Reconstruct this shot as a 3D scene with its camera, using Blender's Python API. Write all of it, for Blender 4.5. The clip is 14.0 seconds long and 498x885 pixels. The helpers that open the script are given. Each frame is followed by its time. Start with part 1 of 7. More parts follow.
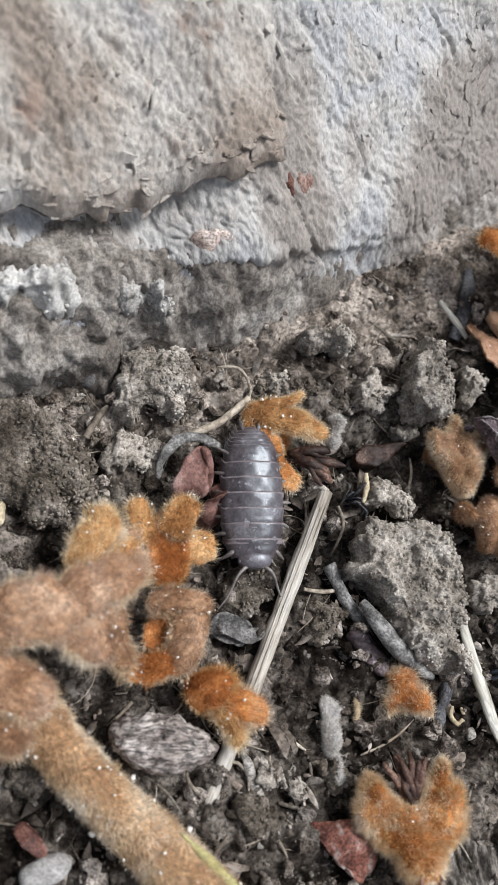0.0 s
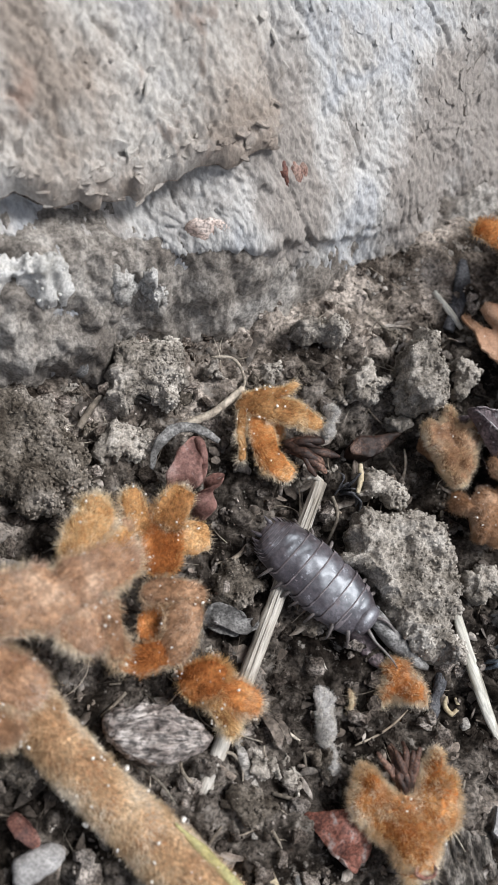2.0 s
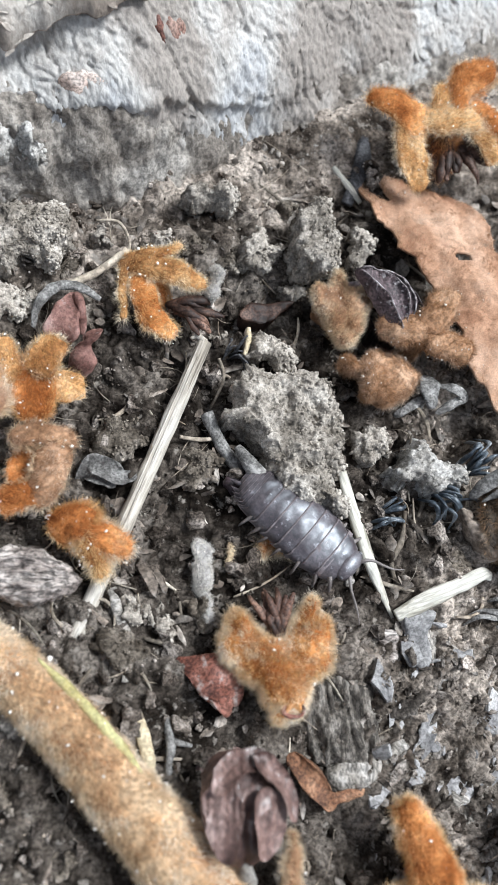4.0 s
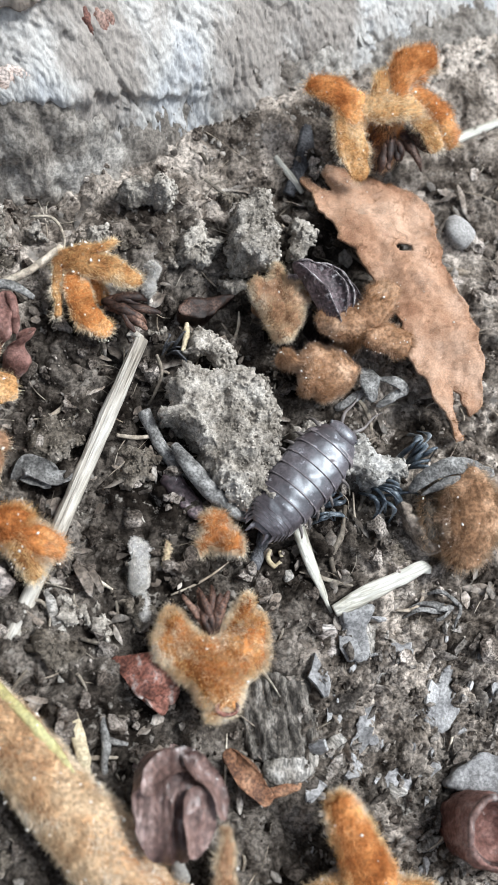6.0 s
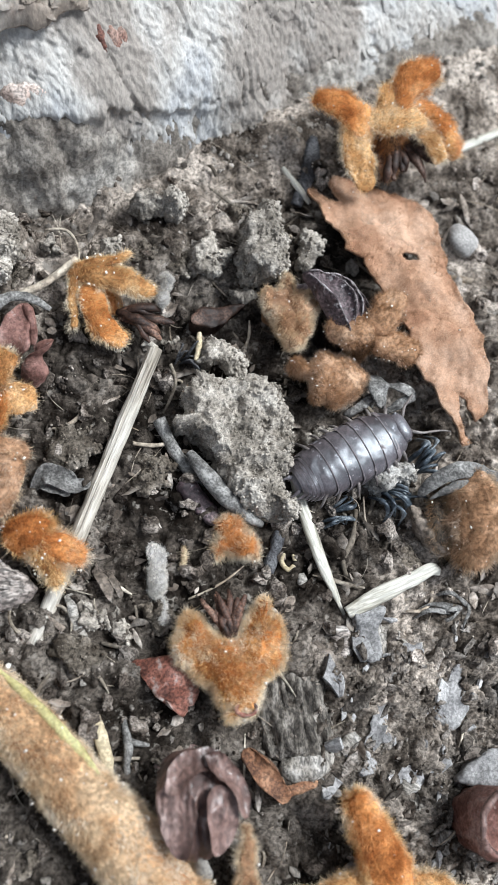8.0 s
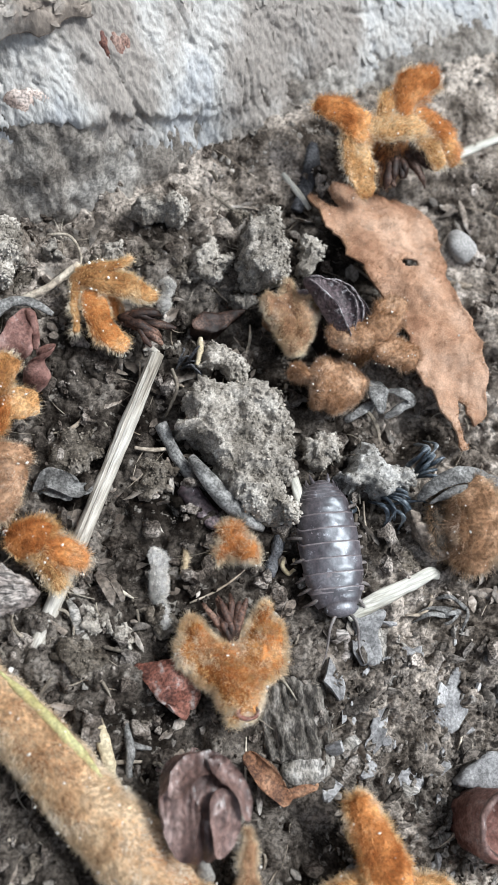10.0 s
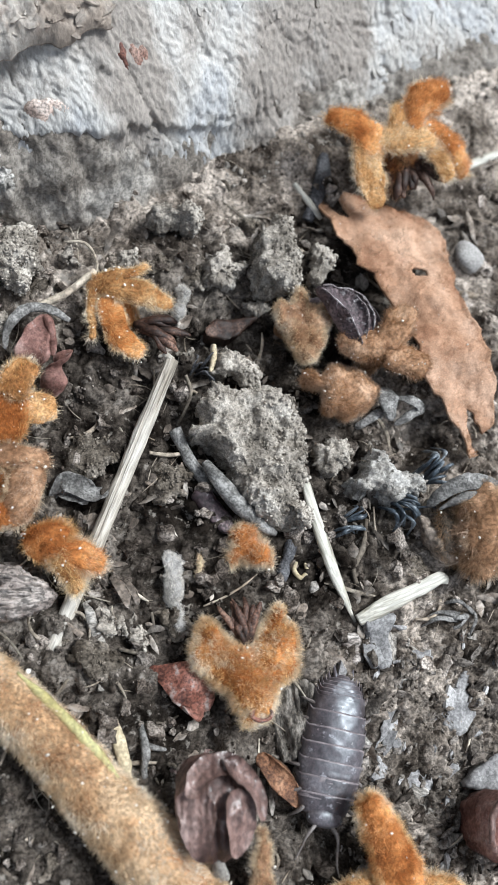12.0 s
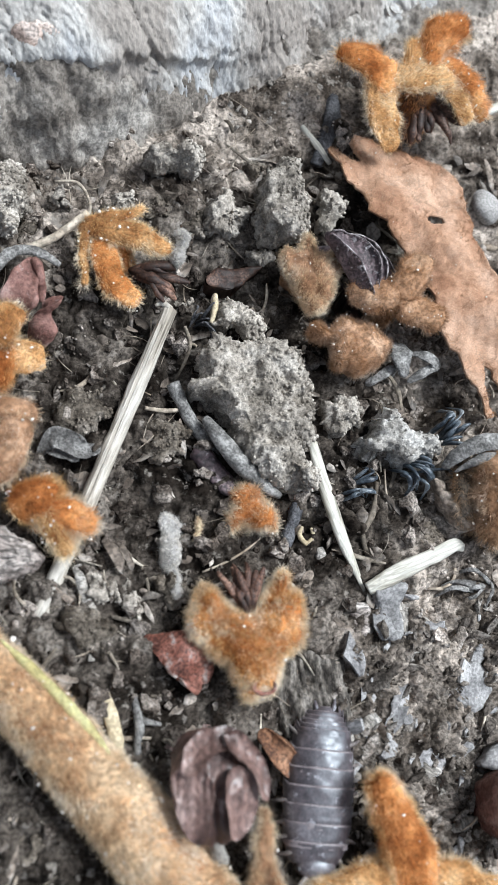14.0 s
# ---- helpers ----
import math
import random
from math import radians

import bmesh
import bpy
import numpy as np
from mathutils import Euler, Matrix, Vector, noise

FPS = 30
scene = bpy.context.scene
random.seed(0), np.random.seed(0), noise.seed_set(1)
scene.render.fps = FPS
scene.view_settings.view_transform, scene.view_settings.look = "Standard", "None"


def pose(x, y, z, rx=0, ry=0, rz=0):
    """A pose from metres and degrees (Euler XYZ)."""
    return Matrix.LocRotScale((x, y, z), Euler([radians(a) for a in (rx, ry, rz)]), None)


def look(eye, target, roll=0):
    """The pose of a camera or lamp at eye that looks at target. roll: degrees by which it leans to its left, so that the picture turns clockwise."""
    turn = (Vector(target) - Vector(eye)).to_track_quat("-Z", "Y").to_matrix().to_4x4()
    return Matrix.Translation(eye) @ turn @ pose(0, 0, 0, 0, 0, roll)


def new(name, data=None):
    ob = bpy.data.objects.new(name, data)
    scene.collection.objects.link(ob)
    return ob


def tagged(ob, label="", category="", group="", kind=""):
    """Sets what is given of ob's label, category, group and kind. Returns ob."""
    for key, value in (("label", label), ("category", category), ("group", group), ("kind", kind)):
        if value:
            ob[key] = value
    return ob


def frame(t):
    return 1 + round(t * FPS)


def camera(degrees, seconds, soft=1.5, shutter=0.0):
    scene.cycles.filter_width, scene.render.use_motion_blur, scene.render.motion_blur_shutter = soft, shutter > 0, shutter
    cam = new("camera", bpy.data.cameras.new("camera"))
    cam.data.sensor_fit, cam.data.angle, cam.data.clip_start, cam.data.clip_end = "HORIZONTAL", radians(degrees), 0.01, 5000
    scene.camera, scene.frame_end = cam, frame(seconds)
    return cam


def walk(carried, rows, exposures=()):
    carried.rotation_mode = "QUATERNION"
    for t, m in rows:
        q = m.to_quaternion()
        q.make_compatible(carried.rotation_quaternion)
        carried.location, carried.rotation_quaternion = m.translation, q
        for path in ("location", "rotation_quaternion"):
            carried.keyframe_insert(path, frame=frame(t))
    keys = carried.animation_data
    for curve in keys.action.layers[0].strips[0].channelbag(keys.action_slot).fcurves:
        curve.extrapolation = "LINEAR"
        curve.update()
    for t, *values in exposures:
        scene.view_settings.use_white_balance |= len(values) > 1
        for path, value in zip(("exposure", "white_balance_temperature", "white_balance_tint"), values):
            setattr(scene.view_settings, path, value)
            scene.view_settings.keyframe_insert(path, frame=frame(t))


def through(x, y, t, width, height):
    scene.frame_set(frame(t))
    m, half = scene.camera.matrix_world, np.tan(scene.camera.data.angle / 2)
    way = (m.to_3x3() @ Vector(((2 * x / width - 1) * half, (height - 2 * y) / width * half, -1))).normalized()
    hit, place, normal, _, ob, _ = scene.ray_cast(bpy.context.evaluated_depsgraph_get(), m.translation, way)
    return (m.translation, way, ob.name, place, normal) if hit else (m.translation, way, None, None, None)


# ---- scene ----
EXPOSURE = 0.8
KELVIN = 6150
cam = camera(32.3, 14.0, soft=0.6)
# seconds, eye in millimetres, Euler angles in degrees
PATH = [
    (0, -0, 0, 76, 18.5, -12, -0),
    (0.5, -0.18, -0.02, 75.8, 18.43, -12.23, -0.09),
    (1, -0.25, 0.1, 75.76, 18.27, -12.31, -0.13),
    (1.5, -0.3, 0.04, 75.73, 18.24, -12.36, -0.11),
    (2, 0.11, -0.35, 75.61, 18.22, -12.35, -0.12),
    (2.5, 4.66, -0.59, 75.37, 18.39, -11.76, -0.1),
    (3, 9.01, -3.8, 74.53, 18.31, -11.49, -0.13),
    (3.5, 8.96, -10.43, 75.04, 18.75, -11.48, -0.31),
    (4, 12.9, -12.83, 73.86, 18.68, -10.88, -0.24),
    (4.2, 15.6, -12.8, 74.28, 18.61, -10.52, -0.04),
    (6.3, 18.06, -10.84, 75.64, 17.07, -10.82, -1.37),
    (6.5, 17.66, -10.86, 75.93, 17.15, -10.86, -1.52),
    (7, 17.15, -10.62, 75.99, 17.31, -10.87, -1.86),
    (7.5, 16.27, -10.68, 76.45, 17.33, -10.98, -1.9),
    (8, 15.64, -10.63, 76.82, 17.1, -11.24, -1.83),
    (10.5, 14.31, -10.36, 77.42, 17.18, -11.9, -1.87),
    (11, 13.8, -10.48, 77.7, 17.29, -12.04, -1.83),
    (11.5, 13.69, -10.51, 77.71, 17.36, -12.15, -1.77),
    (12, 12.53, -10.63, 77.88, 17.47, -12.45, -1.7),
    (12.5, 12.63, -10.41, 77.55, 17.45, -12.66, -1.71),
    (13, 13.23, -10.15, 76.87, 17.4, -12.82, -1.7),
    (13.5, 14.03, -10.29, 72.7, 17.45, -12.75, -1.49),
    (14, 13.32, -11.59, 72.05, 16.5, -12.73, -1.33),
]
walk(cam, [(t, pose(x / 1000, y / 1000, z / 1000, rx, ry, rz)) for t, x, y, z, rx, ry, rz in PATH], exposures=[(0, EXPOSURE - 0.3, KELVIN, 10), (2.5, EXPOSURE - 0.27, KELVIN, 10), (4, EXPOSURE + 0.1, KELVIN - 230, 7), (7.5, EXPOSURE + 0.06, KELVIN - 230, 6), (8.5, EXPOSURE - 0.02, KELVIN - 230, 6), (12.5, EXPOSURE - 0.02, KELVIN - 230, 6), (14, EXPOSURE + 0.07, KELVIN - 310, 6)])
cam.data.dof.use_dof = True
cam.data.dof.focus_distance = 0.0765
cam.data.dof.aperture_fstop = 50

# ---- light ----
world = bpy.data.worlds.new("world")
scene.world = world
world.use_nodes = True
_n = world.node_tree.nodes
_sky = _n.new("ShaderNodeTexSky")
_sky.sky_type = "NISHITA"
_sky.sun_disc = False
_sky.sun_elevation, _sky.sun_rotation = radians(58), radians(70)
_sky.air_density, _sky.dust_density, _sky.ozone_density = 1.0, 4.0, 1.0
_n["Background"].inputs["Strength"].default_value = 0.098
_thin = _n.new("ShaderNodeHueSaturation")  # thin high cloud greys the sky
_thin.inputs["Saturation"].default_value = 0.4
world.node_tree.links.new(_sky.outputs[0], _thin.inputs["Color"])
world.node_tree.links.new(_thin.outputs[0], _n["Background"].inputs["Color"])
sun = new("sun", bpy.data.lights.new("sun", "SUN"))
sun.data.energy, sun.data.angle, sun.data.color = 2.75, radians(18), (1.0, 0.985, 0.965)
sun.matrix_world = look((0.94 * 0.53, 0.34 * 0.53, 0.85), (0, 0, 0))

# ---- number helpers (all lengths in millimetres until a mesh is made) ----
MM = 0.001


def rnd(ix, iy, iz, s):
    """A number from 0 to 1 for each lattice point."""
    with np.errstate(over="ignore"):
        h = (ix.astype(np.int64) * 374761393 + iy.astype(np.int64) * 668265263 + iz.astype(np.int64) * 2147483647 + s * 974634777) & 0xFFFFFFFF
        h = ((h ^ (h >> 13)) * 1274126177) & 0xFFFFFFFF
        h = ((h ^ (h >> 16)) * 2246822519) & 0xFFFFFFFF
    return ((h ^ (h >> 15)) & 0xFFFFFF) / float(0xFFFFFF)


def vnoise(p, f, s=0):
    """Smooth noise from -1 to 1 at the points p, with f waves to the millimetre (a number, or one for each axis)."""
    q = p * f + 1000.37 + s * 7.13
    i = np.floor(q)
    w = q - i
    w = w * w * (3 - 2 * w)
    i = i.astype(np.int64)
    out = 0.0
    for a in (0, 1):
        for b in (0, 1):
            for c in (0, 1):
                k = (w[:, 0] if a else 1 - w[:, 0]) * (w[:, 1] if b else 1 - w[:, 1]) * (w[:, 2] if c else 1 - w[:, 2])
                out = out + k * rnd(i[:, 0] + a, i[:, 1] + b, i[:, 2] + c, s)
    return out * 2 - 1


def fbm(p, f, octaves=4, s=0, gain=0.5):
    out, amp, f = 0.0, 1.0, np.asarray(f, float)
    for o in range(octaves):
        out = out + amp * vnoise(p, f, s + o)
        amp, f = amp * gain, f * 2.03
    return out


def worley(p, f, s=0, flat=False):
    """Distance to the nearest scattered point, in cells, and a number for that point."""
    q = p * f + 500.5
    i = np.floor(q).astype(np.int64)
    best, who = np.full(len(p), 9.0), np.zeros(len(p))
    for a in (-1, 0, 1):
        for b in (-1, 0, 1):
            for c in ((0,) if flat else (-1, 0, 1)):
                j = i + (a, b, c)
                d2 = 0.0
                for k in range(2 if flat else 3):
                    d2 = d2 + (j[:, k] + rnd(j[:, 0], j[:, 1], j[:, 2], s + 11 * k + 3) - q[:, k]) ** 2
                near = d2 < best
                best = np.where(near, d2, best)
                who = np.where(near, rnd(j[:, 0], j[:, 1], j[:, 2], s + 77), who)
    return np.sqrt(best), who


def xyz(x, y, z=0.0):
    return np.stack([x, y, np.broadcast_to(np.asarray(z, float), np.shape(x))], -1)


def normals(V, F):
    n = np.zeros_like(V)
    fn = np.cross(V[F[:, 2]] - V[F[:, 0]], V[F[:, -1]] - V[F[:, 1]] if F.shape[1] == 4 else V[F[:, 1]] - V[F[:, 0]])
    if F.shape[1] == 3:
        fn = -fn
    for k in range(F.shape[1]):
        np.add.at(n, F[:, k], fn)
    return n / np.maximum(np.linalg.norm(n, axis=1, keepdims=True), 1e-12)


def make_mesh(name, V, F, mats, smooth=True, slots=None):
    me = bpy.data.meshes.new(name)
    V, F = np.asarray(V, float) * MM, np.asarray(F)
    n, k = F.shape
    me.vertices.add(len(V))
    me.vertices.foreach_set("co", V.ravel())
    me.loops.add(n * k)
    me.loops.foreach_set("vertex_index", F.ravel().astype(np.int32))
    me.polygons.add(n)
    me.polygons.foreach_set("loop_start", np.arange(0, n * k, k, dtype=np.int32))
    for m in mats if isinstance(mats, (list, tuple)) else [mats]:
        me.materials.append(m)
    if slots is not None:
        me.polygons.foreach_set("material_index", np.asarray(slots, dtype=np.int32))
    me.polygons.foreach_set("use_smooth", np.full(n, smooth))
    me.update(calc_edges=True)
    return me


def thing(name, V, F, mat, at=(0, 0, 0), label="", category="", group="", kind="", smooth=True, turn=0.0):
    ob = new(name, make_mesh(name, V, F, mat, smooth))
    ob.matrix_basis = pose(at[0] * MM, at[1] * MM, at[2] * MM, 0, 0, turn)
    return tagged(ob, label, category, group, kind)


def part(name, V, F, mat, parent, label="", kind="", smooth=True, slots=None):
    ob = new(name, make_mesh(name, V, F, mat, smooth, slots))
    ob.parent = parent
    return tagged(ob, label, kind=kind)


def joined(pieces):
    V, F, k = [], [], 0
    for v, f in pieces:
        V.append(v)
        F.append(np.asarray(f) + k)
        k += len(v)
    return np.concatenate(V), np.concatenate(F)


def spline(pts, n, closed=False):
    """A smooth line through the points, n steps from one to the next."""
    P = np.asarray(pts, float)
    m = len(P)
    out = []
    for i in range(m if closed else m - 1):
        a, b, c, d = (P[(i + k) % m] if closed else P[min(max(i + k, 0), m - 1)] for k in (-1, 0, 1, 2))
        for t in np.arange(n) / n:
            out.append(0.5 * (2 * b + (c - a) * t + (2 * a - 5 * b + 4 * c - d) * t * t + (3 * b - a - 3 * c + d) * t ** 3))
    if not closed:
        out.append(P[-1])
    return np.array(out)


def sheet(outline, cell, rough=0.12, s=0, sharp=False):
    """A grid of square cells cut along a closed outline: points, cells and each point's distance from the edge."""
    L = spline(outline, 6, True) if not sharp else np.asarray(outline, float)
    if sharp:
        L = np.concatenate([L[i] + (L[(i + 1) % len(L)] - L[i]) * np.arange(6)[:, None] / 6 for i in range(len(L))])
    L = L + rough * np.stack([fbm(xyz(L[:, 0], L[:, 1]), 0.9, 3, s + 5), fbm(xyz(L[:, 0], L[:, 1]), 0.9, 3, s + 9)], -1)
    lo, hi = L.min(0) - cell, L.max(0) + cell
    gx, gy = np.arange(lo[0], hi[0] + cell, cell), np.arange(lo[1], hi[1] + cell, cell)
    X, Y = np.meshgrid(gx, gy, indexing="ij")
    P = np.stack([X.ravel(), Y.ravel()], -1)
    A, B = L, np.roll(L, -1, 0)
    best, near, inside = np.full(len(P), 1e9), P.copy(), np.zeros(len(P), bool)
    for a, b in zip(A, B):
        ab = b - a
        t = np.clip(((P - a) @ ab) / max(ab @ ab, 1e-12), 0, 1)
        q = a + t[:, None] * ab
        d = np.hypot(*(P - q).T)
        m = d < best
        best[m], near[m] = d[m], q[m]
        if a[1] != b[1]:
            cr = ((a[1] > P[:, 1]) != (b[1] > P[:, 1])) & (P[:, 0] < ab[0] * (P[:, 1] - a[1]) / ab[1] + a[0])
            inside ^= cr
    nx, ny = X.shape
    idx = np.arange(nx * ny).reshape(nx, ny)
    Q = np.stack([idx[:-1, :-1], idx[1:, :-1], idx[1:, 1:], idx[:-1, 1:]], -1).reshape(-1, 4)
    Q = Q[inside[Q].any(1)]
    P = np.where(inside[:, None], P, near)
    D = np.where(inside, best, 0.0)
    used = np.unique(Q)
    back = np.zeros(len(P), int)
    back[used] = np.arange(len(used))
    return P[used], back[Q], D[used]


def pillow(outline, z_edge, up, down, round_=1.2, cell=0.22, rough=0.12, s=0, bend=None, sharp=False):
    """A rounded body on an outline: z_edge at the rim, up above it and down below it in its middle. Points and faces; the upper faces come first."""
    P, Q, D = sheet(outline, cell, rough, s, sharp)
    e = np.clip(D / round_, 0, 1)
    k = np.sqrt(1 - (1 - e) ** 2)
    lift = bend(P[:, 0], P[:, 1]) if bend else 0.0
    top = xyz(P[:, 0], P[:, 1], z_edge + up * k + lift)
    bot = xyz(P[:, 0], P[:, 1], z_edge - down * k + lift)
    return np.concatenate([top, bot]), np.concatenate([Q, Q[:, ::-1] + len(P)]), len(Q)


def roughen(V, F, terms, s=0):
    """Push the points along their normals by noise: (waves to the mm, depth) for each term; a negative depth is a lump pattern, a third word makes pits."""
    n = normals(V, F)
    d = 0.0
    for k, (f, a, *pit) in enumerate(terms):
        if pit:
            w, who = worley(V, f, s + 31 * k)
            d = d - a * np.sqrt(np.clip(1 - (w / 0.7) ** 2, 0, 1)) * who ** 2
        elif a < 0:
            w, who = worley(V, f, s + 31 * k)
            d = d + -a * (np.sqrt(np.clip(1 - (w / 0.85) ** 2, 0, 1)) - 0.5) * (0.4 + 0.9 * who)
        else:
            d = d + a * vnoise(V, f, s + 31 * k)
    return V + n * d[:, None]


def scatter(V, F, count, s):
    """Places spread evenly over faces, with the normals."""
    g = np.random.default_rng(s)
    T = np.concatenate([F[:, [0, 1, 2]], F[:, [0, 2, 3]]]) if F.shape[1] == 4 else F
    c = np.cross(V[T[:, 1]] - V[T[:, 0]], V[T[:, 2]] - V[T[:, 0]])
    area = np.linalg.norm(c, axis=1)
    pick = g.choice(len(T), count, p=area / area.sum())
    a, b = g.random(count), g.random(count)
    flip = a + b > 1
    a, b = np.where(flip, 1 - a, a), np.where(flip, 1 - b, b)
    t = T[pick]
    P = V[t[:, 0]] + a[:, None] * (V[t[:, 1]] - V[t[:, 0]]) + b[:, None] * (V[t[:, 2]] - V[t[:, 0]])
    return P, c[pick] / np.maximum(area[pick], 1e-12)[:, None], area.sum() / 2


def unit(v):
    return v / np.maximum(np.linalg.norm(v, axis=-1, keepdims=True), 1e-12)


def hairs(V, F, per_mm2, length, width, s, spread=0.7, lean=(0, 0, 0), even=False):
    """Fine tapered hairs that stand on faces."""
    g = np.random.default_rng(s)
    T = np.concatenate([F[:, [0, 1, 2]], F[:, [0, 2, 3]]])
    area = np.linalg.norm(np.cross(V[T[:, 1]] - V[T[:, 0]], V[T[:, 2]] - V[T[:, 0]]), axis=1).sum() / 2
    n = int(area * per_mm2)
    P, N, _ = scatter(V, F, n, s)
    thick = (0.25 if even else 1.0) * (vnoise(P, 1.0, s + 6) + 0.5 * vnoise(P, 2.6, s + 7))
    keep = g.uniform(-1.3, 0.6, n) < thick + 0.25
    P, N, thick = P[keep], N[keep], thick[keep]
    n = len(P)
    clump = np.stack([vnoise(P, 1.5, s + 1), vnoise(P, 1.5, s + 2), vnoise(P, 1.5, s + 3)], -1)
    d = unit(N + spread * 0.45 * g.normal(size=(n, 3)) + 0.75 * spread * clump + np.asarray(lean))
    ln = (length * g.uniform(0.4, 1.2, n) * (0.85 + 0.45 * thick))[:, None]
    side = unit(np.cross(d, g.normal(size=(n, 3)))) * width * g.uniform(0.7, 1.3, n)[:, None] * 0.7
    tip = P + d * ln
    P = P - N * 0.05
    W = np.stack([P - side, P + side, tip], 1).reshape(-1, 3)
    k = 3 * np.arange(n)[:, None]
    return W, k + [0, 1, 2]


def tube(pts, radii, sides=10, n=6, s=0, uneven=0.0, flat=1.0, ribs=0.0):
    """A rod along a smooth line, with a radius for each of the points."""
    L = spline(pts, n)
    r = np.interp(np.linspace(0, len(pts) - 1, len(L)), np.arange(len(pts)), radii)
    t = unit(np.gradient(L, axis=0))
    ref = np.array([0, 0, 1.0]) if abs(t[:, 2]).max() < 0.9 else np.array([0, 1.0, 0.13])
    a = unit(np.cross(t, ref))
    b = np.cross(a, t)
    w = np.linspace(0, 2 * np.pi, sides, endpoint=False)
    V = L[:, None] + r[:, None, None] * (np.cos(w)[None, :, None] * a[:, None] + flat * np.sin(w)[None, :, None] * b[:, None])
    if ribs:
        k = 1 + ribs * (rnd(np.arange(sides), np.zeros(sides), np.zeros(sides), s) - 0.5)
        V = L[:, None] + (V - L[:, None]) * k[None, :, None]
    if uneven:
        V = V + (uneven * r[:, None] * fbm(V.reshape(-1, 3), 0.8, 3, s).reshape(len(L), sides))[:, :, None] * unit(V - L[:, None])
    m = len(L)
    i, j = np.meshgrid(np.arange(m - 1), np.arange(sides), indexing="ij")
    F = np.stack([i * sides + j, i * sides + (j + 1) % sides, (i + 1) * sides + (j + 1) % sides, (i + 1) * sides + j], -1).reshape(-1, 4)
    V = np.concatenate([V.reshape(-1, 3), L[:1], L[-1:]])
    c0, c1 = m * sides, m * sides + 1
    jj = np.arange(0, sides, 2)
    cap0 = np.stack([np.full(len(jj), c0), (jj + 2) % sides, (jj + 1) % sides, jj], -1)
    q = (m - 1) * sides
    cap1 = np.stack([np.full(len(jj), c1), q + jj, q + (jj + 1) % sides, q + (jj + 2) % sides], -1)
    F = np.concatenate([F, cap0, cap1])
    q = V[F[0]].mean(0) - L[:2].mean(0)
    if np.cross(V[F[0, 1]] - V[F[0, 0]], V[F[0, 2]] - V[F[0, 0]]) @ q < 0:
        F = F[:, ::-1]
    return V, F


def ball(detail):
    bm = bmesh.new()
    bmesh.ops.create_icosphere(bm, subdivisions=detail, radius=1.0)
    V = np.array([v.co[:] for v in bm.verts])
    F = np.array([[v.index for v in f.verts] for f in bm.faces])
    bm.free()
    return V, F


BALLS = {k: ball(k) for k in (1, 2, 3)}


def grains(P, r, s, detail=1):
    """Angular crumbs of radius r at the places P, joined."""
    g = np.random.default_rng(s)
    B, F = BALLS[detail]
    kinds = []
    for k in range(10):
        w = B * (1 + 0.5 * vnoise(B + 10 * k, 1.2, s + k) + 0.4 * vnoise(B + 10 * k, 2.7, s + k))[:, None]
        kinds.append(w * g.uniform(0.45, 1.3, 3))
    kinds = np.array(kinds)
    q = unit(g.normal(size=(len(P), 4)))
    w, x, y, z = q.T
    R = np.stack([1 - 2 * (y * y + z * z), 2 * (x * y - z * w), 2 * (x * z + y * w), 2 * (x * y + z * w), 1 - 2 * (x * x + z * z), 2 * (y * z - x * w),
                  2 * (x * z - y * w), 2 * (y * z + x * w), 1 - 2 * (x * x + y * y)], -1).reshape(-1, 3, 3)
    V = np.einsum("nij,nvj->nvi", R, kinds[g.integers(0, 10, len(P))]) * np.asarray(r)[:, None, None] + P[:, None]
    F = (F[None] + len(B) * np.arange(len(P))[:, None, None]).reshape(-1, 3)
    return V.reshape(-1, 3), F


# ---- lie of the land ----
HOLLOWS = [(28.0, 25.5, 3.2, 2.2), (24.5, 16.0, 2.6, 1.8), (9.0, 22.0, 2.2, 1.5), (38.0, 21.5, 2.6, 1.8), (4.0, 14.0, 4.0, 1.5), (13.5, 14.5, 3.0, 1.0),
           (46.5, 13.5, 2.5, 1.3), (30.0, -20.0, 3.5, 1.2), (18.0, 3.0, 3.0, 0.7), (12.0, -11.0, 4.0, 1.2), (33.0, 3.5, 3.0, 0.6), (1.0, -6.0, 4.5, 1.6), (8.0, 4.0, 3.0, 1.2), (-3.0, 28.0, 3.0, 1.2)]


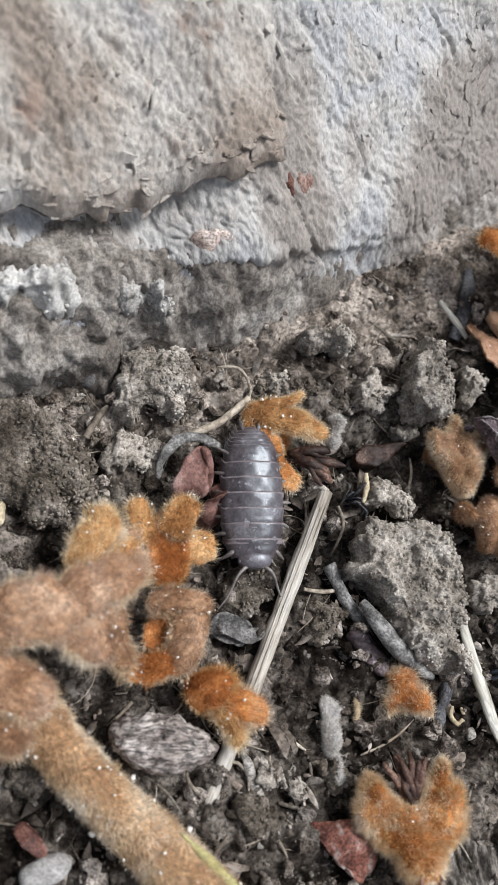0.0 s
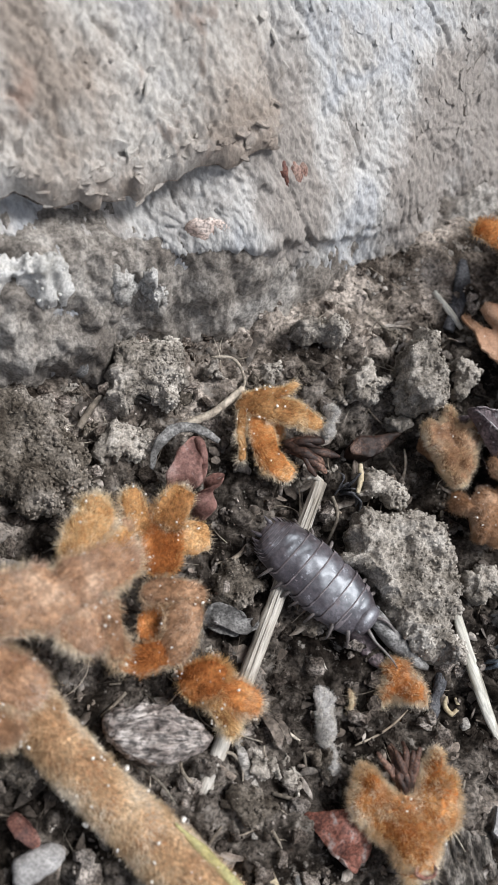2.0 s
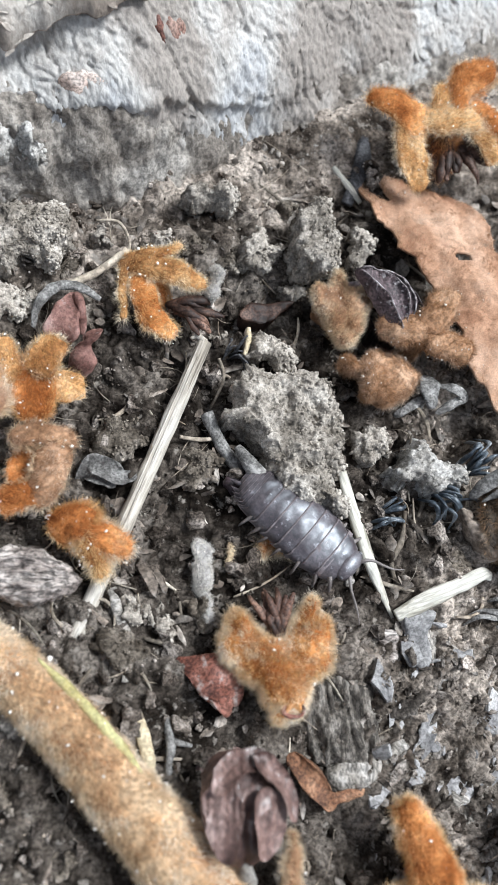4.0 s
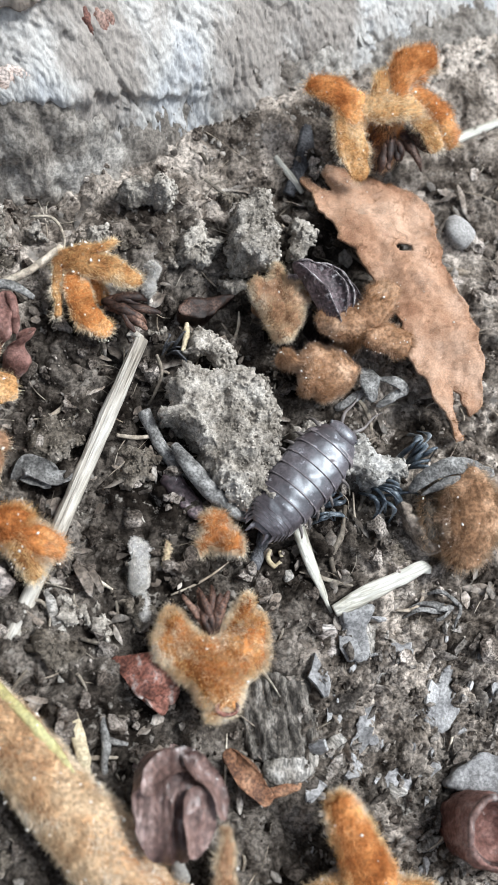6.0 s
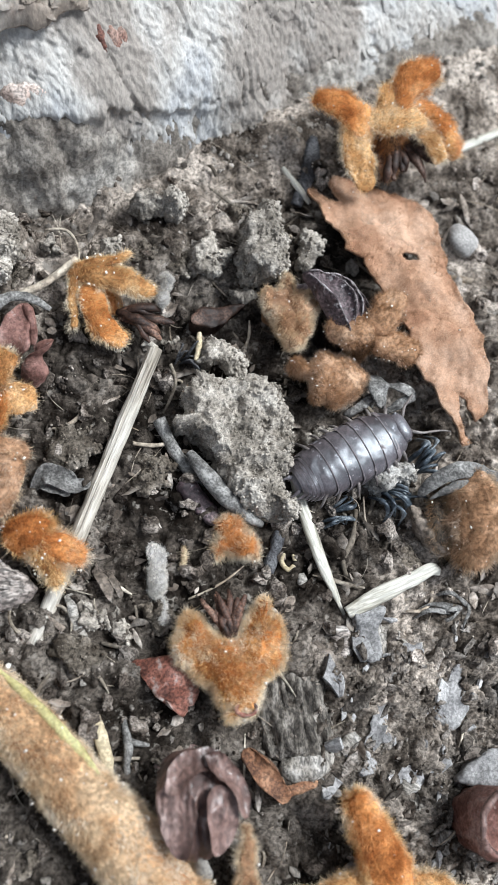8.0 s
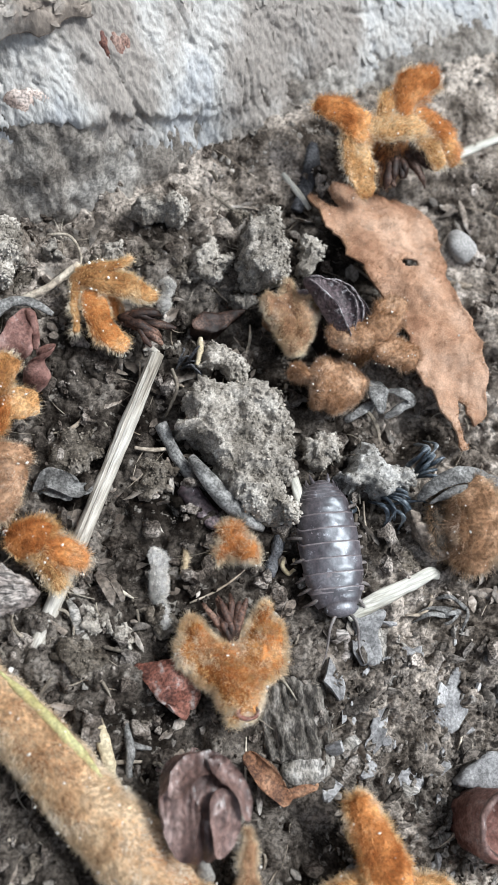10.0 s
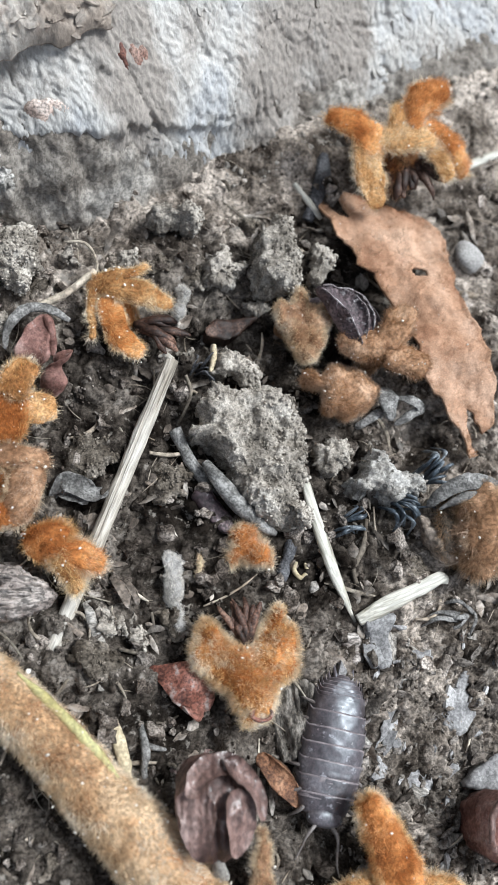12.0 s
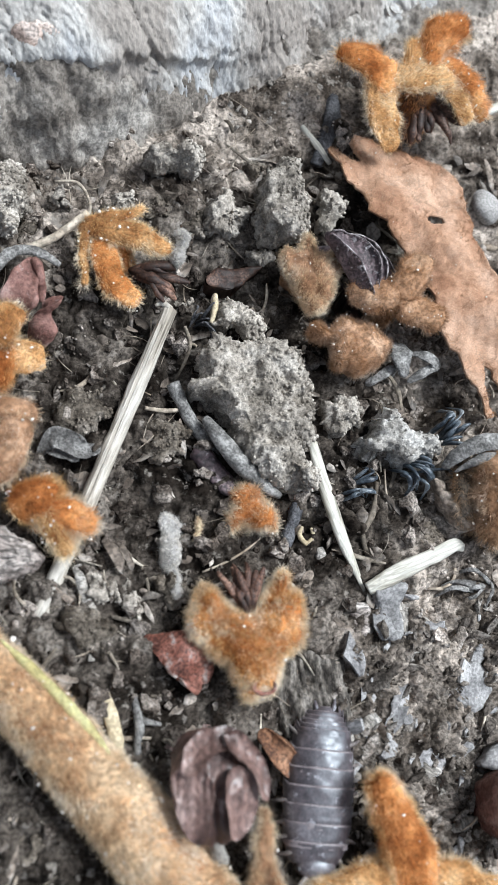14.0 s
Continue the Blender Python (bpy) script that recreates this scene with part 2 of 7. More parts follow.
def land(x, y, fine=True):
    """Height of the soil."""
    p = xyz(x, y)
    z = 1.7 + 0.9 * vnoise(p, 0.09, 3) + 0.55 * vnoise(p, 0.23, 4)
    z = z - 1.3 * np.clip((x - 42) / 10, 0, 1) * np.clip((5 - y) / 15, 0, 1)
    d = (y - 31.5 - 0.5 * x) * 0.894
    z = z + 1.3 * np.exp(-((d + 2.0) / 3.0) ** 2)
    for a, b, r, deep in HOLLOWS:
        z = z - deep * np.exp(-((x - a) ** 2 + (y - b) ** 2) / r ** 2)
    if fine:
        bank = np.clip((d + 8.0) / 3, 0, 1) * np.clip((x - 15) / 6, 0, 1)  # smooth washed earth at the trunk's foot
        soft = 1 - 0.6 * np.clip((x - 34) / 6, 0, 1) * np.clip((-4 - y) / 4, 0, 1) - 0.7 * np.clip((x - 47) / 5, 0, 1) * np.clip((y - 24) / 6, 0, 1)
        soft = soft * (1 - 0.8 * bank)
        w, who = worley(xyz(x + 1.2 * vnoise(p, 0.45, 13), y + 1.2 * vnoise(p, 0.45, 14)), 0.33, 5, True)
        z = z + soft * 1.5 * (np.sqrt(np.clip(1 - (w / 0.8) ** 2, 0, 1)) - 0.4) * who
        w, who = worley(xyz(x + 0.7 * vnoise(p, 0.9, 8), y + 0.7 * vnoise(p, 0.9, 9)), 0.8, 6, True)
        z = z + soft * 0.7 * (np.sqrt(np.clip(1 - (w / 0.8) ** 2, 0, 1)) - 0.4) * (0.3 + who)
        w, who = worley(xyz(x + 0.25 * vnoise(p, 2.3, 15), y + 0.25 * vnoise(p, 2.3, 16)), 2.0, 7, True)
        z = z + 0.26 * (np.sqrt(np.clip(1 - (w / 0.8) ** 2, 0, 1)) - 0.4) * (0.3 + who)
        z = z + (1 - 0.65 * np.clip((x - 47) / 5, 0, 1) * np.clip((y - 24) / 6, 0, 1)) * (1 - 0.55 * bank) * 0.62 * fbm(p, 0.55, 5, 12, 0.54) - 0.5 * np.maximum(1 - 3.5 * np.abs(vnoise(p, 0.42, 17)), 0)
        flat = np.clip((x - 33) / 5, 0, 1) * np.clip((-3 - y) / 4, 0, 1)
        q = xyz(0.8 * x - 0.6 * y + 0.8 * vnoise(p, 0.3, 18), 0.6 * x + 0.8 * y)
        t = fbm(q, np.array([0.55, 0.16, 1.0]), 4, 19, 0.5) * 2.6
        w = t - np.floor(t)
        z = z + flat * (0.75 * np.where(w < 0.86, w / 0.86, (1 - w) / 0.14) + 0.28 * (1 - 2 * np.abs(vnoise(q, np.array([2.2, 0.5, 1.0]), 20))))
    return z


def land1(x, y):
    return float(land(np.array([float(x)]), np.array([float(y)]), False)[0])


def trunk_base(x, y):
    """Height of the trunk's foot, smooth."""
    d = (y - 31.5 - 0.5 * x) * 0.894
    d = d + 0.9 * vnoise(xyz(np.atleast_1d(x), np.atleast_1d(y)), 0.13, 38)
    step = sum(np.interp(x + o, [-20, -5, 5, 12, 18, 22, 28, 35, 45, 60], [6, 6, 5.2, 9.2, 7.7, 6.4, 4.8, 2.8, 0.8, 0]) for o in (-4.5, -3, -1.5, 0, 1.5, 3, 4.5)) / 7
    u = np.clip((d + 4.5) / 8, 0, 1)
    return 2 + 0.85 * np.maximum(d, 0) + step * u * u * (3 - 2 * u) - 1.2 * np.maximum(-d, 0)


def bark_relief(a, d, deep=1.0):
    """Bark that peels in thin lapped flakes, longer up the trunk, with fine cracks between them."""
    q = xyz(a, d)
    p = xyz(a + 1.1 * vnoise(q, 0.33, 41) + 0.35 * d, d + 0.8 * vnoise(q, 0.4, 40))

    def flakes(f, steps, s):
        t = fbm(p, f, 5, s, 0.52) * steps
        w = t - np.floor(t)
        return np.where(w < 0.9, w / 0.9, (1 - w) / 0.1)

    crack = np.maximum(1 - np.abs(vnoise(p, np.array([0.55, 0.2, 1.0]), 47)) * 12.0, 0) * np.clip(vnoise(p, 0.3, 48) * 3, 0, 1)
    p2 = p + 0.35 * np.stack([vnoise(p, 1.6, 58), vnoise(p, 1.6, 59), 0 * a], -1)
    _, big = worley(p2 * (1.0, 0.45, 1.0), 0.5, 44, True)
    _, small = worley(p2 * (1.0, 0.5, 1.0), 1.15, 50, True)
    ragged = fbm(p, np.array([1.2, 0.7, 1.0]), 4, 46, 0.6)
    return deep * (0.7 * vnoise(p, 0.13, 45) + 0.3 * flakes(np.array([0.3, 0.15, 1.0]), 3.0, 49) + 0.26 * big + 0.11 * small - 0.5 * crack + 0.10 * ragged)


def clad(X, Y, Z, shape, thick):
    """A grid of points pushed out along its own normals by thick: points and faces."""
    i = np.arange(shape[0] * shape[1]).reshape(shape)
    F = np.stack([i[:-1, :-1], i[1:, :-1], i[1:, 1:], i[:-1, 1:]], -1).reshape(-1, 4)
    V = xyz(X, Y, Z)
    return V + normals(V, F) * thick[:, None], F


# ---- materials ----
def material(name, stops, scale, rough=0.85, detail=8.0, fine=0.35, fine_scale=None, bump=0.4, bump_mm=0.08, spots=None, spots_scale=600.0, spots_at=(0.62, 0.7),
             stretch=(1, 1, 1), island=0.0, specular=0.3, coat=0.0, sheen=0.0, through=0.0, metal=0.0, dry=0.0, coat_rough=0.15, turn=0.0):
    """A matt surface in two scales of noise. stops: colours along the coarse noise; spots: a further colour in patches of its own;
    island: how far loose pieces of one mesh, and things that share a material, differ in lightness; through: share of light let through."""
    m = bpy.data.materials.new(name)
    m.use_nodes = True
    t = m.node_tree
    n, link = t.nodes, t.links.new
    bsdf = n["Principled BSDF"]
    co = n.new("ShaderNodeTexCoord")
    mp = n.new("ShaderNodeMapping")
    mp.inputs["Scale"].default_value = stretch
    if turn:  # the grain runs along a line turned by that many degrees
        mp.vector_type = "TEXTURE"
        mp.inputs["Scale"].default_value = [1 / k for k in stretch]
        mp.inputs["Rotation"].default_value = (0, 0, radians(turn))
    link(co.outputs["Object"], mp.inputs["Vector"])

    def noise_(sc, det=8.0, rg=0.6):
        k = n.new("ShaderNodeTexNoise")
        k.inputs["Scale"].default_value, k.inputs["Detail"].default_value, k.inputs["Roughness"].default_value = sc, det, rg
        link(mp.outputs[0], k.inputs["Vector"])
        return k.outputs["Fac"]

    ramp = n.new("ShaderNodeValToRGB")
    e = ramp.color_ramp.elements
    lo, hi = 0.39, 0.61
    for k, c in enumerate(stops):
        at = lo + (hi - lo) * k / max(len(stops) - 1, 1)
        el = e[k] if k < 2 else e.new(at)
        el.position, el.color = at, (*c, 1)
    for k, c in enumerate(stops[:2]):
        e[k].position = lo + (hi - lo) * k / max(len(stops) - 1, 1)
    link(noise_(scale, detail), ramp.inputs[0])
    colour = ramp.outputs[0]
    fs = 1.7 * (fine_scale or scale * 7)
    f = noise_(fs, 5.0, 0.62)
    mr = n.new("ShaderNodeMapRange")
    mr.inputs["From Min"].default_value, mr.inputs["From Max"].default_value = 0.42, 0.58
    mr.inputs["To Min"].default_value, mr.inputs["To Max"].default_value = 1 - fine, 1 + fine
    link(f, mr.inputs["Value"])
    val = mr.outputs[0]
    if island:
        geo = n.new("ShaderNodeNewGeometry")
        info = n.new("ShaderNodeObjectInfo")
        ad = n.new("ShaderNodeMath")
        ad.operation = "ADD"
        link(geo.outputs["Random Per Island"], ad.inputs[0])
        link(info.outputs["Random"], ad.inputs[1])
        fr = n.new("ShaderNodeMath")
        fr.operation = "FRACT"
        link(ad.outputs[0], fr.inputs[0])
        mi = n.new("ShaderNodeMapRange")
        mi.inputs["To Min"].default_value, mi.inputs["To Max"].default_value = 1 - island, 1 + island
        link(fr.outputs[0], mi.inputs["Value"])
        mu = n.new("ShaderNodeMath")
        mu.operation = "MULTIPLY"
        link(val, mu.inputs[0])
        link(mi.outputs[0], mu.inputs[1])
        val = mu.outputs[0]
    vm = n.new("ShaderNodeVectorMath")
    vm.operation = "SCALE"
    link(colour, vm.inputs[0])
    link(val, vm.inputs["Scale"])
    colour = vm.outputs[0]
    if dry:  # scales the colour paler towards +x and towards the trunk, with noisy edges
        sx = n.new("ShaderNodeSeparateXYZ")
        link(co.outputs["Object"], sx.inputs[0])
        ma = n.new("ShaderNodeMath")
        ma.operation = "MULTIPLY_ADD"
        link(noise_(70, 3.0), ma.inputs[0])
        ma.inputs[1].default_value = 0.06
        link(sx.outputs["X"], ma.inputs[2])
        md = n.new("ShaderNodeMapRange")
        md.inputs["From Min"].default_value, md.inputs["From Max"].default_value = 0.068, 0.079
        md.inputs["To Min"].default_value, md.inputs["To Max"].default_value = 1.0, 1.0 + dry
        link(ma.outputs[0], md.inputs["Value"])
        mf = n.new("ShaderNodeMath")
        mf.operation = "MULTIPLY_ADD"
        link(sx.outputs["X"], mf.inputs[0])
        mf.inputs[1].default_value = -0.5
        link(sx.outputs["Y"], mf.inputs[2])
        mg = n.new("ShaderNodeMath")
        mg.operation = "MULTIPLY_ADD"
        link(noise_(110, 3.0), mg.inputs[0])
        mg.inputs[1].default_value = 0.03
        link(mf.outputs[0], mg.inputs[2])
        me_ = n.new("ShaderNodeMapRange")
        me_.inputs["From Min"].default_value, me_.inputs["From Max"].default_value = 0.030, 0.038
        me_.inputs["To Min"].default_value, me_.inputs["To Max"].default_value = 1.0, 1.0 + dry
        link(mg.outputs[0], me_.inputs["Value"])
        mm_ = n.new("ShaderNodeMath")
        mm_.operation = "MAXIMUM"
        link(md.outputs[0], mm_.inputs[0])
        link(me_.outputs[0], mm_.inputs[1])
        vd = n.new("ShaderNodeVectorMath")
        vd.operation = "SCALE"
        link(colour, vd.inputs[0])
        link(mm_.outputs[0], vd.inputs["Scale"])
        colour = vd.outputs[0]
    if spots:
        sr = n.new("ShaderNodeMapRange")
        sr.inputs["From Min"].default_value, sr.inputs["From Max"].default_value = spots_at[0] - 0.03, spots_at[1] - 0.03
        link(noise_(spots_scale, 4.0), sr.inputs["Value"])
        mx = n.new("ShaderNodeMix")
        mx.data_type = "RGBA"
        link(sr.outputs[0], mx.inputs["Factor"])
        link(colour, mx.inputs["A"])
        mx.inputs["B"].default_value = (*spots, 1)
        colour = mx.outputs["Result"]
    link(colour, bsdf.inputs["Base Color"])
    bsdf.inputs["Roughness"].default_value = rough
    bsdf.inputs["Metallic"].default_value = metal
    bsdf.inputs["Specular IOR Level"].default_value = specular
    if coat:
        bsdf.inputs["Coat Weight"].default_value, bsdf.inputs["Coat Roughness"].default_value = coat, coat_rough
    if sheen:
        bsdf.inputs["Sheen Weight"].default_value, bsdf.inputs["Sheen Roughness"].default_value = sheen, 0.5
    if bump:
        b = n.new("ShaderNodeBump")
        b.inputs["Strength"].default_value, b.inputs["Distance"].default_value = bump, 0.9 * bump_mm * MM
        link(f, b.inputs["Height"])
        link(b.outputs[0], bsdf.inputs["Normal"])
    if through:
        tr = n.new("ShaderNodeBsdfTranslucent")
        link(colour, tr.inputs["Color"])
        mix = n.new("ShaderNodeMixShader")
        mix.inputs[0].default_value = through
        link(bsdf.outputs[0], mix.inputs[1])
        link(tr.outputs[0], mix.inputs[2])
        link(mix.outputs[0], n["Material Output"].inputs["Surface"])
    return m


# dry only sets how much paler the colour gets towards +x and the trunk
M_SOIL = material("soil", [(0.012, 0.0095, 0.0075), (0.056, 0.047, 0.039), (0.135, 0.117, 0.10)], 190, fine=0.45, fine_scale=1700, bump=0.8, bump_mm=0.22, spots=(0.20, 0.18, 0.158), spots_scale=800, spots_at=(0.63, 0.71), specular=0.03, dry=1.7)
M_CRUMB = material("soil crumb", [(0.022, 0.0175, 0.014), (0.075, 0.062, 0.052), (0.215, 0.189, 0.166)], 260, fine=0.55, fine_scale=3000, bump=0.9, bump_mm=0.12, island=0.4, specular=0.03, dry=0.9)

M_CLOD = material("dry clod", [(0.16, 0.141, 0.118), (0.305, 0.275, 0.237), (0.435, 0.40, 0.352)], 330, fine=0.3, fine_scale=2400, bump=1.0, bump_mm=0.14, island=0.15, specular=0.05)
M_DARKCLOD = material("moist clod", [(0.055, 0.045, 0.035), (0.135, 0.115, 0.093), (0.25, 0.22, 0.187)], 260, fine=0.4, fine_scale=2200, bump=0.9, bump_mm=0.14, island=0.3, specular=0.05, spots=(0.33, 0.30, 0.26), spots_scale=1800, spots_at=(0.68, 0.74))
M_CRUST = material("earth crust", [(0.13, 0.113, 0.097), (0.22, 0.198, 0.173), (0.325, 0.302, 0.272)], 130, specular=0.05, fine=0.3, fine_scale=1500, bump=1.0, bump_mm=0.2)
M_WHITISH = material("whitish earth", [(0.33, 0.315, 0.285), (0.46, 0.445, 0.415), (0.56, 0.545, 0.515)], 300, fine=0.2, fine_scale=2500, bump=0.6, bump_mm=0.12)
M_PALE = material("pale lump", [(0.19, 0.175, 0.155), (0.32, 0.305, 0.28), (0.44, 0.425, 0.40)], 300, fine=0.3, fine_scale=2500, bump=0.8, bump_mm=0.12)
M_BARK = material("bark", [(0.27, 0.243, 0.217), (0.37, 0.347, 0.32), (0.435, 0.42, 0.397), (0.385, 0.387, 0.39), (0.41, 0.39, 0.363)], 80, specular=0.08, fine=0.14, fine_scale=1900, bump=0.85, bump_mm=0.18, spots=(0.22, 0.185, 0.16), spots_scale=260, spots_at=(0.66, 0.76), stretch=(1.0, 0.55, 0.6), turn=26.6)
M_PLATE = material("bark plate", [(0.25, 0.21, 0.175), (0.365, 0.33, 0.292), (0.42, 0.395, 0.36), (0.375, 0.358, 0.343)], 85, specular=0.08, fine=0.14, fine_scale=1900, bump=0.85, bump_mm=0.18, spots=(0.27, 0.20, 0.16), spots_scale=230, spots_at=(0.62, 0.74), stretch=(1.0, 0.55, 0.6), turn=26.6)
M_EDGE = material("broken bark", [(0.20, 0.14, 0.105), (0.34, 0.265, 0.21), (0.46, 0.395, 0.335)], 400, fine=0.35, bump=0.8, bump_mm=0.12)
M_PINK = material("pinkish bark flake", [(0.30, 0.22, 0.18), (0.44, 0.34, 0.285), (0.50, 0.42, 0.37)], 350, fine=0.4, bump=0.8, bump_mm=0.12)
M_REDCHIP = material("red-brown chip", [(0.06, 0.025, 0.019), (0.14, 0.062, 0.046), (0.23, 0.15, 0.12)], 420, fine=0.4, rough=0.65, bump=0.6)
M_FELT = material("rusty felt", [(0.20, 0.07, 0.02), (0.36, 0.145, 0.045), (0.50, 0.26, 0.10)], 260, fine=0.3, fine_scale=2200, bump=0.7, bump_mm=0.14, rough=0.95, specular=0.1)
M_GOLDFELT = material("golden felt", [(0.20, 0.09, 0.033), (0.36, 0.195, 0.08), (0.48, 0.31, 0.155)], 260, fine=0.35, fine_scale=2200, bump=0.8, bump_mm=0.14, rough=0.95, specular=0.1)
M_HAIR = material("rusty hair", [(0.45, 0.175, 0.05), (0.66, 0.345, 0.14), (0.80, 0.58, 0.38)], 260, fine=0.2, bump=0, rough=0.6, specular=0.25, island=0.4, through=0.35)
M_CREAMHAIR = material("cream hair", [(0.66, 0.50, 0.32), (0.78, 0.67, 0.50), (0.84, 0.77, 0.65)], 260, fine=0.2, bump=0, rough=0.6, specular=0.25, island=0.3, through=0.4)
M_GOLDHAIR = material("golden hair", [(0.57, 0.335, 0.13), (0.76, 0.54, 0.28), (0.87, 0.75, 0.57)], 260, fine=0.2, bump=0, rough=0.6, specular=0.25, island=0.4, through=0.35)
M_BROWNHAIR = material("brown hair", [(0.27, 0.135, 0.055), (0.42, 0.245, 0.125), (0.60, 0.43, 0.28)], 260, fine=0.2, bump=0, rough=0.65, specular=0.2, island=0.4, through=0.3)
M_CREAMGOLD = material("pale golden hair", [(0.64, 0.44, 0.21), (0.80, 0.63, 0.38), (0.86, 0.77, 0.60)], 260, fine=0.2, bump=0, rough=0.6, specular=0.25, island=0.35, through=0.35)
M_PALETAN = material("pale tan hair", [(0.48, 0.31, 0.215), (0.61, 0.455, 0.345), (0.74, 0.63, 0.53)], 200, fine=0.2, bump=0, rough=0.6, specular=0.25, island=0.3, through=0.35)
M_TANFELT = material("tan felt", [(0.20, 0.11, 0.06), (0.33, 0.20, 0.12), (0.46, 0.32, 0.22)], 260, fine=0.3, bump=0.6, rough=0.95, specular=0.1)
M_TANHAIR = material("tan hair", [(0.34, 0.205, 0.12), (0.48, 0.335, 0.23), (0.64, 0.52, 0.415)], 200, fine=0.2, bump=0, rough=0.6, specular=0.25, island=0.35, through=0.35)
M_DULLHAIR = material("dull brown hair", [(0.24, 0.15, 0.085), (0.40, 0.28, 0.175), (0.56, 0.45, 0.33)], 260, fine=0.2, bump=0, rough=0.7, specular=0.2, island=0.5, through=0.3)
M_WHITEHAIR = material("white hair", [(0.60, 0.57, 0.52), (0.74, 0.71, 0.67)], 300, fine=0.2, bump=0, rough=0.7, specular=0.2, island=0.3, through=0.3)
M_LEAF = material("felted leaf", [(0.26, 0.14, 0.085), (0.365, 0.22, 0.142), (0.45, 0.30, 0.212)], 160, fine=0.18, fine_scale=3500, bump=0.4, bump_mm=0.08, rough=0.95, specular=0.1, spots=(0.22, 0.105, 0.065), spots_scale=300, spots_at=(0.66, 0.76))
M_STALK = material("leaf stalk", [(0.24, 0.125, 0.06), (0.40, 0.25, 0.135), (0.50, 0.37, 0.24)], 260, fine=0.4, fine_scale=2000, bump=0.8, bump_mm=0.15, rough=0.9)
M_STALKGREEN = material("green stalk rind", [(0.30, 0.26, 0.11), (0.42, 0.40, 0.20)], 300, fine=0.25, bump=0.4, rough=0.8)
M_STRAW = material("weathered straw", [(0.20, 0.173, 0.138), (0.37, 0.338, 0.288), (0.48, 0.453, 0.405)], 900, fine=0.22, fine_scale=2600, bump=0.8, bump_mm=0.1, rough=0.7, spots=(0.15, 0.115, 0.09), spots_scale=900, spots_at=(0.63, 0.71), stretch=(0.06, 1.0, 1.0))
M_WHITESTRAW = material("bleached straw", [(0.27, 0.25, 0.20), (0.49, 0.47, 0.41), (0.60, 0.58, 0.52)], 800, fine=0.22, fine_scale=2600, bump=0.7, rough=0.65, spots=(0.20, 0.17, 0.13), spots_scale=1100, spots_at=(0.68, 0.76), stretch=(0.06, 1.0, 1.0))
M_TWIG = material("grey twig", [(0.075, 0.071, 0.067), (0.15, 0.144, 0.136), (0.25, 0.242, 0.23)], 700, fine=0.4, fine_scale=2600, bump=0.9, bump_mm=0.1, rough=0.8)
M_DARKTWIG = material("blackened twig", [(0.022, 0.022, 0.026), (0.06, 0.06, 0.065), (0.13, 0.13, 0.135)], 400, fine=0.5, bump=0.8, bump_mm=0.1, rough=0.6)
M_BLUEBLACK = material("blue-black fibre", [(0.025, 0.032, 0.042), (0.075, 0.092, 0.11), (0.22, 0.24, 0.255)], 450, fine=0.4, bump=0.4, rough=0.35, specular=0.5)
M_PETAL = material("dry red petal", [(0.13, 0.062, 0.05), (0.25, 0.135, 0.112), (0.36, 0.245, 0.215)], 330, fine=0.25, fine_scale=1800, bump=0.9, bump_mm=0.14, rough=0.65, spots=(0.42, 0.35, 0.325), spots_scale=1000, spots_at=(0.66, 0.76), through=0.2)
M_RUSTLEAF = material("rusty leaf", [(0.07, 0.032, 0.018), (0.17, 0.083, 0.045), (0.28, 0.16, 0.095)], 380, fine=0.4, fine_scale=2200, bump=0.8, bump_mm=0.12, rough=0.7)
M_HUSK = material("brown husk", [(0.055, 0.03, 0.025), (0.15, 0.092, 0.078), (0.26, 0.185, 0.165)], 240, coat=0.2, fine=0.3, fine_scale=1800, bump=0.9, bump_mm=0.16, rough=0.5, spots=(0.40, 0.35, 0.33), spots_scale=700, spots_at=(0.61, 0.76), stretch=(1.0, 0.6, 1.0))
M_RED = material("rusty red scale", [(0.085, 0.034, 0.025), (0.19, 0.075, 0.053), (0.28, 0.14, 0.108)], 380, fine=0.45, fine_scale=2200, bump=0.8, bump_mm=0.12, rough=0.5, spots=(0.42, 0.38, 0.355), spots_scale=800, spots_at=(0.60, 0.72), through=0.15)
M_SEED = material("black seed coat", [(0.022, 0.014, 0.016), (0.056, 0.037, 0.041), (0.12, 0.09, 0.094)], 300, fine=0.5, bump=0.8, bump_mm=0.12, rough=0.55, specular=0.4, spots=(0.36, 0.335, 0.335), spots_scale=1700, spots_at=(0.64, 0.75))
M_POD = material("grey pod", [(0.09, 0.072, 0.064), (0.21, 0.182, 0.163), (0.35, 0.318, 0.292)], 600, fine=0.6, fine_scale=1800, bump=0.9, bump_mm=0.14, rough=0.75, stretch=(0.45, 1.0, 1.0))
M_STAMEN = material("dark brown stamen", [(0.018, 0.009, 0.006), (0.05, 0.025, 0.017), (0.12, 0.07, 0.05)], 420, fine=0.5, bump=0.4, rough=0.6, island=0.4)
M_SLATE = material("grey flake", [(0.16, 0.155, 0.155), (0.26, 0.253, 0.25), (0.34, 0.332, 0.325)], 330, fine=0.3, fine_scale=2200, bump=0.9, bump_mm=0.12, rough=0.7, island=0.3)
M_STONE = material("small grey stone", [(0.13, 0.125, 0.12), (0.20, 0.195, 0.185)], 500, fine=0.35, bump=0.6, rough=0.8)
M_PEBBLE = material("pale pebble", [(0.25, 0.237, 0.225), (0.36, 0.345, 0.33)], 400, fine=0.25, bump=0.5, rough=0.75)
M_FIBRE = material("plant fibre", [(0.12, 0.095, 0.07), (0.22, 0.185, 0.145), (0.36, 0.32, 0.26)], 200, fine=0.3, bump=0.4, island=0.6)
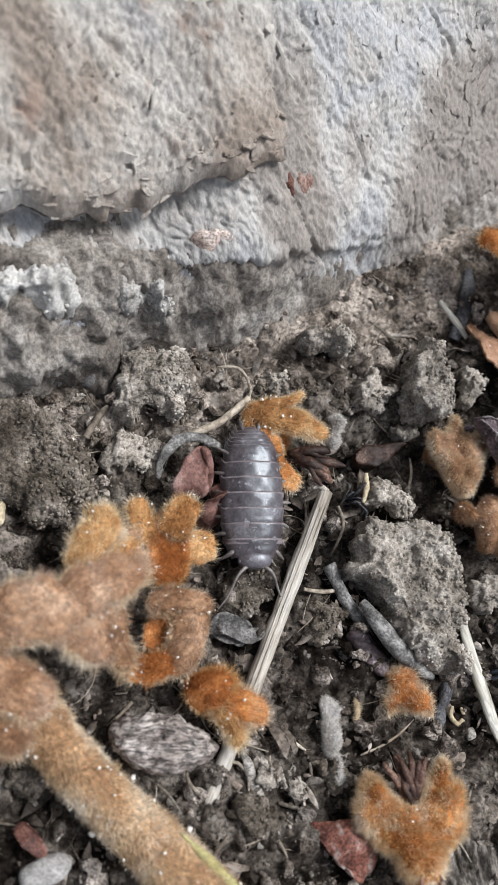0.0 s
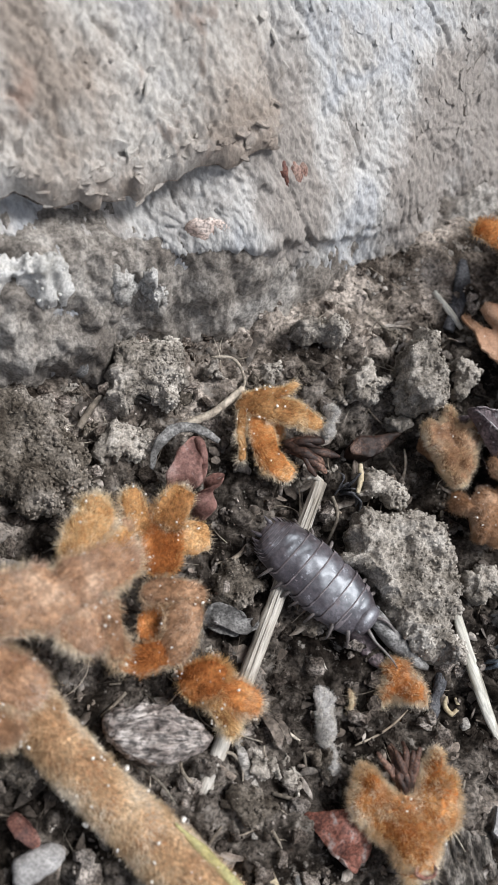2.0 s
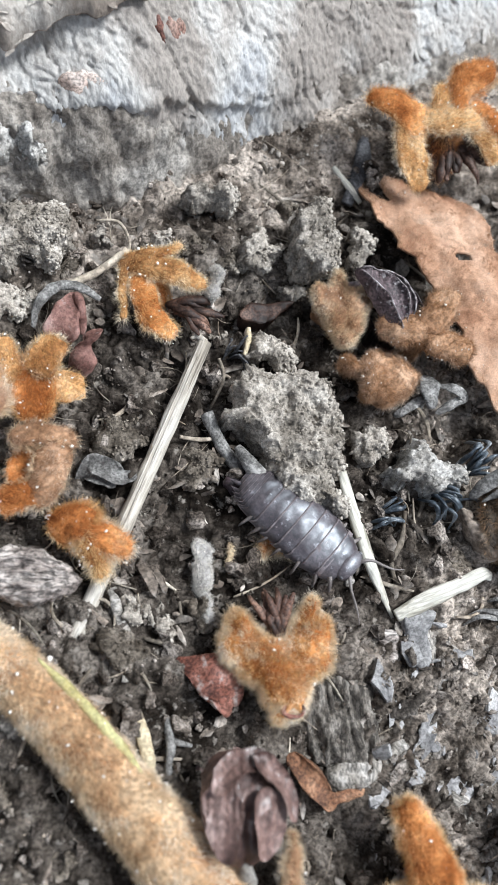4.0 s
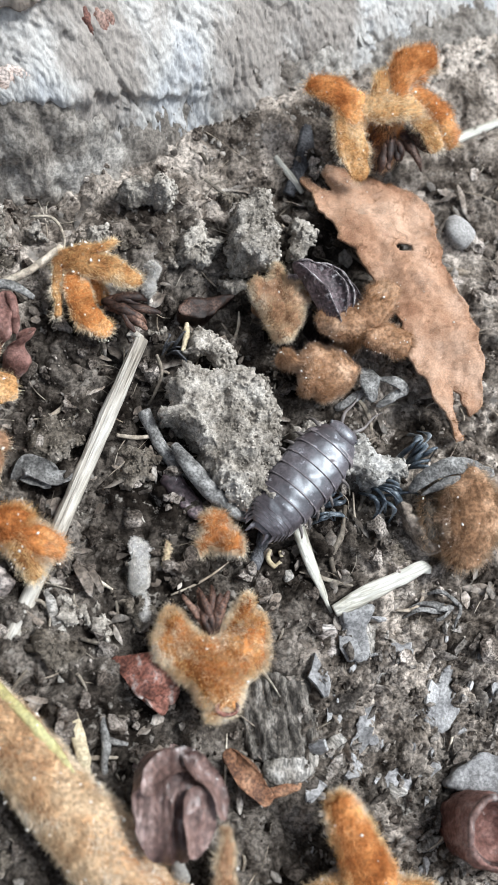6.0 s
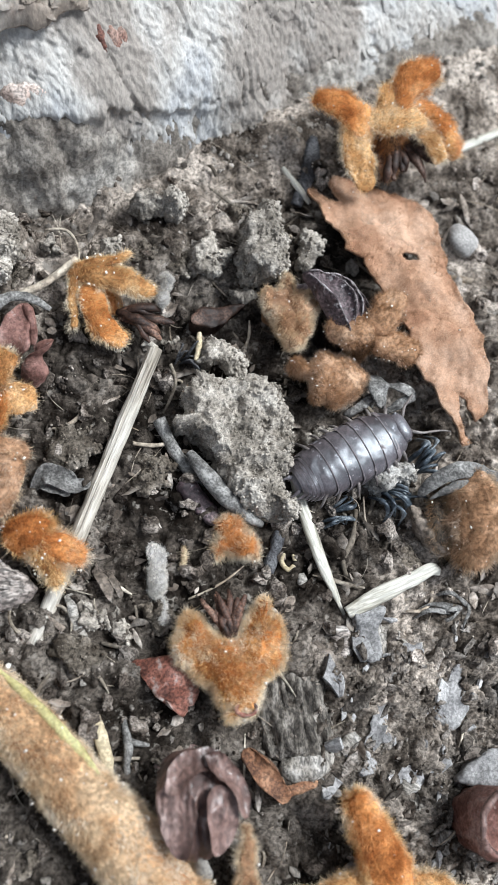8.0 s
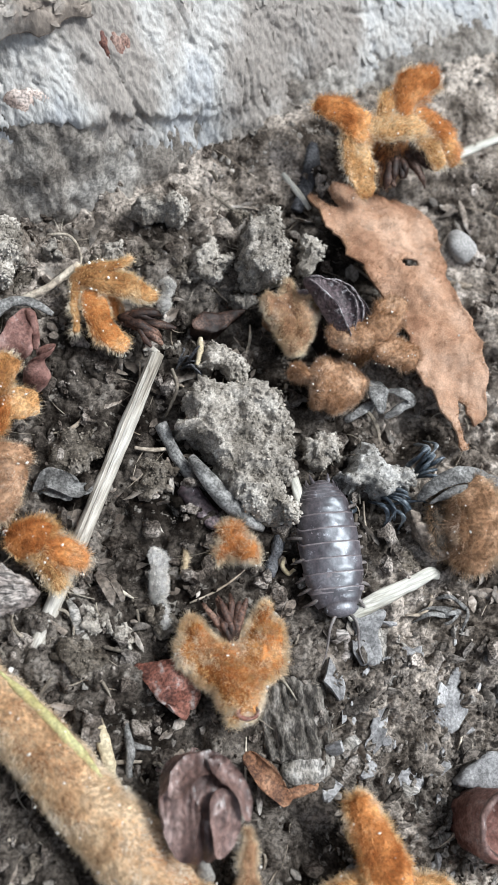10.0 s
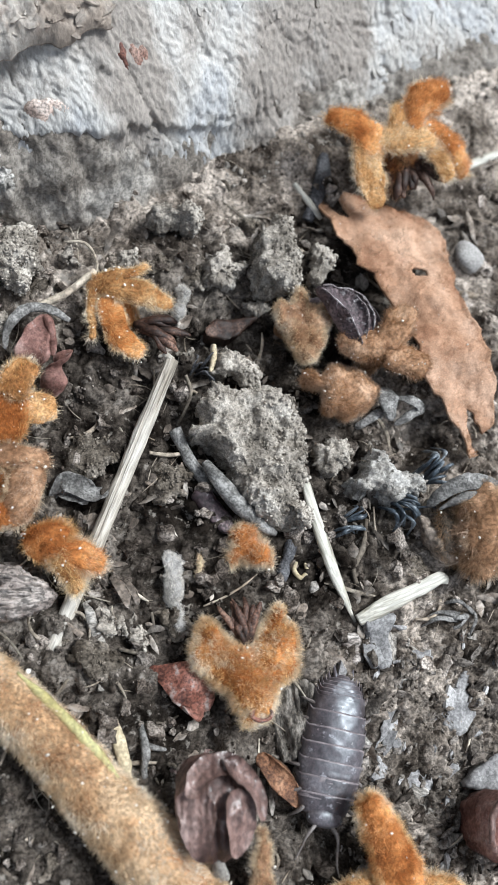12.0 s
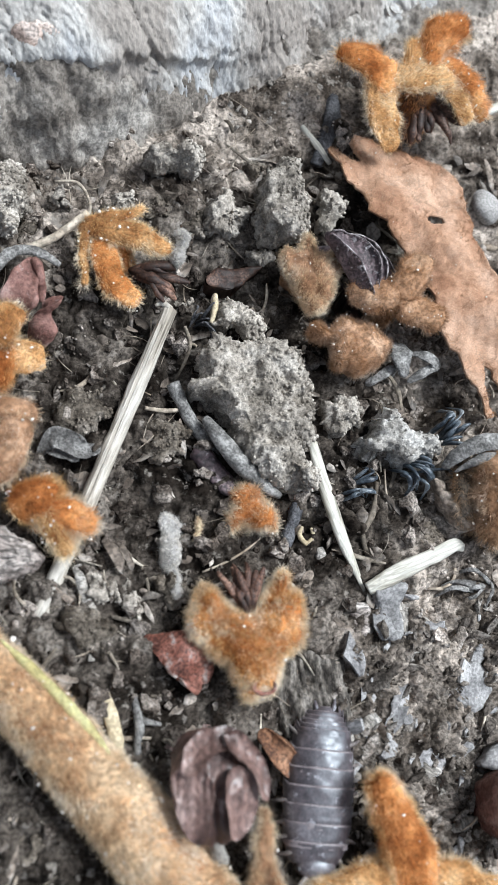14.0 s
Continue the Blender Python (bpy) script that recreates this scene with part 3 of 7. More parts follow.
M_FLAKE = material("litter flake", [(0.07, 0.055, 0.043), (0.16, 0.132, 0.108), (0.27, 0.243, 0.215)], 220, fine=0.35, bump=0.6, island=0.6)
M_WOOD = material("rotten wood", [(0.15, 0.135, 0.115), (0.25, 0.23, 0.205), (0.36, 0.34, 0.315)], 420, fine=0.5, fine_scale=2500, bump=0.9, bump_mm=0.15, stretch=(1.0, 0.4, 1.0))
M_TAN = material("tan scale", [(0.36, 0.29, 0.18), (0.50, 0.43, 0.30)], 300, fine=0.25, bump=0.4, rough=0.7)
M_DEW = material("pale speck", [(0.66, 0.62, 0.56), (0.78, 0.75, 0.70)], 500, fine=0.1, bump=0, rough=0.35, specular=0.5)
M_SHELL = material("woodlouse shell", [(0.036, 0.026, 0.027), (0.066, 0.051, 0.053), (0.105, 0.089, 0.093)], 300, fine=0.28, fine_scale=2600, bump=0.35, bump_mm=0.05, rough=0.45, specular=0.55, coat=0.45, coat_rough=0.3, spots=(0.25, 0.23, 0.24), spots_scale=1500, spots_at=(0.65, 0.72))
for _m in ("Specular Tint", "Coat Tint"):  # bluish sheen put into the shell's highlight tint
    M_SHELL.node_tree.nodes["Principled BSDF"].inputs[_m].default_value = (0.84, 0.93, 1.0, 1.0)
M_RIM = material("pale shell rim", [(0.115, 0.097, 0.103), (0.20, 0.175, 0.18)], 900, fine=0.2, bump=0.2, bump_mm=0.03, rough=0.4, specular=0.5)
M_LIMB = material("woodlouse limb", [(0.10, 0.085, 0.08), (0.19, 0.17, 0.16)], 900, fine=0.25, bump=0.2, bump_mm=0.03, rough=0.45, specular=0.5)

# ---- ground and trunk ----
def ground():
    far = np.array([800.0, 400, 220, 140, 100, 80])
    x = np.concatenate([26 - far, np.arange(-20, 70, 0.182), 26 + far[::-1]])
    y = np.concatenate([8 - far, np.arange(-36, 60, 0.182), 8 + far[::-1]])
    X, Y = np.meshgrid(x, y, indexing="ij")
    inside = (np.abs(X - 25) < 48) & (np.abs(Y - 12) < 52)
    Z = np.where(inside, 0, 1.0)
    xs, ys = X[inside], Y[inside]
    z = np.empty(len(xs))
    for k in range(0, len(xs), 60000):
        z[k:k + 60000] = land(xs[k:k + 60000], ys[k:k + 60000])
    Z[inside] = z
    nx, ny = X.shape
    i = np.arange(nx * ny).reshape(nx, ny)
    F = np.stack([i[:-1, :-1], i[1:, :-1], i[1:, 1:], i[:-1, 1:]], -1).reshape(-1, 4)
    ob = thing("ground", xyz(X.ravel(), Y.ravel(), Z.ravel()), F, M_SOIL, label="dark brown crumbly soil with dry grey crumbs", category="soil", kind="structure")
    return ob


PLATE_EDGE = ([-13, -6.8, -2.2, 1.8, 4.8, 6.3, 8.1, 9.8, 11.9, 15.0], [36.5, 37.8, 38.2, 39.6, 40.9, 41.8, 42.5, 43.2, 43.7, 45.4])


def under_plate(x, y):
    """The gap below the loose plate's edge."""
    d = y - np.interp(x, *PLATE_EDGE)
    return 1.7 * np.exp(-((d - 0.2) / 1.5) ** 2) * np.clip((10 - x) / 5, 0, 1)


RIM_A, RIM_D = [-30, 6, 9.7, 13.2, 18.6, 24.8, 29.7, 40], [5, 3.6, 2.8, 1.5, 0.9, 0.5, 0.8, 0.6]


def trunk():
    a = np.concatenate([[-300, -150, -90, -60], np.arange(-28, 74, 0.15), [120, 180, 300]])
    d = np.concatenate([np.arange(-6.5, 29, 0.15), [34, 40, 50, 70, 90]])
    A, D = (k.ravel() for k in np.meshgrid(a, d, indexing="ij"))
    X, Y = A * 0.894 - D * 0.447, 31.5 + A * 0.447 + D * 0.894
    Z = trunk_base(X, Y) + np.where(D > 32, (D - 32) * 5.0, 0)
    k = np.clip((D + 6) / 5, 0.2, 1) * np.where(D > 31.5, 0, 1)
    # lower rim of the bark, which stands proud of the earth below it
    low = np.interp(A, RIM_A, RIM_D) + 0.35 * fbm(xyz(A, D * 0), 0.5, 3, 57)
    fold = 0.8 * np.clip((D - low) / 0.3, 0, 1) * np.exp(-np.maximum(D - low, 0) / 3.0) * np.clip((A - 6) / 9, 0, 1) * np.clip((37 - A) / 10, 0, 1)
    V, F = clad(X, Y, Z, (len(a), len(d)), bark_relief(A, D + 0.6 * Z) * k + fold - under_plate(X, Y))
    return thing("tree_trunk", V, F, M_BARK, label="foot of a tree trunk with pale grey wrinkled bark", category="tree trunk", kind="structure")


ground()
TRUNK = trunk()


def bark_plate():
    line = [(-13, 36.5), (-6.8, 37.8), (-2.2, 38.2), (1.8, 39.6), (4.8, 40.9), (6.3, 41.8), (8.1, 42.5), (9.8, 43.2), (11.9, 43.7), (15.0, 45.4), (15.5, 47.4), (16.6, 51.8),
            (15.5, 58), (13, 66), (-30, 60), (-28, 40)]
    P, Q, D = sheet(line, 0.17, 0.4, 3)
    x, y = P.T
    d = (y - 31.5 - 0.5 * x) * 0.894
    a = (x + d * 0.447) / 0.894
    e = np.clip(D / 0.5, 0, 1)
    thick = 0.5 + 1.3 * np.sqrt(1 - (1 - e) ** 2) * np.interp(x, [2, 11, 15, 16.5], [1, 0.8, 0.35, 0.0])
    base = trunk_base(x, y) + 0.5
    merge = np.clip((y - 45.5) / 5, 0, 1) * (1 - np.clip((17.0 - x) / 8, 0, 1))  # the plate grows out of the trunk on this side
    top = xyz(x, y, base + thick * (1 - merge) - 1.9 * merge + 1.3 * bark_relief(a, d + 0.6 * trunk_base(x, y)) * np.clip(D / 0.8, 0.3, 1) + 0.4 * np.exp(-D / 0.9) * (1 - merge))
    t = D / 1.5 + 0.9 * fbm(xyz(x, y), 0.45, 4, 359)
    layer = t - np.floor(t)  # the rim is worn back in layers
    top[:, 2] += 0.5 * np.where(layer < 0.85, layer, (1 - layer) * 5.6) * np.clip((7 - D) / 4, 0, 1) * np.clip(D / 0.3, 0, 1) * (1 - merge)
    bot = xyz(x, y, np.minimum(base - 0.9 + 1.9 * np.exp(-D / 1.4), top[:, 2] - 0.1))
    V = np.concatenate([top, bot])
    F = np.concatenate([Q, Q[:, ::-1] + len(P)])
    ob = new("bark_plate", make_mesh("bark_plate", V, F, [M_PLATE, M_EDGE], True, np.concatenate([np.zeros(len(Q), int), (P[Q[:, 0], 0] < 13.5).astype(int)])))
    ob.parent = TRUNK
    return tagged(ob, "loose pale plate of bark with a torn brown edge"), (top, Q)


PLATE, PLATE_MESH = bark_plate()


def trunk_bits():
    for name, mat, line, lift, up, label, s in (
            ("bark_chip", M_REDCHIP, [(-1.4, 0.1), (0.1, 0.3), (1.8, 1.1), (1.0, -0.3), (-0.5, -1.3), (-1.1, -1.0)], 0.35, 0.4, "red-brown curled bark chip", 4),
            ("bark_flake", M_PINK, [(-2.6, 0.2), (-1.0, 1.0), (1.0, 0.6), (2.6, 0.3), (1.8, -0.8), (-0.3, -1.1), (-1.6, -0.7)], 0.5, 1.1, "rough pinkish bark flake", 5)):
        cx, cy = {4: (17.6, 45.3), 5: (11.1, 39.5)}[s]
        V, F, n = pillow(line, 0, up, 0.5, 0.7, 0.16, 0.3, s)
        V = roughen(V, F, [(0.8, 0.3), (1.3, -0.5), (3.0, 0.12)], s)
        V[:, 2] += trunk_base(V[:, 0] + cx, V[:, 1] + cy) + lift
        part(name, V + (cx, cy, 0), F, mat, TRUNK, label)


trunk_bits()


def slivers(P, N, ln, w, thick, s, up=(-0.447, 0.894, 0.5), tilt=0.25, turn=0.5):
    """Thin angular flakes at the places P on faces with the normals N, longer along up."""
    g = np.random.default_rng(s)
    n = len(P)
    N = unit(N + tilt * g.normal(size=(n, 3)))
    u = unit(np.asarray(up) + turn * g.normal(size=(n, 3)))
    u = unit(u - N * (u * N).sum(1, keepdims=True))
    v = np.cross(N, u)
    k = 7
    ang = np.arange(k) * 2 * np.pi / k + g.uniform(-0.35, 0.35, (n, k))
    rad = g.uniform(0.55, 1.15, (n, k))
    ring = P[:, None] + (rad * np.cos(ang) * ln[:, None])[..., None] * u[:, None] + (rad * np.sin(ang) * w[:, None])[..., None] * v[:, None]
    top = ring + N[:, None] * (thick * g.uniform(0.5, 1.5, (n, k)))[..., None]
    low = P[:, None] + (ring - P[:, None]) * 1.06 - N[:, None] * 0.12
    mid = (P + N * thick * 1.25)[:, None]
    V = np.concatenate([top, low, mid], 1).reshape(-1, 3)
    o = (2 * k + 1) * np.arange(n)[:, None]
    F = []
    for i in range(k):
        j = (i + 1) % k
        F += [o + [i, j, 2 * k], o + [k + i, k + j, j], o + [k + i, j, i]]
    return V, np.concatenate(F)


def bark_scales():
    g = np.random.default_rng(61)
    n = 700
    a, d = g.uniform(-26, 78, n), g.uniform(0.3, 29, n)
    x, y = a * 0.894 - d * 0.447, 31.5 + a * 0.447 + d * 0.894
    e = 0.3
    z = trunk_base(x, y)
    N = unit(np.stack([(z - trunk_base(x + e, y)) / e, (z - trunk_base(x, y + e)) / e, np.ones(n)], -1))
    on_plate = (x < 15.5) & (y > 38 + 0.42 * (x + 4)) & (y > 37.5)
    ln = 0.25 + 1.1 * g.random(n) ** 2.5
    P = xyz(x, y, z) + N * (bark_relief(a, d + 0.6 * z) + 0.02)[:, None]
    for name, m, mat in (("bark_scales", ~on_plate & ((x > 17) | (d > 12)), M_BARK),):
        V, F = slivers(P[m], N[m], ln[m], ln[m] * g.uniform(0.3, 0.7, m.sum()), 0.07, 62, tilt=0.12)
        part(name, V, F, mat, TRUNK, "small angular scales of bark", kind="stuff", smooth=False)
    V, Q = PLATE_MESH
    V0 = V
    P, N, _ = scatter(V, Q, 240, 63)
    ln = 0.25 + 1.3 * g.random(240) ** 2.5
    V, F = slivers(P, N, ln, ln * g.uniform(0.3, 0.7, 240), 0.05, 64, (0.3, 0.9, 0.4), 0.12)
    low = V0[(V0[:, 1] < np.interp(V0[:, 0], *PLATE_EDGE) + 1.6) & (V0[:, 0] > -12)]
    low = low[g.choice(len(low), 80)]
    ln = 0.3 + 0.8 * g.random(80) ** 2
    part("rim_splinters", *slivers(low, np.tile((0.0, -0.35, 0.9), (80, 1)), ln, ln * g.uniform(0.25, 0.5, 80), 0.08, 65, (0.9, 0.4, 0.1), 0.25, 0.35), M_PLATE, TRUNK, "torn splinters along the rim of bark", kind="stuff", smooth=False)
    part("plate_scales", V, F, M_PLATE, TRUNK, "small angular scales of pale bark", kind="stuff", smooth=False)


bark_scales()


def earth_crust():
    """Dry earth that clings to the trunk's foot, ragged along its upper edge."""
    a = np.arange(-30, 84, 0.2)
    d = np.arange(-5.5, 9.0, 0.2)
    A, D = (k.ravel() for k in np.meshgrid(a, d, indexing="ij"))
    X, Y = A * 0.894 - D * 0.447, 31.5 + A * 0.447 + D * 0.894
    q = xyz(A, D)
    edge = np.interp(A, [-30, -2, 5, 9.7, 13.2, 18.6, 24.8, 30, 36, 42, 50, 60, 84], [9.0, 8.0, 6.0, 3.6, 2.2, 0.9, 0.5, 0.4, 0.3, 0.6, 1.4, 2.5, 3.0]) + 0.7 * fbm(q, 0.17, 3, 351) + 0.6 * vnoise(q, 1.1, 352)
    thick = np.clip((edge - D) / 2.2, -0.6, 1)
    q = xyz(A, D + 0.6 * trunk_base(X, Y))
    w, who = worley(q, 0.7, 353, True)
    lump = np.sqrt(np.clip(1 - (w / 0.8) ** 2, 0, 1)) * who
    w, who = worley(q, 1.8, 354, True)
    grit = np.sqrt(np.clip(1 - (w / 0.8) ** 2, 0, 1)) * who
    Z = trunk_base(X, Y)
    near = np.clip((17 - A) / 6, 0, 1)  # rougher below the loose plate
    V, F = clad(X, Y, Z, (len(a), len(d)), 0.3 + 0.7 * thick + (0.3 + 0.3 * near) * lump * np.clip(thick, 0, 1) + 0.14 * grit + (0.5 + 0.6 * near) * fbm(q, 0.34, 5, 355, 0.55) + 0.5 * bark_relief(A + 90, D + 0.6 * Z) - 0.8 * under_plate(X, Y))
    F = F[(thick[F] > -0.55).any(1)]
    thing("earth_crust", V, F, M_CRUST, label="crust of dry grey-brown earth along the trunk's foot", category="soil", kind="structure")


earth_crust()


# ---- clods and stones ----
def clod(line, at, top, mat, label, s, crumbs=120, coarse=1.0, round_=1.7, cell=0.14, name="soil_clod", group="clods of soil"):
    line = np.asarray(line, float)
    line = line * (1 - 0.4 / np.abs(line).max(0))
    z0 = land1(*at)
    h = top - z0
    deep = 0.4 if mat is M_DARKCLOD else 0.65
    V, F, n = pillow(line, 0.35 * h, 0.65 * h - 0.3, 0.35 * h + 0.5, min(round_, 0.35 * h + 0.9), cell, 0.5, s)
    V = roughen(V, F, [(0.33, 0.5 * coarse), (0.55, -0.35 * coarse), (0.9, 0.4), (0.8, 0.7 * deep, "pit"), (1.5, 0.22), (1.9, 0.6 * deep, "pit"), (2.8, 0.16), (4.0, -0.1), (4.5, 0.3 * deep, "pit")], s)
    ob = thing(name, V, F, mat, (at[0], at[1], z0), label, "clod", group)
    crumbs *= 2
    if crumbs:
        P, N, _ = scatter(V, F[:n], crumbs, s)
        g = np.random.default_rng(s)
        r = 0.05 + 0.22 * g.random(crumbs) ** 3.5
        V, F = grains(P + N * (r * 0.3)[:, None], r, s)
        part("crumb_coat", V, F, mat, ob, kind="stuff")
    return ob


clod([(-3.7, -1.3), (-3.4, 2.8), (-0.7, 4.1), (2.8, 4.2), (3.9, 2.1), (3.7, -0.6), (2.5, -3.1), (1.0, -3.5), (-0.5, -2.6), (-1.6, -4.2), (-3.1, -3.6), (-3.9, -2.3)], (6.3, 29.2), 6.2, M_CLOD,
     "pale grey-brown crumbly clod of dry soil", 11, 700)
clod([(-2.9, 0.5), (-1.4, 1.9), (1.0, 2.1), (2.9, 2.0), (2.6, -0.2), (0.9, -2.1), (-1.0, -2.0), (-2.5, -1.0)], (5.0, 23.4), 4.2, M_CLOD, "small grey-brown pitted clod of soil", 12, 90)
clod([(-7.5, 4.9), (-2.8, 5.9), (0.0, 5.9), (2.5, 3.8), (4.1, 1.1), (5.5, -1.8), (3.9, -3.8), (2.2, -5.4), (0.0, -5.9), (-2.0, -3.7), (-6.7, -2.9)], (-2.9, 21.8), 5.4, M_DARKCLOD,
     "large olive-brown mossy clod of soil", 13, 700, 1.1, 2.6)
clod([(-4.7, 1.2), (-1.9, 2.1), (1.0, 2.7), (4.4, 1.7), (4.7, 0.0), (2.4, -1.9), (0.0, -2.7), (-4.3, -2.6)], (-4.7, 33.9), 14.6, M_WHITISH, "whitish lumpy piece of dry earth against the trunk", 14, 90, 1.6)
clod([(-5.7, 4.4), (-2.9, 7.0), (-0.8, 6.8), (2.4, 6.1), (5.0, 5.2), (5.4, 1.4), (5.7, -1.8), (4.3, -3.4), (5.8, -5.9), (4.9, -7.0), (1.9, -6.5), (-0.1, -5.0), (-2.1, -4.1), (-2.3, -1.5), (-3.8, 0.2), (-5.8, 1.5)],
     (29.8, 11.4), 6.6, M_CLOD, "large flat grey clod of dry crumbly soil", 15, 800, 0.9, 1.3)
clod([(-3.6, 1.0), (-2.2, 2.6), (0.2, 2.2), (2.4, 1.4), (3.8, -0.6), (2.6, -2.6), (0.4, -2.2), (-1.6, -2.8), (-3.4, -1.2)], (4.4, 36.2), 11.4, M_PALE, "whitish rough clod wedged below the bark plate", 39, 200, 1.2, 1.6)
clod([(-2.6, 0.6), (-0.8, 1.8), (1.6, 1.2), (2.6, -0.6), (0.6, -1.8), (-1.8, -1.4)], (-2.6, 38.2), 12.6, M_DARKCLOD, "red-brown earthy clod in the gap below bark", 40, 120, 1.0, 1.2)
clod([(-2.8, -1.2), (-2.3, 1.7), (0.2, 2.2), (2.6, 0.3), (2.8, -1.1), (0.1, -2.2)], (28.9, 20.4), 4.8, M_CLOD, "small knobbly grey clod of soil", 16, 90)
clod([(-2.5, 2.1), (-0.4, 4.6), (1.3, 4.1), (2.9, 1.1), (2.7, -2.6), (0.3, -4.6), (-2.4, -3.6), (-2.9, -0.6)], (32.8, 31.8), 7.2, M_CLOD, "upright brown clod of soil with yellowish grains", 17, 400)
clod([(-1.6, 1.7), (1.0, 2.6), (1.8, 0.1), (-1.1, -2.6)], (37.4, 31.8), 5.6, M_CLOD, "small grey clod of soil", 18, 40)
clod([(-3.4, -0.3), (-1.5, 1.4), (1.8, 1.7), (3.4, 0.4), (2.8, -1.4), (-0.5, -1.7), (-2.9, -1.7)], (22.5, 35.3), 6.6, M_CLOD, "grainy clod of dry soil at the trunk's foot", 19, 110)
clod([(-2.7, 0.4), (-0.6, 2.3), (1.6, 2.0), (2.7, -0.3), (0.9, -2.1), (-1.9, -2.3)], (27.7, 30.9), 5.0, M_CLOD, "brown crumbly clod of soil", 20, 90)
clod([(-2.2, 1.4), (0.1, 2.3), (2.2, 1.0), (2.0, -1.2), (-0.2, -2.3), (-2.0, -0.8)], (37.9, 12.0), 4.4, M_CLOD, "small porous grey clod of soil", 21, 80)
clod([(-2.9, 0.4), (-0.9, 2.3), (2.1, 1.7), (2.9, -1.0), (0.6, -2.3), (-2.3, -1.6)], (15.1, 11.5), 3.4, M_DARKCLOD, "brown fibrous clod of soil", 22, 80)
clod([(-1.9, 1.5), (0.1, 2.3), (1.9, 1.1), (1.6, -1.5), (-0.4, -2.3), (-1.8, -1.1)], (22.1, 8.9), 3.9, M_DARKCLOD, "brown rounded clod of soil", 23, 60)
clod([(-2.8, 0.7), (-1.0, 1.8), (1.8, 1.1), (2.8, -0.3), (0.9, -1.8), (-1.8, -1.3)], (16.1, -6.8), 3.9, M_DARKCLOD, "brown rounded clod of soil", 24, 60)
clod([(-3.8, -0.8), (-2.0, 0.6), (-0.8, 2.8), (0.6, 3.1), (1.6, 1.4), (3.6, 0.6), (5.2, -0.6), (4.2, -1.9), (1.2, -2.3), (-1.8, -1.6)], (42.0, 9.7), 5.4, M_PALE, "pale grey angular piece of dry earth", 25, 160, 0.4, 0.9)
clod([(-1.3, 0.2), (0, 1.2), (1.3, 0.3), (0.9, -1.1), (-0.8, -1.0)], (13.0, 5.4), 3.4, M_CLOD, "small grey crumb of soil", 26, 20)
clod([(-1.6, 0.6), (0.2, 1.4), (1.5, 0.2), (0.5, -1.5), (-1.2, -0.9)], (12.6, 30.6), 4.4, M_CLOD, "small grey crumb of soil", 27, 20)
clod([(-1.3, 0.9), (0.6, 1.6), (1.5, -0.3), (0.1, -1.6), (-1.4, -0.8)], (18.5, 31.5), 4.0, M_CLOD, "small grey crumb of soil", 28, 20)
clod([(-1.4, 0.4), (0.3, 1.1), (1.4, 0.1), (0.4, -1.2), (-1.1, -0.8)], (31.2, 27.6), 3.6, M_CLOD, "small grey crumb of soil", 29, 20)
clod([(-2.0, 0.4), (0.0, 1.4), (2.0, 0.6), (1.2, -1.3), (-1.2, -1.2)], (21.6, 31.2), 3.8, M_DARKCLOD, "small brown crumb of soil", 30, 30)
clod([(-1.6, 0.9), (0.4, 1.5), (1.8, 0.1), (0.7, -1.5), (-1.4, -0.9)], (23.3, -3.2), 3.2, M_DARKCLOD, "small brown crumb of soil", 31, 20)
clod([(-1.5, 0.7), (0.3, 1.3), (1.5, 0.1), (0.5, -1.3), (-1.3, -0.7)], (8.6, -12.5), 3.4, M_CLOD, "small grey crumb of soil", 32, 20)
clod([(-2.4, 0.7), (0.3, 1.9), (2.5, 0.1), (0.5, -1.8), (-2.1, -1.0)], (-1.8, -4.0), 3.4, M_DARKCLOD, "brown rounded clod of soil", 33, 30)
clod([(-1.5, 0.5), (0.2, 1.2), (1.5, 0.2), (0.4, -1.1), (-1.2, -0.8)], (30.5, 36.4), 4.4, M_DARKCLOD, "small brown crumb of soil", 34, 20)


def small_clods():
    """Clods of soil strewn between the larger ones, clear of the woodlouse's way."""
    g = np.random.default_rng(17)
    way = spline([(15, 19, 0), (20, 13, 0), (31, 4, 0), (37, 8, 0), (38, 15, 0), (40, 9, 0), (37, -1, 0), (36, -10, 0), (34, -20, 0)], 8)
    done = 0
    while done < 110:
        x, y = g.uniform(-15, 52), g.uniform(-31, 44)
        if y > 30 + 0.5 * x or (x > 17 and y > 23 + 0.5 * x) or (x > 34 and y < -3) or (x > 47 and y > 24) or np.hypot(way[:, 0] - x, way[:, 1] - y).min() < 4.2:
            continue
        done += 1
        a = np.sort(g.uniform(0, 6.28, 8)) + 0.3
        r = g.uniform(0.7, 1.3) * (1 + 0.9 * g.random() ** 2) * g.uniform(0.7, 1.2, 8)
        line = np.stack([r * np.cos(a) * g.uniform(0.8, 1.3), r * np.sin(a)], -1)
        clod(line, (x, y), land1(x, y) + g.uniform(0.7, 1.7), M_CLOD if g.random() < 0.42 else M_DARKCLOD, "small rough crumbly clod of soil", 800 + done, 26, 0.5, 0.8, 0.17)


small_clods()


def stone(at, r, mat, label, s, name="small_stone"):
    B, F = BALLS[3]
    V = B * (1 + 0.22 * vnoise(B, 0.9, s) + 0.08 * vnoise(B, 2.3, s))[:, None] * np.asarray(r)
    z = land1(*at)
    return thing(name, V, F, mat, (at[0], at[1], z + r[2] * 0.6), label, "stone", "small stones", turn=37.0 * s)


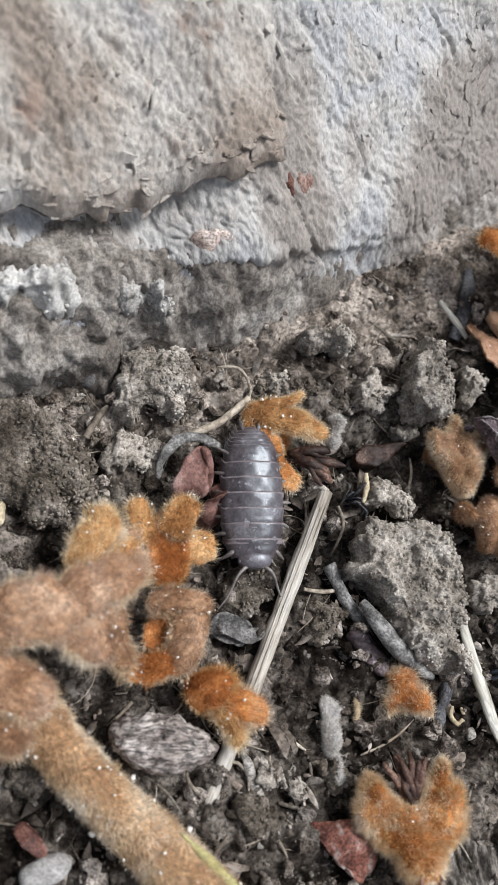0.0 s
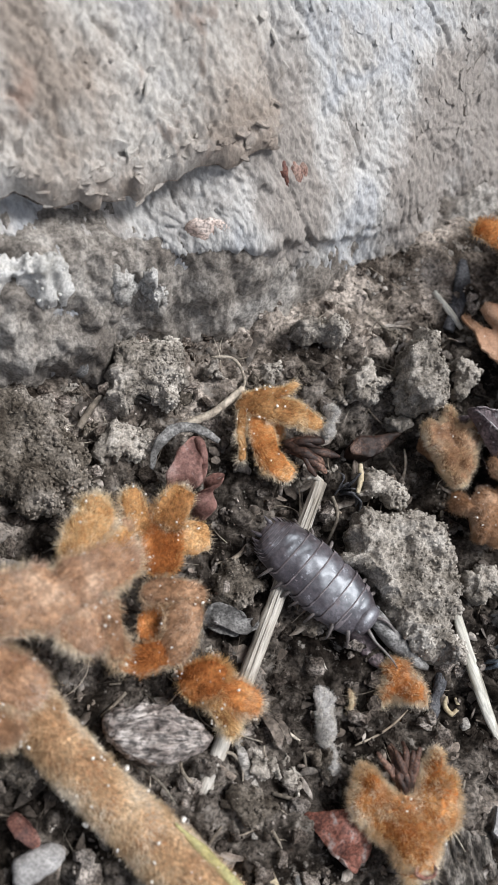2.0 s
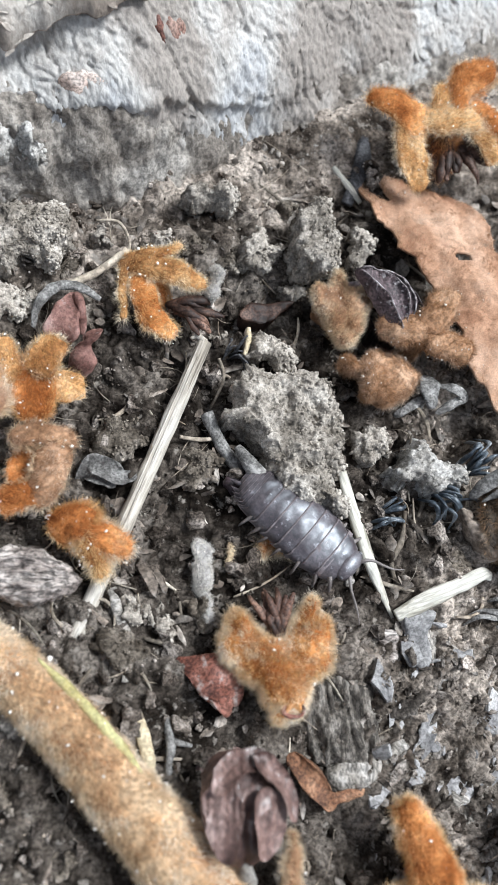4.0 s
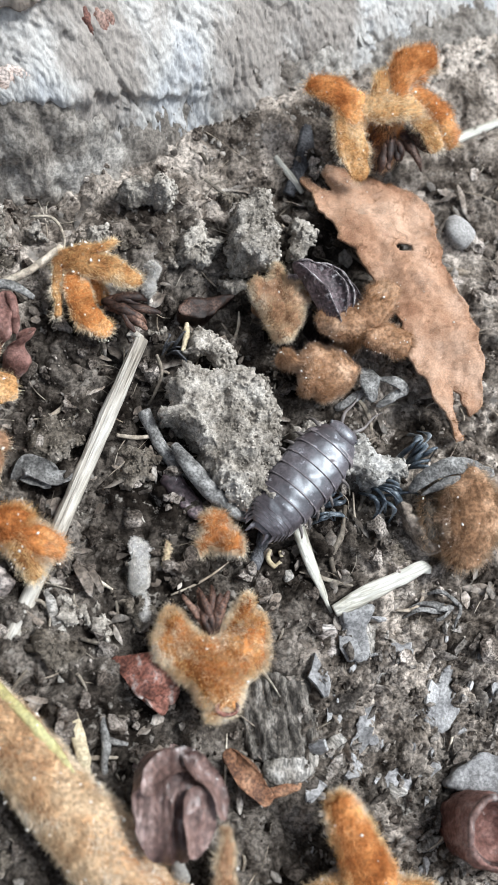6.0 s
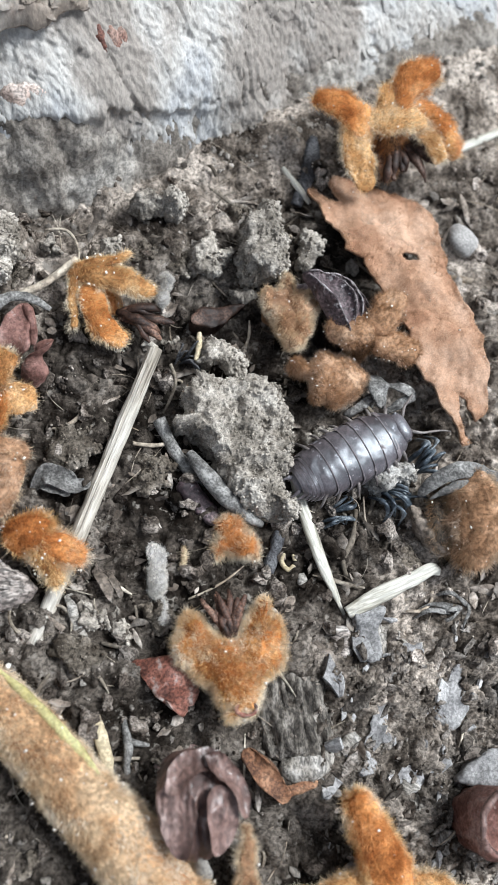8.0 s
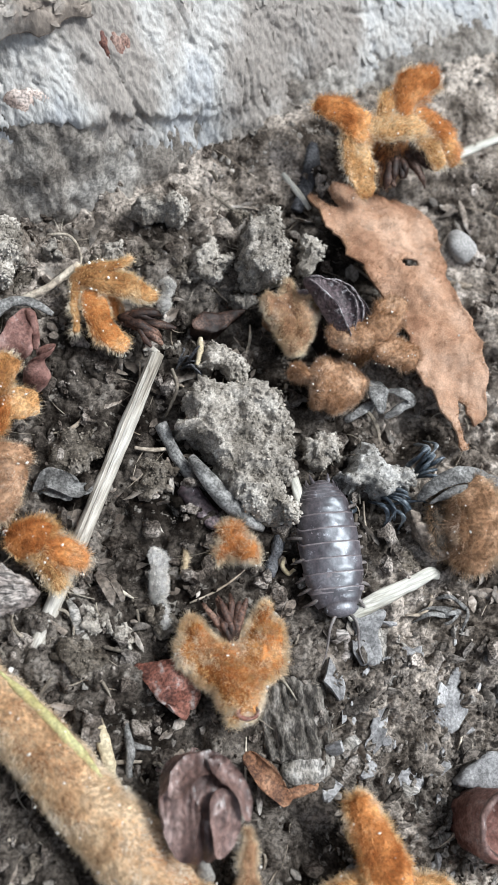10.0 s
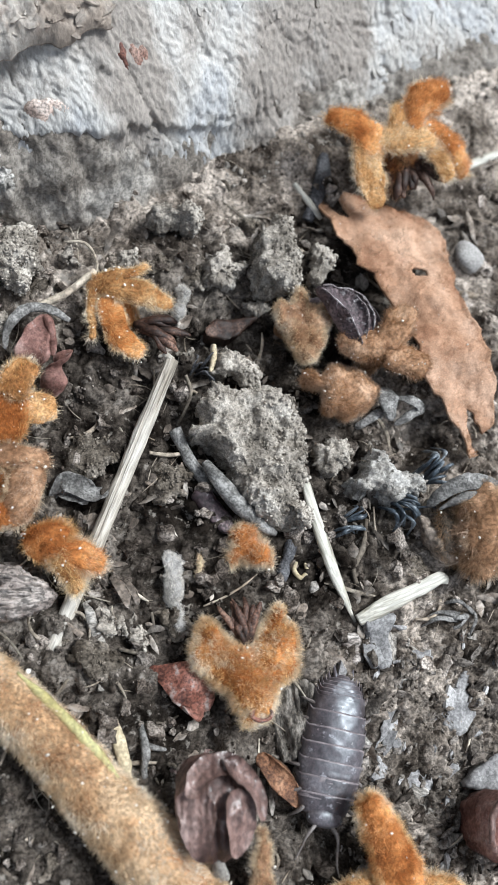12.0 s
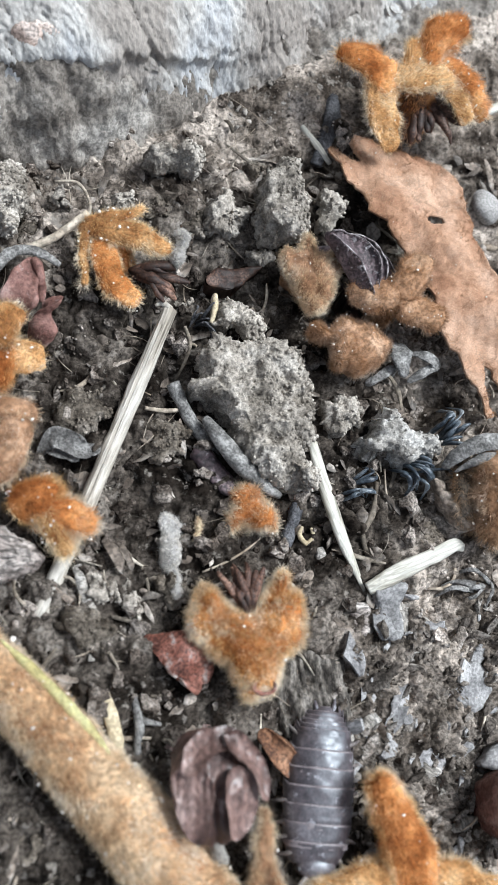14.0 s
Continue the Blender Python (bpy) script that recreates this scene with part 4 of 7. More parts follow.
stone((0.9, 30.9), (1.6, 1.3, 1.4), M_STONE, "small dark grey stone", 51)
stone((54.7, 35.0), (1.9, 1.6, 1.2), M_PEBBLE, "small pale grey pebble", 52)
stone((51.5, 24.5), (1.3, 1.0, 0.9), M_PEBBLE, "small pale grey pebble", 53)
stone((3.5, -4.6), (1.1, 0.9, 0.8), M_STONE, "small dark grey stone", 54)
stone((9.6, -10.6), (1.3, 1.0, 0.9), M_STONE, "small rounded grey stone", 55)


# ---- felted flower cups, leaves and husks ----
def felt(name, line, at, top, label, s, mats=(M_FELT, M_HAIR), up=1.5, round_=1.3, dens=75, length=0.75, cup=0.0, rumple=0.6, bend=None, foot=True, category="dry flower", specks=14, width=0.019, lean=(0, 0, 0), stem=0.25, lumps=1.0, cream=1.2):
    """A rounded body on a narrow foot, with a coat of hairs."""
    z0 = land1(*at)
    line = np.asarray(line, float)
    line = line * (1 - 0.35 / np.abs(line).max(0))
    P, Q, D = sheet(line, 0.17, 0.55, s)
    e = np.clip(D / round_, 0, 1)
    k = np.sqrt(1 - (1 - e) ** 2)
    q = xyz(P[:, 0], P[:, 1])
    fold = np.maximum(1 - 2.2 * np.abs(vnoise(q, 0.38, s + 4)), 0)
    lift = rumple * (vnoise(q, 0.33, s) + 0.6 * vnoise(q, 0.8, s + 1) - 1.1 * fold * np.clip(D, 0, 1)) - cup * np.clip(D / 2.2, 0, 1) ** 1.5
    if bend:
        lift = lift + bend(P[:, 0], P[:, 1])
    edge = top - z0 - up
    reach = (edge + 0.5 if foot else 0.35) * np.clip((D - stem) / max(D.max() - stem, 0.3), 0, 1) ** 0.7 + 0.5 * k
    V = np.concatenate([xyz(P[:, 0], P[:, 1], edge + up * k + lift), xyz(P[:, 0], P[:, 1], edge - reach + lift * (0 if foot else 1) + (lift * (1 - np.clip(D / 1.5, 0, 1)) if foot else 0))])
    F = np.concatenate([Q, Q[:, ::-1] + len(P)])
    V = roughen(V, F, [(0.45, 0.5), (1.1, -0.28 * lumps), (2.4, -0.14 * lumps), (4.0, 0.05)], s)
    ob = thing(name, V, F, mats[0], (at[0], at[1], z0), label, category)
    W, T = hairs(V, Q, dens * 1.5, length * 0.72, width, s, 0.9, lean=lean)
    part("hair_coat", W, T, mats[1], ob, kind="stuff")
    high = Q[(V[Q, 2].mean(1) + 0.5 * vnoise(V[Q[:, 0]], 0.8, s + 8) > np.quantile(V[Q, 2].mean(1), 0.58)) | (D[Q].min(1) < 0.5)]
    W, T = hairs(V, high, dens * cream, length * 0.9, width * 0.9, s + 21, 0.9, lean=lean)
    part("tip_coat", W, T, M_CREAMHAIR if len(mats) < 3 else mats[2], ob, "pale hair tips", kind="stuff")
    rim = Q[(D[Q].min(1) < 0.25)]
    if len(rim):
        low = rim[:, ::-1] + len(P)
        W, T = hairs(V, np.concatenate([rim, low]), dens * 2.0, length * 0.95, width, s + 1)
        part("hair_fringe", W, T, mats[2] if len(mats) > 2 else M_CREAMHAIR, ob, kind="stuff")
    if specks:
        C, N, _ = scatter(V, Q, specks, s + 2)
        g = np.random.default_rng(s)
        W, T = grains(C + N * length * 0.6, 0.05 + 0.09 * g.random(specks) ** 2, s)
        part("pale_specks", W, T, M_DEW, ob, kind="stuff")
    return ob, z0


def stamens(ob, x, y, z, heading, s, count=8, length=2.6, r=0.16, fan=50, mat=M_STAMEN):
    g = np.random.default_rng(s)
    for k in range(count):
        a = radians(heading + fan * (k / max(count - 1, 1) - 0.5) * 2 + g.uniform(-22, 22))
        ln = length * g.uniform(0.6, 1.1)
        c, si = math.cos(a), math.sin(a)
        x0, y0 = x + g.uniform(-0.5, 0.5), y + g.uniform(-0.5, 0.5)
        V, F = tube([(x0, y0, z - 0.5), (x0 + 0.4 * ln * c, y0 + 0.4 * ln * si, z + g.uniform(0.1, 0.5)), (x0 + 0.8 * ln * c, y0 + 0.8 * ln * si, z + g.uniform(-0.2, 0.5)), (x0 + ln * c, y0 + ln * si, z + g.uniform(-0.7, 0.3))],
                    [r * 0.7, r * 0.9, r * 0.8, r * 0.3], 7, 5, s + k, 0.5, 0.7)
        part("stamen", V, F, mat, ob)


def lobe(pts, widths, thick, curl, s):
    """A fleshy strap along a line, its edges curled up (or down) by curl. Points, faces, and the faces along its edges."""
    L = spline(pts, 9)
    n = len(L)
    u = np.linspace(0, 1, n)
    w = np.interp(u * (len(pts) - 1), np.arange(len(pts)), widths)
    w = w * (1 + 0.16 * vnoise(xyz(L[:, 0], L[:, 1], L[:, 2]), 0.9, s)) * np.sqrt(np.clip(1 - np.abs(2 * u - 1) ** 7, 0.01, 1))
    t = unit(np.gradient(L, axis=0))
    ref = np.array([0, 0, 1.0]) if np.abs(t[:, 2]).max() < 0.9 else np.array([0.2, 1.0, 0.3])
    a = unit(np.cross(t, ref))
    b = np.cross(a, t)
    m = 26
    k = np.linspace(0, 2 * np.pi, m, endpoint=False)
    c, si = np.cos(k), np.sin(k)
    lift = thick * np.minimum(w / w.max() + 0.3, 1)[:, None] * si * np.abs(si) ** 0.2 + curl * w[:, None] * c ** 2
    V = L[:, None] + (w[:, None] * np.sign(c) * np.abs(c) ** 0.8)[..., None] * a[:, None] + lift[..., None] * b[:, None]
    i, j = np.meshgrid(np.arange(n - 1), np.arange(m), indexing="ij")
    F = np.stack([i * m + j, i * m + (j + 1) % m, (i + 1) * m + (j + 1) % m, (i + 1) * m + j], -1).reshape(-1, 4)
    V = V.reshape(-1, 3)
    e = V[F[5]].mean(0) - L[0]
    if np.cross(V[F[5, 1]] - V[F[5, 0]], V[F[5, 2]] - V[F[5, 0]]) @ e < 0:
        F = F[:, ::-1]
    V = roughen(V, F, [(0.5, 0.22), (1.2, 0.12), (2.6, 0.06)], s)
    edge = (np.abs(c[j.ravel()]) > 0.8) | (i.ravel() > n - 4) | (i.ravel() < 2)
    return V, F, edge


def lobed(name, at, lobes, label, s, category="dry flower", dens=130, length=0.62, specks=12):
    """A felted flower cup of several lobes, each a line, its half widths, thickness, curl, skin, coat and rim hairs."""
    z0 = land1(*at)
    ob = tagged(new(name), label, category)
    o = np.array([at[0], at[1], z0])
    ob.matrix_basis = pose(*(o * MM))
    for k, (pts, widths, thick, curl, mats) in enumerate(lobes):
        V, F, edge = lobe(np.asarray(pts, float) - o, widths, thick, curl, s + k)
        strap = part("lobe", V, F, mats[0], ob)
        d = unit(np.asarray(pts[-1], float) - np.asarray(pts[0], float))
        up = normals(V, F)[F].mean(1)[:, 2] > -0.3
        W, T = hairs(V, F[up], dens * 1.3, length, 0.019, s + k, 0.8, lean=0.7 * d)
        part("hair_coat", W, T, mats[1], strap, kind="stuff")
        W, T = hairs(V, F[edge & up], dens * 1.6, length * 1.35, 0.018, s + k + 40, 0.8, lean=0.5 * d)
        part("hair_fringe", W, T, mats[2], strap, kind="stuff")
        C, N, _ = scatter(V, F[up], specks, s + k + 2)
        W, T = grains(C + N * length * 0.6, 0.04 + 0.09 * np.random.default_rng(s + k).random(specks) ** 2, s)
        part("pale_specks", W, T, M_DEW, strap, kind="stuff")
    return ob, z0


def straps(name, at, lobes, mat, label, s, category):
    """A dry bare petal or cup of several thin folds: a line, its half widths, thickness and curl for each."""
    z0 = land1(*at)
    ob = tagged(new(name), label, category)
    o = np.array([at[0], at[1], z0])
    ob.matrix_basis = pose(*(o * MM))
    for k, (pts, widths, thick, curl) in enumerate(lobes):
        V, F, _ = lobe(np.asarray(pts, float) - o, widths, thick, curl, s + k)
        part("fold", V, F, mat, ob)
    return ob


GOLDEN = (M_GOLDFELT, M_GOLDHAIR, M_CREAMHAIR)
RUSTY = (M_FELT, M_HAIR, M_GOLDHAIR)
RUSTCREAM = (M_FELT, M_HAIR, M_CREAMHAIR)
TANNED = (M_TANFELT, M_TANHAIR, M_CREAMHAIR)
PALETAN = (M_TANFELT, M_PALETAN, M_CREAMHAIR)
TAN = (M_TANFELT, M_TANHAIR)


# star-shaped cup beside the straw
ob, z = lobed("flower_cup", (18.4, 24.6), [
    ([(14.4, 26.7, 5.1), (16.8, 26.5, 6.0), (19.5, 26.1, 6.1), (22.2, 25.2, 5.3)], [0.7, 1.3, 1.25, 0.75], 0.6, -0.15, (M_GOLDFELT, M_CREAMGOLD, M_CREAMHAIR)),
    ([(15.0, 27.4, 5.4), (17.0, 27.8, 5.8), (18.6, 28.1, 6.0), (20.0, 29.1, 5.7)], [0.5, 0.45, 0.4, 0.28], 0.35, 0.1, GOLDEN),
    ([(15.0, 26.8, 5.6), (14.8, 25.0, 5.3), (15.0, 23.4, 4.8), (15.1, 21.8, 4.3)], [0.6, 0.5, 0.45, 0.45], 0.4, 0.2, (M_GOLDFELT, M_CREAMGOLD, M_CREAMHAIR)),
    ([(16.4, 25.8, 5.4), (16.8, 23.6, 5.2), (17.8, 21.8, 4.9), (19.6, 20.6, 4.3)], [0.8, 1.1, 1.15, 0.7], 0.5, 0.25, (M_FELT, M_GOLDHAIR, M_CREAMHAIR)),
    ([(17.6, 26.0, 5.2), (18.0, 25.3, 3.6), (18.6, 24.7, 1.4)], [1.2, 1.0, 0.8], 0.9, 0.0, RUSTY)], "star-shaped golden-brown hairy dry flower cup", 101, length=0.5)
stamens(ob, 1.0, -0.9, 4.6 - z, -14, 102, 10, 3.9, 0.42, 24)
felt("white_tuft", [(-0.7, 1.2), (0.3, 1.6), (1.0, 0.4), (0.4, -1.6), (-0.7, -1.2)], (23.2, 26.0), 6.0, "small tuft of whitish plant wool", 99, (M_PEBBLE, M_WHITEHAIR, M_WHITEHAIR), 0.8, 0.6, 120, 0.4, category="plant tuft", specks=0)
# left heap of felted leaf pieces
lobed("flower_cup", (8.6, 14.6), [
    ([(8.2, 11.2, 6.0), (8.0, 13.2, 5.6), (8.2, 15.4, 5.9), (8.8, 17.0, 6.4)], [1.3, 1.8, 1.7, 1.2], 0.7, 0.35, RUSTY),
    ([(8.2, 15.2, 6.2), (9.0, 16.8, 6.8), (9.8, 18.3, 6.6)], [1.2, 1.5, 1.0], 0.5, 0.3, GOLDEN),
    ([(6.6, 14.4, 6.0), (5.8, 16.2, 6.6), (5.2, 18.2, 6.5)], [0.9, 1.0, 0.7], 0.45, 0.3, GOLDEN),
    ([(8.8, 14.0, 5.6), (10.6, 14.4, 5.8), (12.2, 14.8, 5.2)], [1.0, 1.5, 1.0], 0.35, 0.25, GOLDEN),
    ([(6.2, 12.0, 6.2), (5.0, 13.6, 6.6), (4.0, 15.4, 6.8)], [0.9, 1.2, 0.9], 0.5, 0.2, TANNED),
    ([(8.0, 14.2, 5.2), (8.2, 13.8, 3.2), (8.4, 13.4, 1.2)], [1.3, 1.1, 0.9], 0.9, 0.0, RUSTY)], "orange-brown hairy crumpled dry flower cup with golden lobes", 103)
lobed("leaf_piece", (0.0, 9.6), [
    ([(-8.5, 7.2, 8.4), (-5.0, 7.8, 9.3), (-1.6, 8.4, 9.8), (1.6, 9.2, 9.6)], [2.2, 2.5, 2.3, 1.6], 0.7, -0.12, PALETAN),
    ([(0.0, 8.8, 9.6), (2.0, 10.2, 9.9), (4.0, 11.4, 9.2), (5.6, 12.4, 8.0)], [1.6, 2.1, 1.9, 1.1], 0.7, -0.12, PALETAN),
    ([(0.4, 9.0, 9.4), (1.8, 7.0, 9.3), (3.4, 5.2, 8.2)], [1.5, 1.9, 1.0], 0.6, -0.1, PALETAN),
    ([(3.0, 9.6, 9.2), (4.0, 7.2, 8.8), (4.8, 4.4, 7.8)], [0.9, 0.9, 0.5], 0.5, 0.1, TANNED),
    ([(1.2, 11.4, 9.0), (1.6, 13.6, 9.2), (2.6, 15.0, 8.9), (1.8, 16.8, 8.0)], [1.3, 1.6, 1.4, 0.8], 0.6, 0.1, (M_GOLDFELT, M_CREAMGOLD, M_CREAMHAIR)),
    ([(2.6, 11.8, 9.0), (4.2, 13.4, 8.6), (5.0, 14.4, 7.6)], [1.1, 1.2, 0.8], 0.5, 0.1, GOLDEN),
    ([(-1.0, 8.4, 8.8), (-1.2, 8.2, 5.0), (-1.4, 8.0, 1.0)], [1.6, 1.4, 1.2], 1.2, 0.0, TANNED)], "crumpled pinkish-tan felted leaf piece", 104, "dry leaf", length=0.8, specks=16)
lobed("leaf_lobe", (8.0, 7.2), [
    ([(6.4, 9.6, 6.4), (8.4, 9.9, 6.9), (10.4, 9.6, 6.6), (11.2, 8.8, 5.8)], [0.9, 1.1, 1.2, 0.8], 0.45, -0.25, TANNED),
    ([(10.2, 9.4, 6.6), (9.9, 7.4, 6.8), (9.2, 5.7, 6.3), (8.0, 4.5, 5.4)], [1.3, 1.5, 1.4, 0.9], 0.45, -0.2, TANNED),
    ([(9.4, 5.4, 6.0), (7.4, 4.9, 6.0), (6.0, 4.6, 5.6), (5.0, 5.6, 5.0)], [1.0, 1.1, 1.0, 0.7], 0.45, 0.2, RUSTCREAM),
    ([(8.4, 9.2, 5.8), (7.8, 7.6, 5.0), (7.6, 6.0, 5.0)], [1.2, 1.4, 1.2], 0.5, 0.35, RUSTCREAM),
    ([(8.0, 7.4, 4.8), (8.0, 7.0, 3.0), (8.2, 6.8, 1.4)], [1.2, 1.0, 0.8], 0.8, 0.0, RUSTY)], "curled orange-brown hairy leaf lobe with a pale rim", 105, "dry leaf")
lobed("leaf_piece", (-3.4, 1.6), [
    ([(-9.0, 4.0, 7.2), (-5.6, 3.8, 8.2), (-2.6, 2.6, 8.0), (-0.4, 1.4, 7.0)], [1.8, 2.1, 1.9, 1.1], 0.7, -0.1, PALETAN),
    ([(-6.4, 2.0, 7.4), (-4.0, 0.6, 7.4), (-2.2, -1.4, 6.2)], [1.6, 1.8, 1.0], 0.6, 0.1, TANNED),
    ([(-4.4, 2.6, 7.2), (-4.6, 2.4, 4.0), (-4.8, 2.2, 0.8)], [1.4, 1.2, 1.0], 1.0, 0.0, TANNED)], "tan hairy crumpled leaf piece", 106, "dry leaf", length=0.8, specks=16)
# loose tufts
lobed("hair_tuft", (13.4, 1.8), [
    ([(10.8, 2.4, 4.2), (12.0, 3.0, 5.2), (13.4, 2.6, 5.4)], [1.2, 1.7, 1.4], 1.2, -0.1, RUSTY),
    ([(12.9, 2.2, 5.4), (14.6, 1.8, 5.3), (16.6, 1.2, 4.6)], [1.2, 1.3, 0.6], 0.8, -0.1, (M_FELT, M_HAIR, M_CREAMHAIR)),
    ([(12.8, 2.0, 5.4), (13.7, 0.6, 5.2), (14.4, -0.9, 4.2)], [1.0, 1.1, 0.7], 0.7, -0.1, (M_GOLDFELT, M_CREAMGOLD, M_CREAMHAIR)),
    ([(12.8, 2.2, 4.8), (12.6, 2.2, 3.0), (12.4, 2.2, 1.0)], [1.2, 1.0, 0.8], 0.9, 0.0, RUSTY)], "rusty and cream fluffy tuft over the straw", 107, "plant tuft", length=0.75)
felt("hair_tuft", [(-2.3, -2.2), (-1.3, 0.2), (-0.4, 2.2), (0.6, 2.0), (1.6, 0.4), (2.5, -1.6), (2.2, -2.3), (0.2, -1.5)], (29.3, 3.3), 4.2, "small rusty hairy tuft on the soil", 108, up=1.2, dens=110, length=1.0, category="plant tuft", specks=3)
ob, z = felt("flower_cup", [(-4.2, 0.6), (-4.0, 2.2), (-3.0, 3.5), (-1.9, 2.9), (-1.1, 2.0), (0.4, 1.0), (1.5, 1.8), (2.5, 3.2), (3.6, 4.5), (4.6, 3.6), (5.1, 1.8), (4.8, -0.6), (4.0, -2.5), (3.0, -4.0), (2.7, -5.4), (1.6, -5.8), (0.1, -5.5), (-0.4, -4.3), (-2.3, -3.2), (-3.8, -1.3)],
             (27.9, -6.3), 7.0, "heart-shaped orange-brown hairy flower cup with dark stamens", 109, (M_FELT, M_GOLDHAIR), 2.2, 2.6, 105, 0.85, cup=0.0, rumple=0.25, specks=12, cream=1.7, lumps=0.3)
stamens(ob, 0.5, 0.4, 7.0 - z - 1.3, 90, 110, 14, 4.2, 0.34, 30)
V, F = tube([(1.6 + 0.85 * math.cos(a), -4.9 + 0.5 * math.sin(a), 7.0 - z - 1.0) for a in np.linspace(0, 6.2, 9)], [0.18] * 9, 7, 4, 119, 0.3)
part("stalk_scar", V, F, M_RED, ob, "pinkish ring where the stalk broke off")
felt("hair_tuft", [(-2.9, 2.3), (-1.5, 1.9), (-0.9, 2.6), (-0.3, 4.0), (0.3, 3.0), (1.0, 2.2), (2.3, 1.8), (3.9, 0.6), (2.2, -1.1), (1.6, -3.0), (0.4, -4.0), (-0.6, -3.8), (-1.5, -2.4), (-2.2, -1.4), (-3.0, -0.2)], (35.0, 24.5), 6.2, "light brown woolly leaf scrap", 111, TAN, 0.8, 0.5, 130, 0.65, category="dry leaf", lumps=0.3, rumple=0.5)
felt("hair_tuft", [(-2.9, 0.4), (-4.4, 1.2), (-4.0, 2.3), (-2.2, 2.3), (0.0, 3.1), (2.2, 2.3), (2.9, 0.2), (2.2, -2.1), (0.2, -2.9), (-2.1, -2.3)], (39.0, 17.8), 6.2, "rusty brown hairy flower scrap", 112, (M_TANFELT, M_BROWNHAIR, M_TANHAIR), 1.8, 2.0, 120, 0.6, category="dry flower", lumps=0.4, rumple=0.3)
BROWNISH = (M_TANFELT, M_BROWNHAIR, M_TANHAIR)
lobed("leaf_edge", (42.0, 21.8), [
    ([(38.4, 22.8, 5.6), (40.2, 22.2, 6.5), (42.6, 21.8, 7.0)], [1.1, 1.6, 1.5], 0.9, -0.1, BROWNISH),
    ([(42.2, 21.6, 7.0), (43.6, 23.6, 7.6), (44.9, 25.6, 7.8)], [1.4, 1.5, 1.0], 0.7, 0.15, BROWNISH),
    ([(42.4, 21.2, 6.8), (44.6, 20.5, 7.0), (46.6, 20.0, 6.8)], [1.4, 1.5, 1.0], 0.8, -0.15, BROWNISH),
    ([(42.0, 21.8, 6.4), (42.0, 21.6, 4.0), (42.2, 21.2, 0.8)], [1.2, 1.0, 0.8], 0.9, 0.0, BROWNISH)], "rusty brown curled hairy leaf edge", 113, "dry leaf", length=0.5)
ob, z = lobed("flower_cup", (44.9, 44.6), [
    ([(37.6, 46.0, 8.4), (39.7, 44.8, 9.4), (41.5, 43.3, 9.3), (42.9, 42.0, 8.6)], [1.0, 1.6, 1.7, 1.2], 0.7, 0.12, RUSTY),
    ([(41.1, 43.4, 9.0), (41.5, 41.2, 8.3), (42.1, 39.2, 7.3), (43.1, 37.2, 6.2)], [1.1, 1.5, 1.5, 0.9], 0.6, 0.3, GOLDEN),
    ([(41.7, 43.4, 8.8), (44.1, 43.4, 9.5), (46.5, 43.9, 9.7), (49.1, 44.0, 9.2)], [1.1, 1.7, 1.7, 1.2], 0.7, -0.1, (M_GOLDFELT, M_CREAMGOLD, M_CREAMHAIR)),
    ([(44.0, 44.0, 9.6), (44.4, 45.5, 10.3), (44.6, 46.8, 10.0)], [0.7, 0.8, 0.45], 0.5, 0.1, GOLDEN),
    ([(46.3, 44.2, 9.6), (46.4, 46.2, 10.3), (47.7, 48.1, 10.7), (50.1, 49.4, 10.2)], [1.0, 1.5, 1.9, 1.2], 0.9, -0.2, RUSTCREAM),
    ([(47.1, 45.1, 9.9), (49.2, 44.9, 9.5), (51.2, 43.9, 8.5), (52.5, 41.6, 7.0)], [0.9, 1.15, 1.2, 0.9], 0.6, -0.2, RUSTCREAM),
    ([(47.7, 43.5, 9.1), (49.5, 42.5, 8.3), (50.9, 40.8, 7.2)], [1.0, 1.1, 0.8], 0.5, 0.2, (M_GOLDFELT, M_CREAMGOLD, M_CREAMHAIR)),
    ([(45.5, 43.6, 8.8), (45.9, 42.8, 5.2), (46.5, 42.2, 0.8)], [1.7, 1.5, 1.1], 1.3, 0.0, (M_STAMEN, M_HAIR, M_HAIR))], "large golden-orange hairy flower cup with curled lobes", 114, length=0.7, dens=110)
stamens(ob, 1.6, -1.2, 4.6, -62, 115, 15, 4.6, 0.55, 46)
lobed("hairy_husk", (50.4, 3.6), [
    ([(50.9, 8.4, 5.6), (51.3, 6.0, 6.3), (51.2, 2.8, 6.0), (50.4, 0.6, 4.4)], [1.9, 2.5, 2.5, 1.6], 1.7, -0.1, (M_TANFELT, M_DULLHAIR, M_TANHAIR)),
    ([(48.4, 6.8, 4.4), (48.0, 4.6, 5.2), (48.3, 2.2, 4.4)], [0.7, 0.9, 0.6], 0.7, -0.1, (M_DARKCLOD, M_DULLHAIR, M_DULLHAIR)),
    ([(49.6, 7.6, 6.2), (49.7, 5.0, 7.0), (49.4, 2.4, 6.4)], [0.4, 0.6, 0.4], 0.5, -0.1, (M_TANFELT, M_DULLHAIR, M_TANHAIR)),
    ([(50.4, 4.0, 5.0), (50.4, 3.6, 2.6), (50.6, 3.2, 0.4)], [2.0, 1.8, 1.4], 1.8, 0.0, (M_DARKCLOD, M_DULLHAIR, M_DULLHAIR))], "dull brown bristly half-rotten husk", 116, "husk", dens=100, length=0.9)
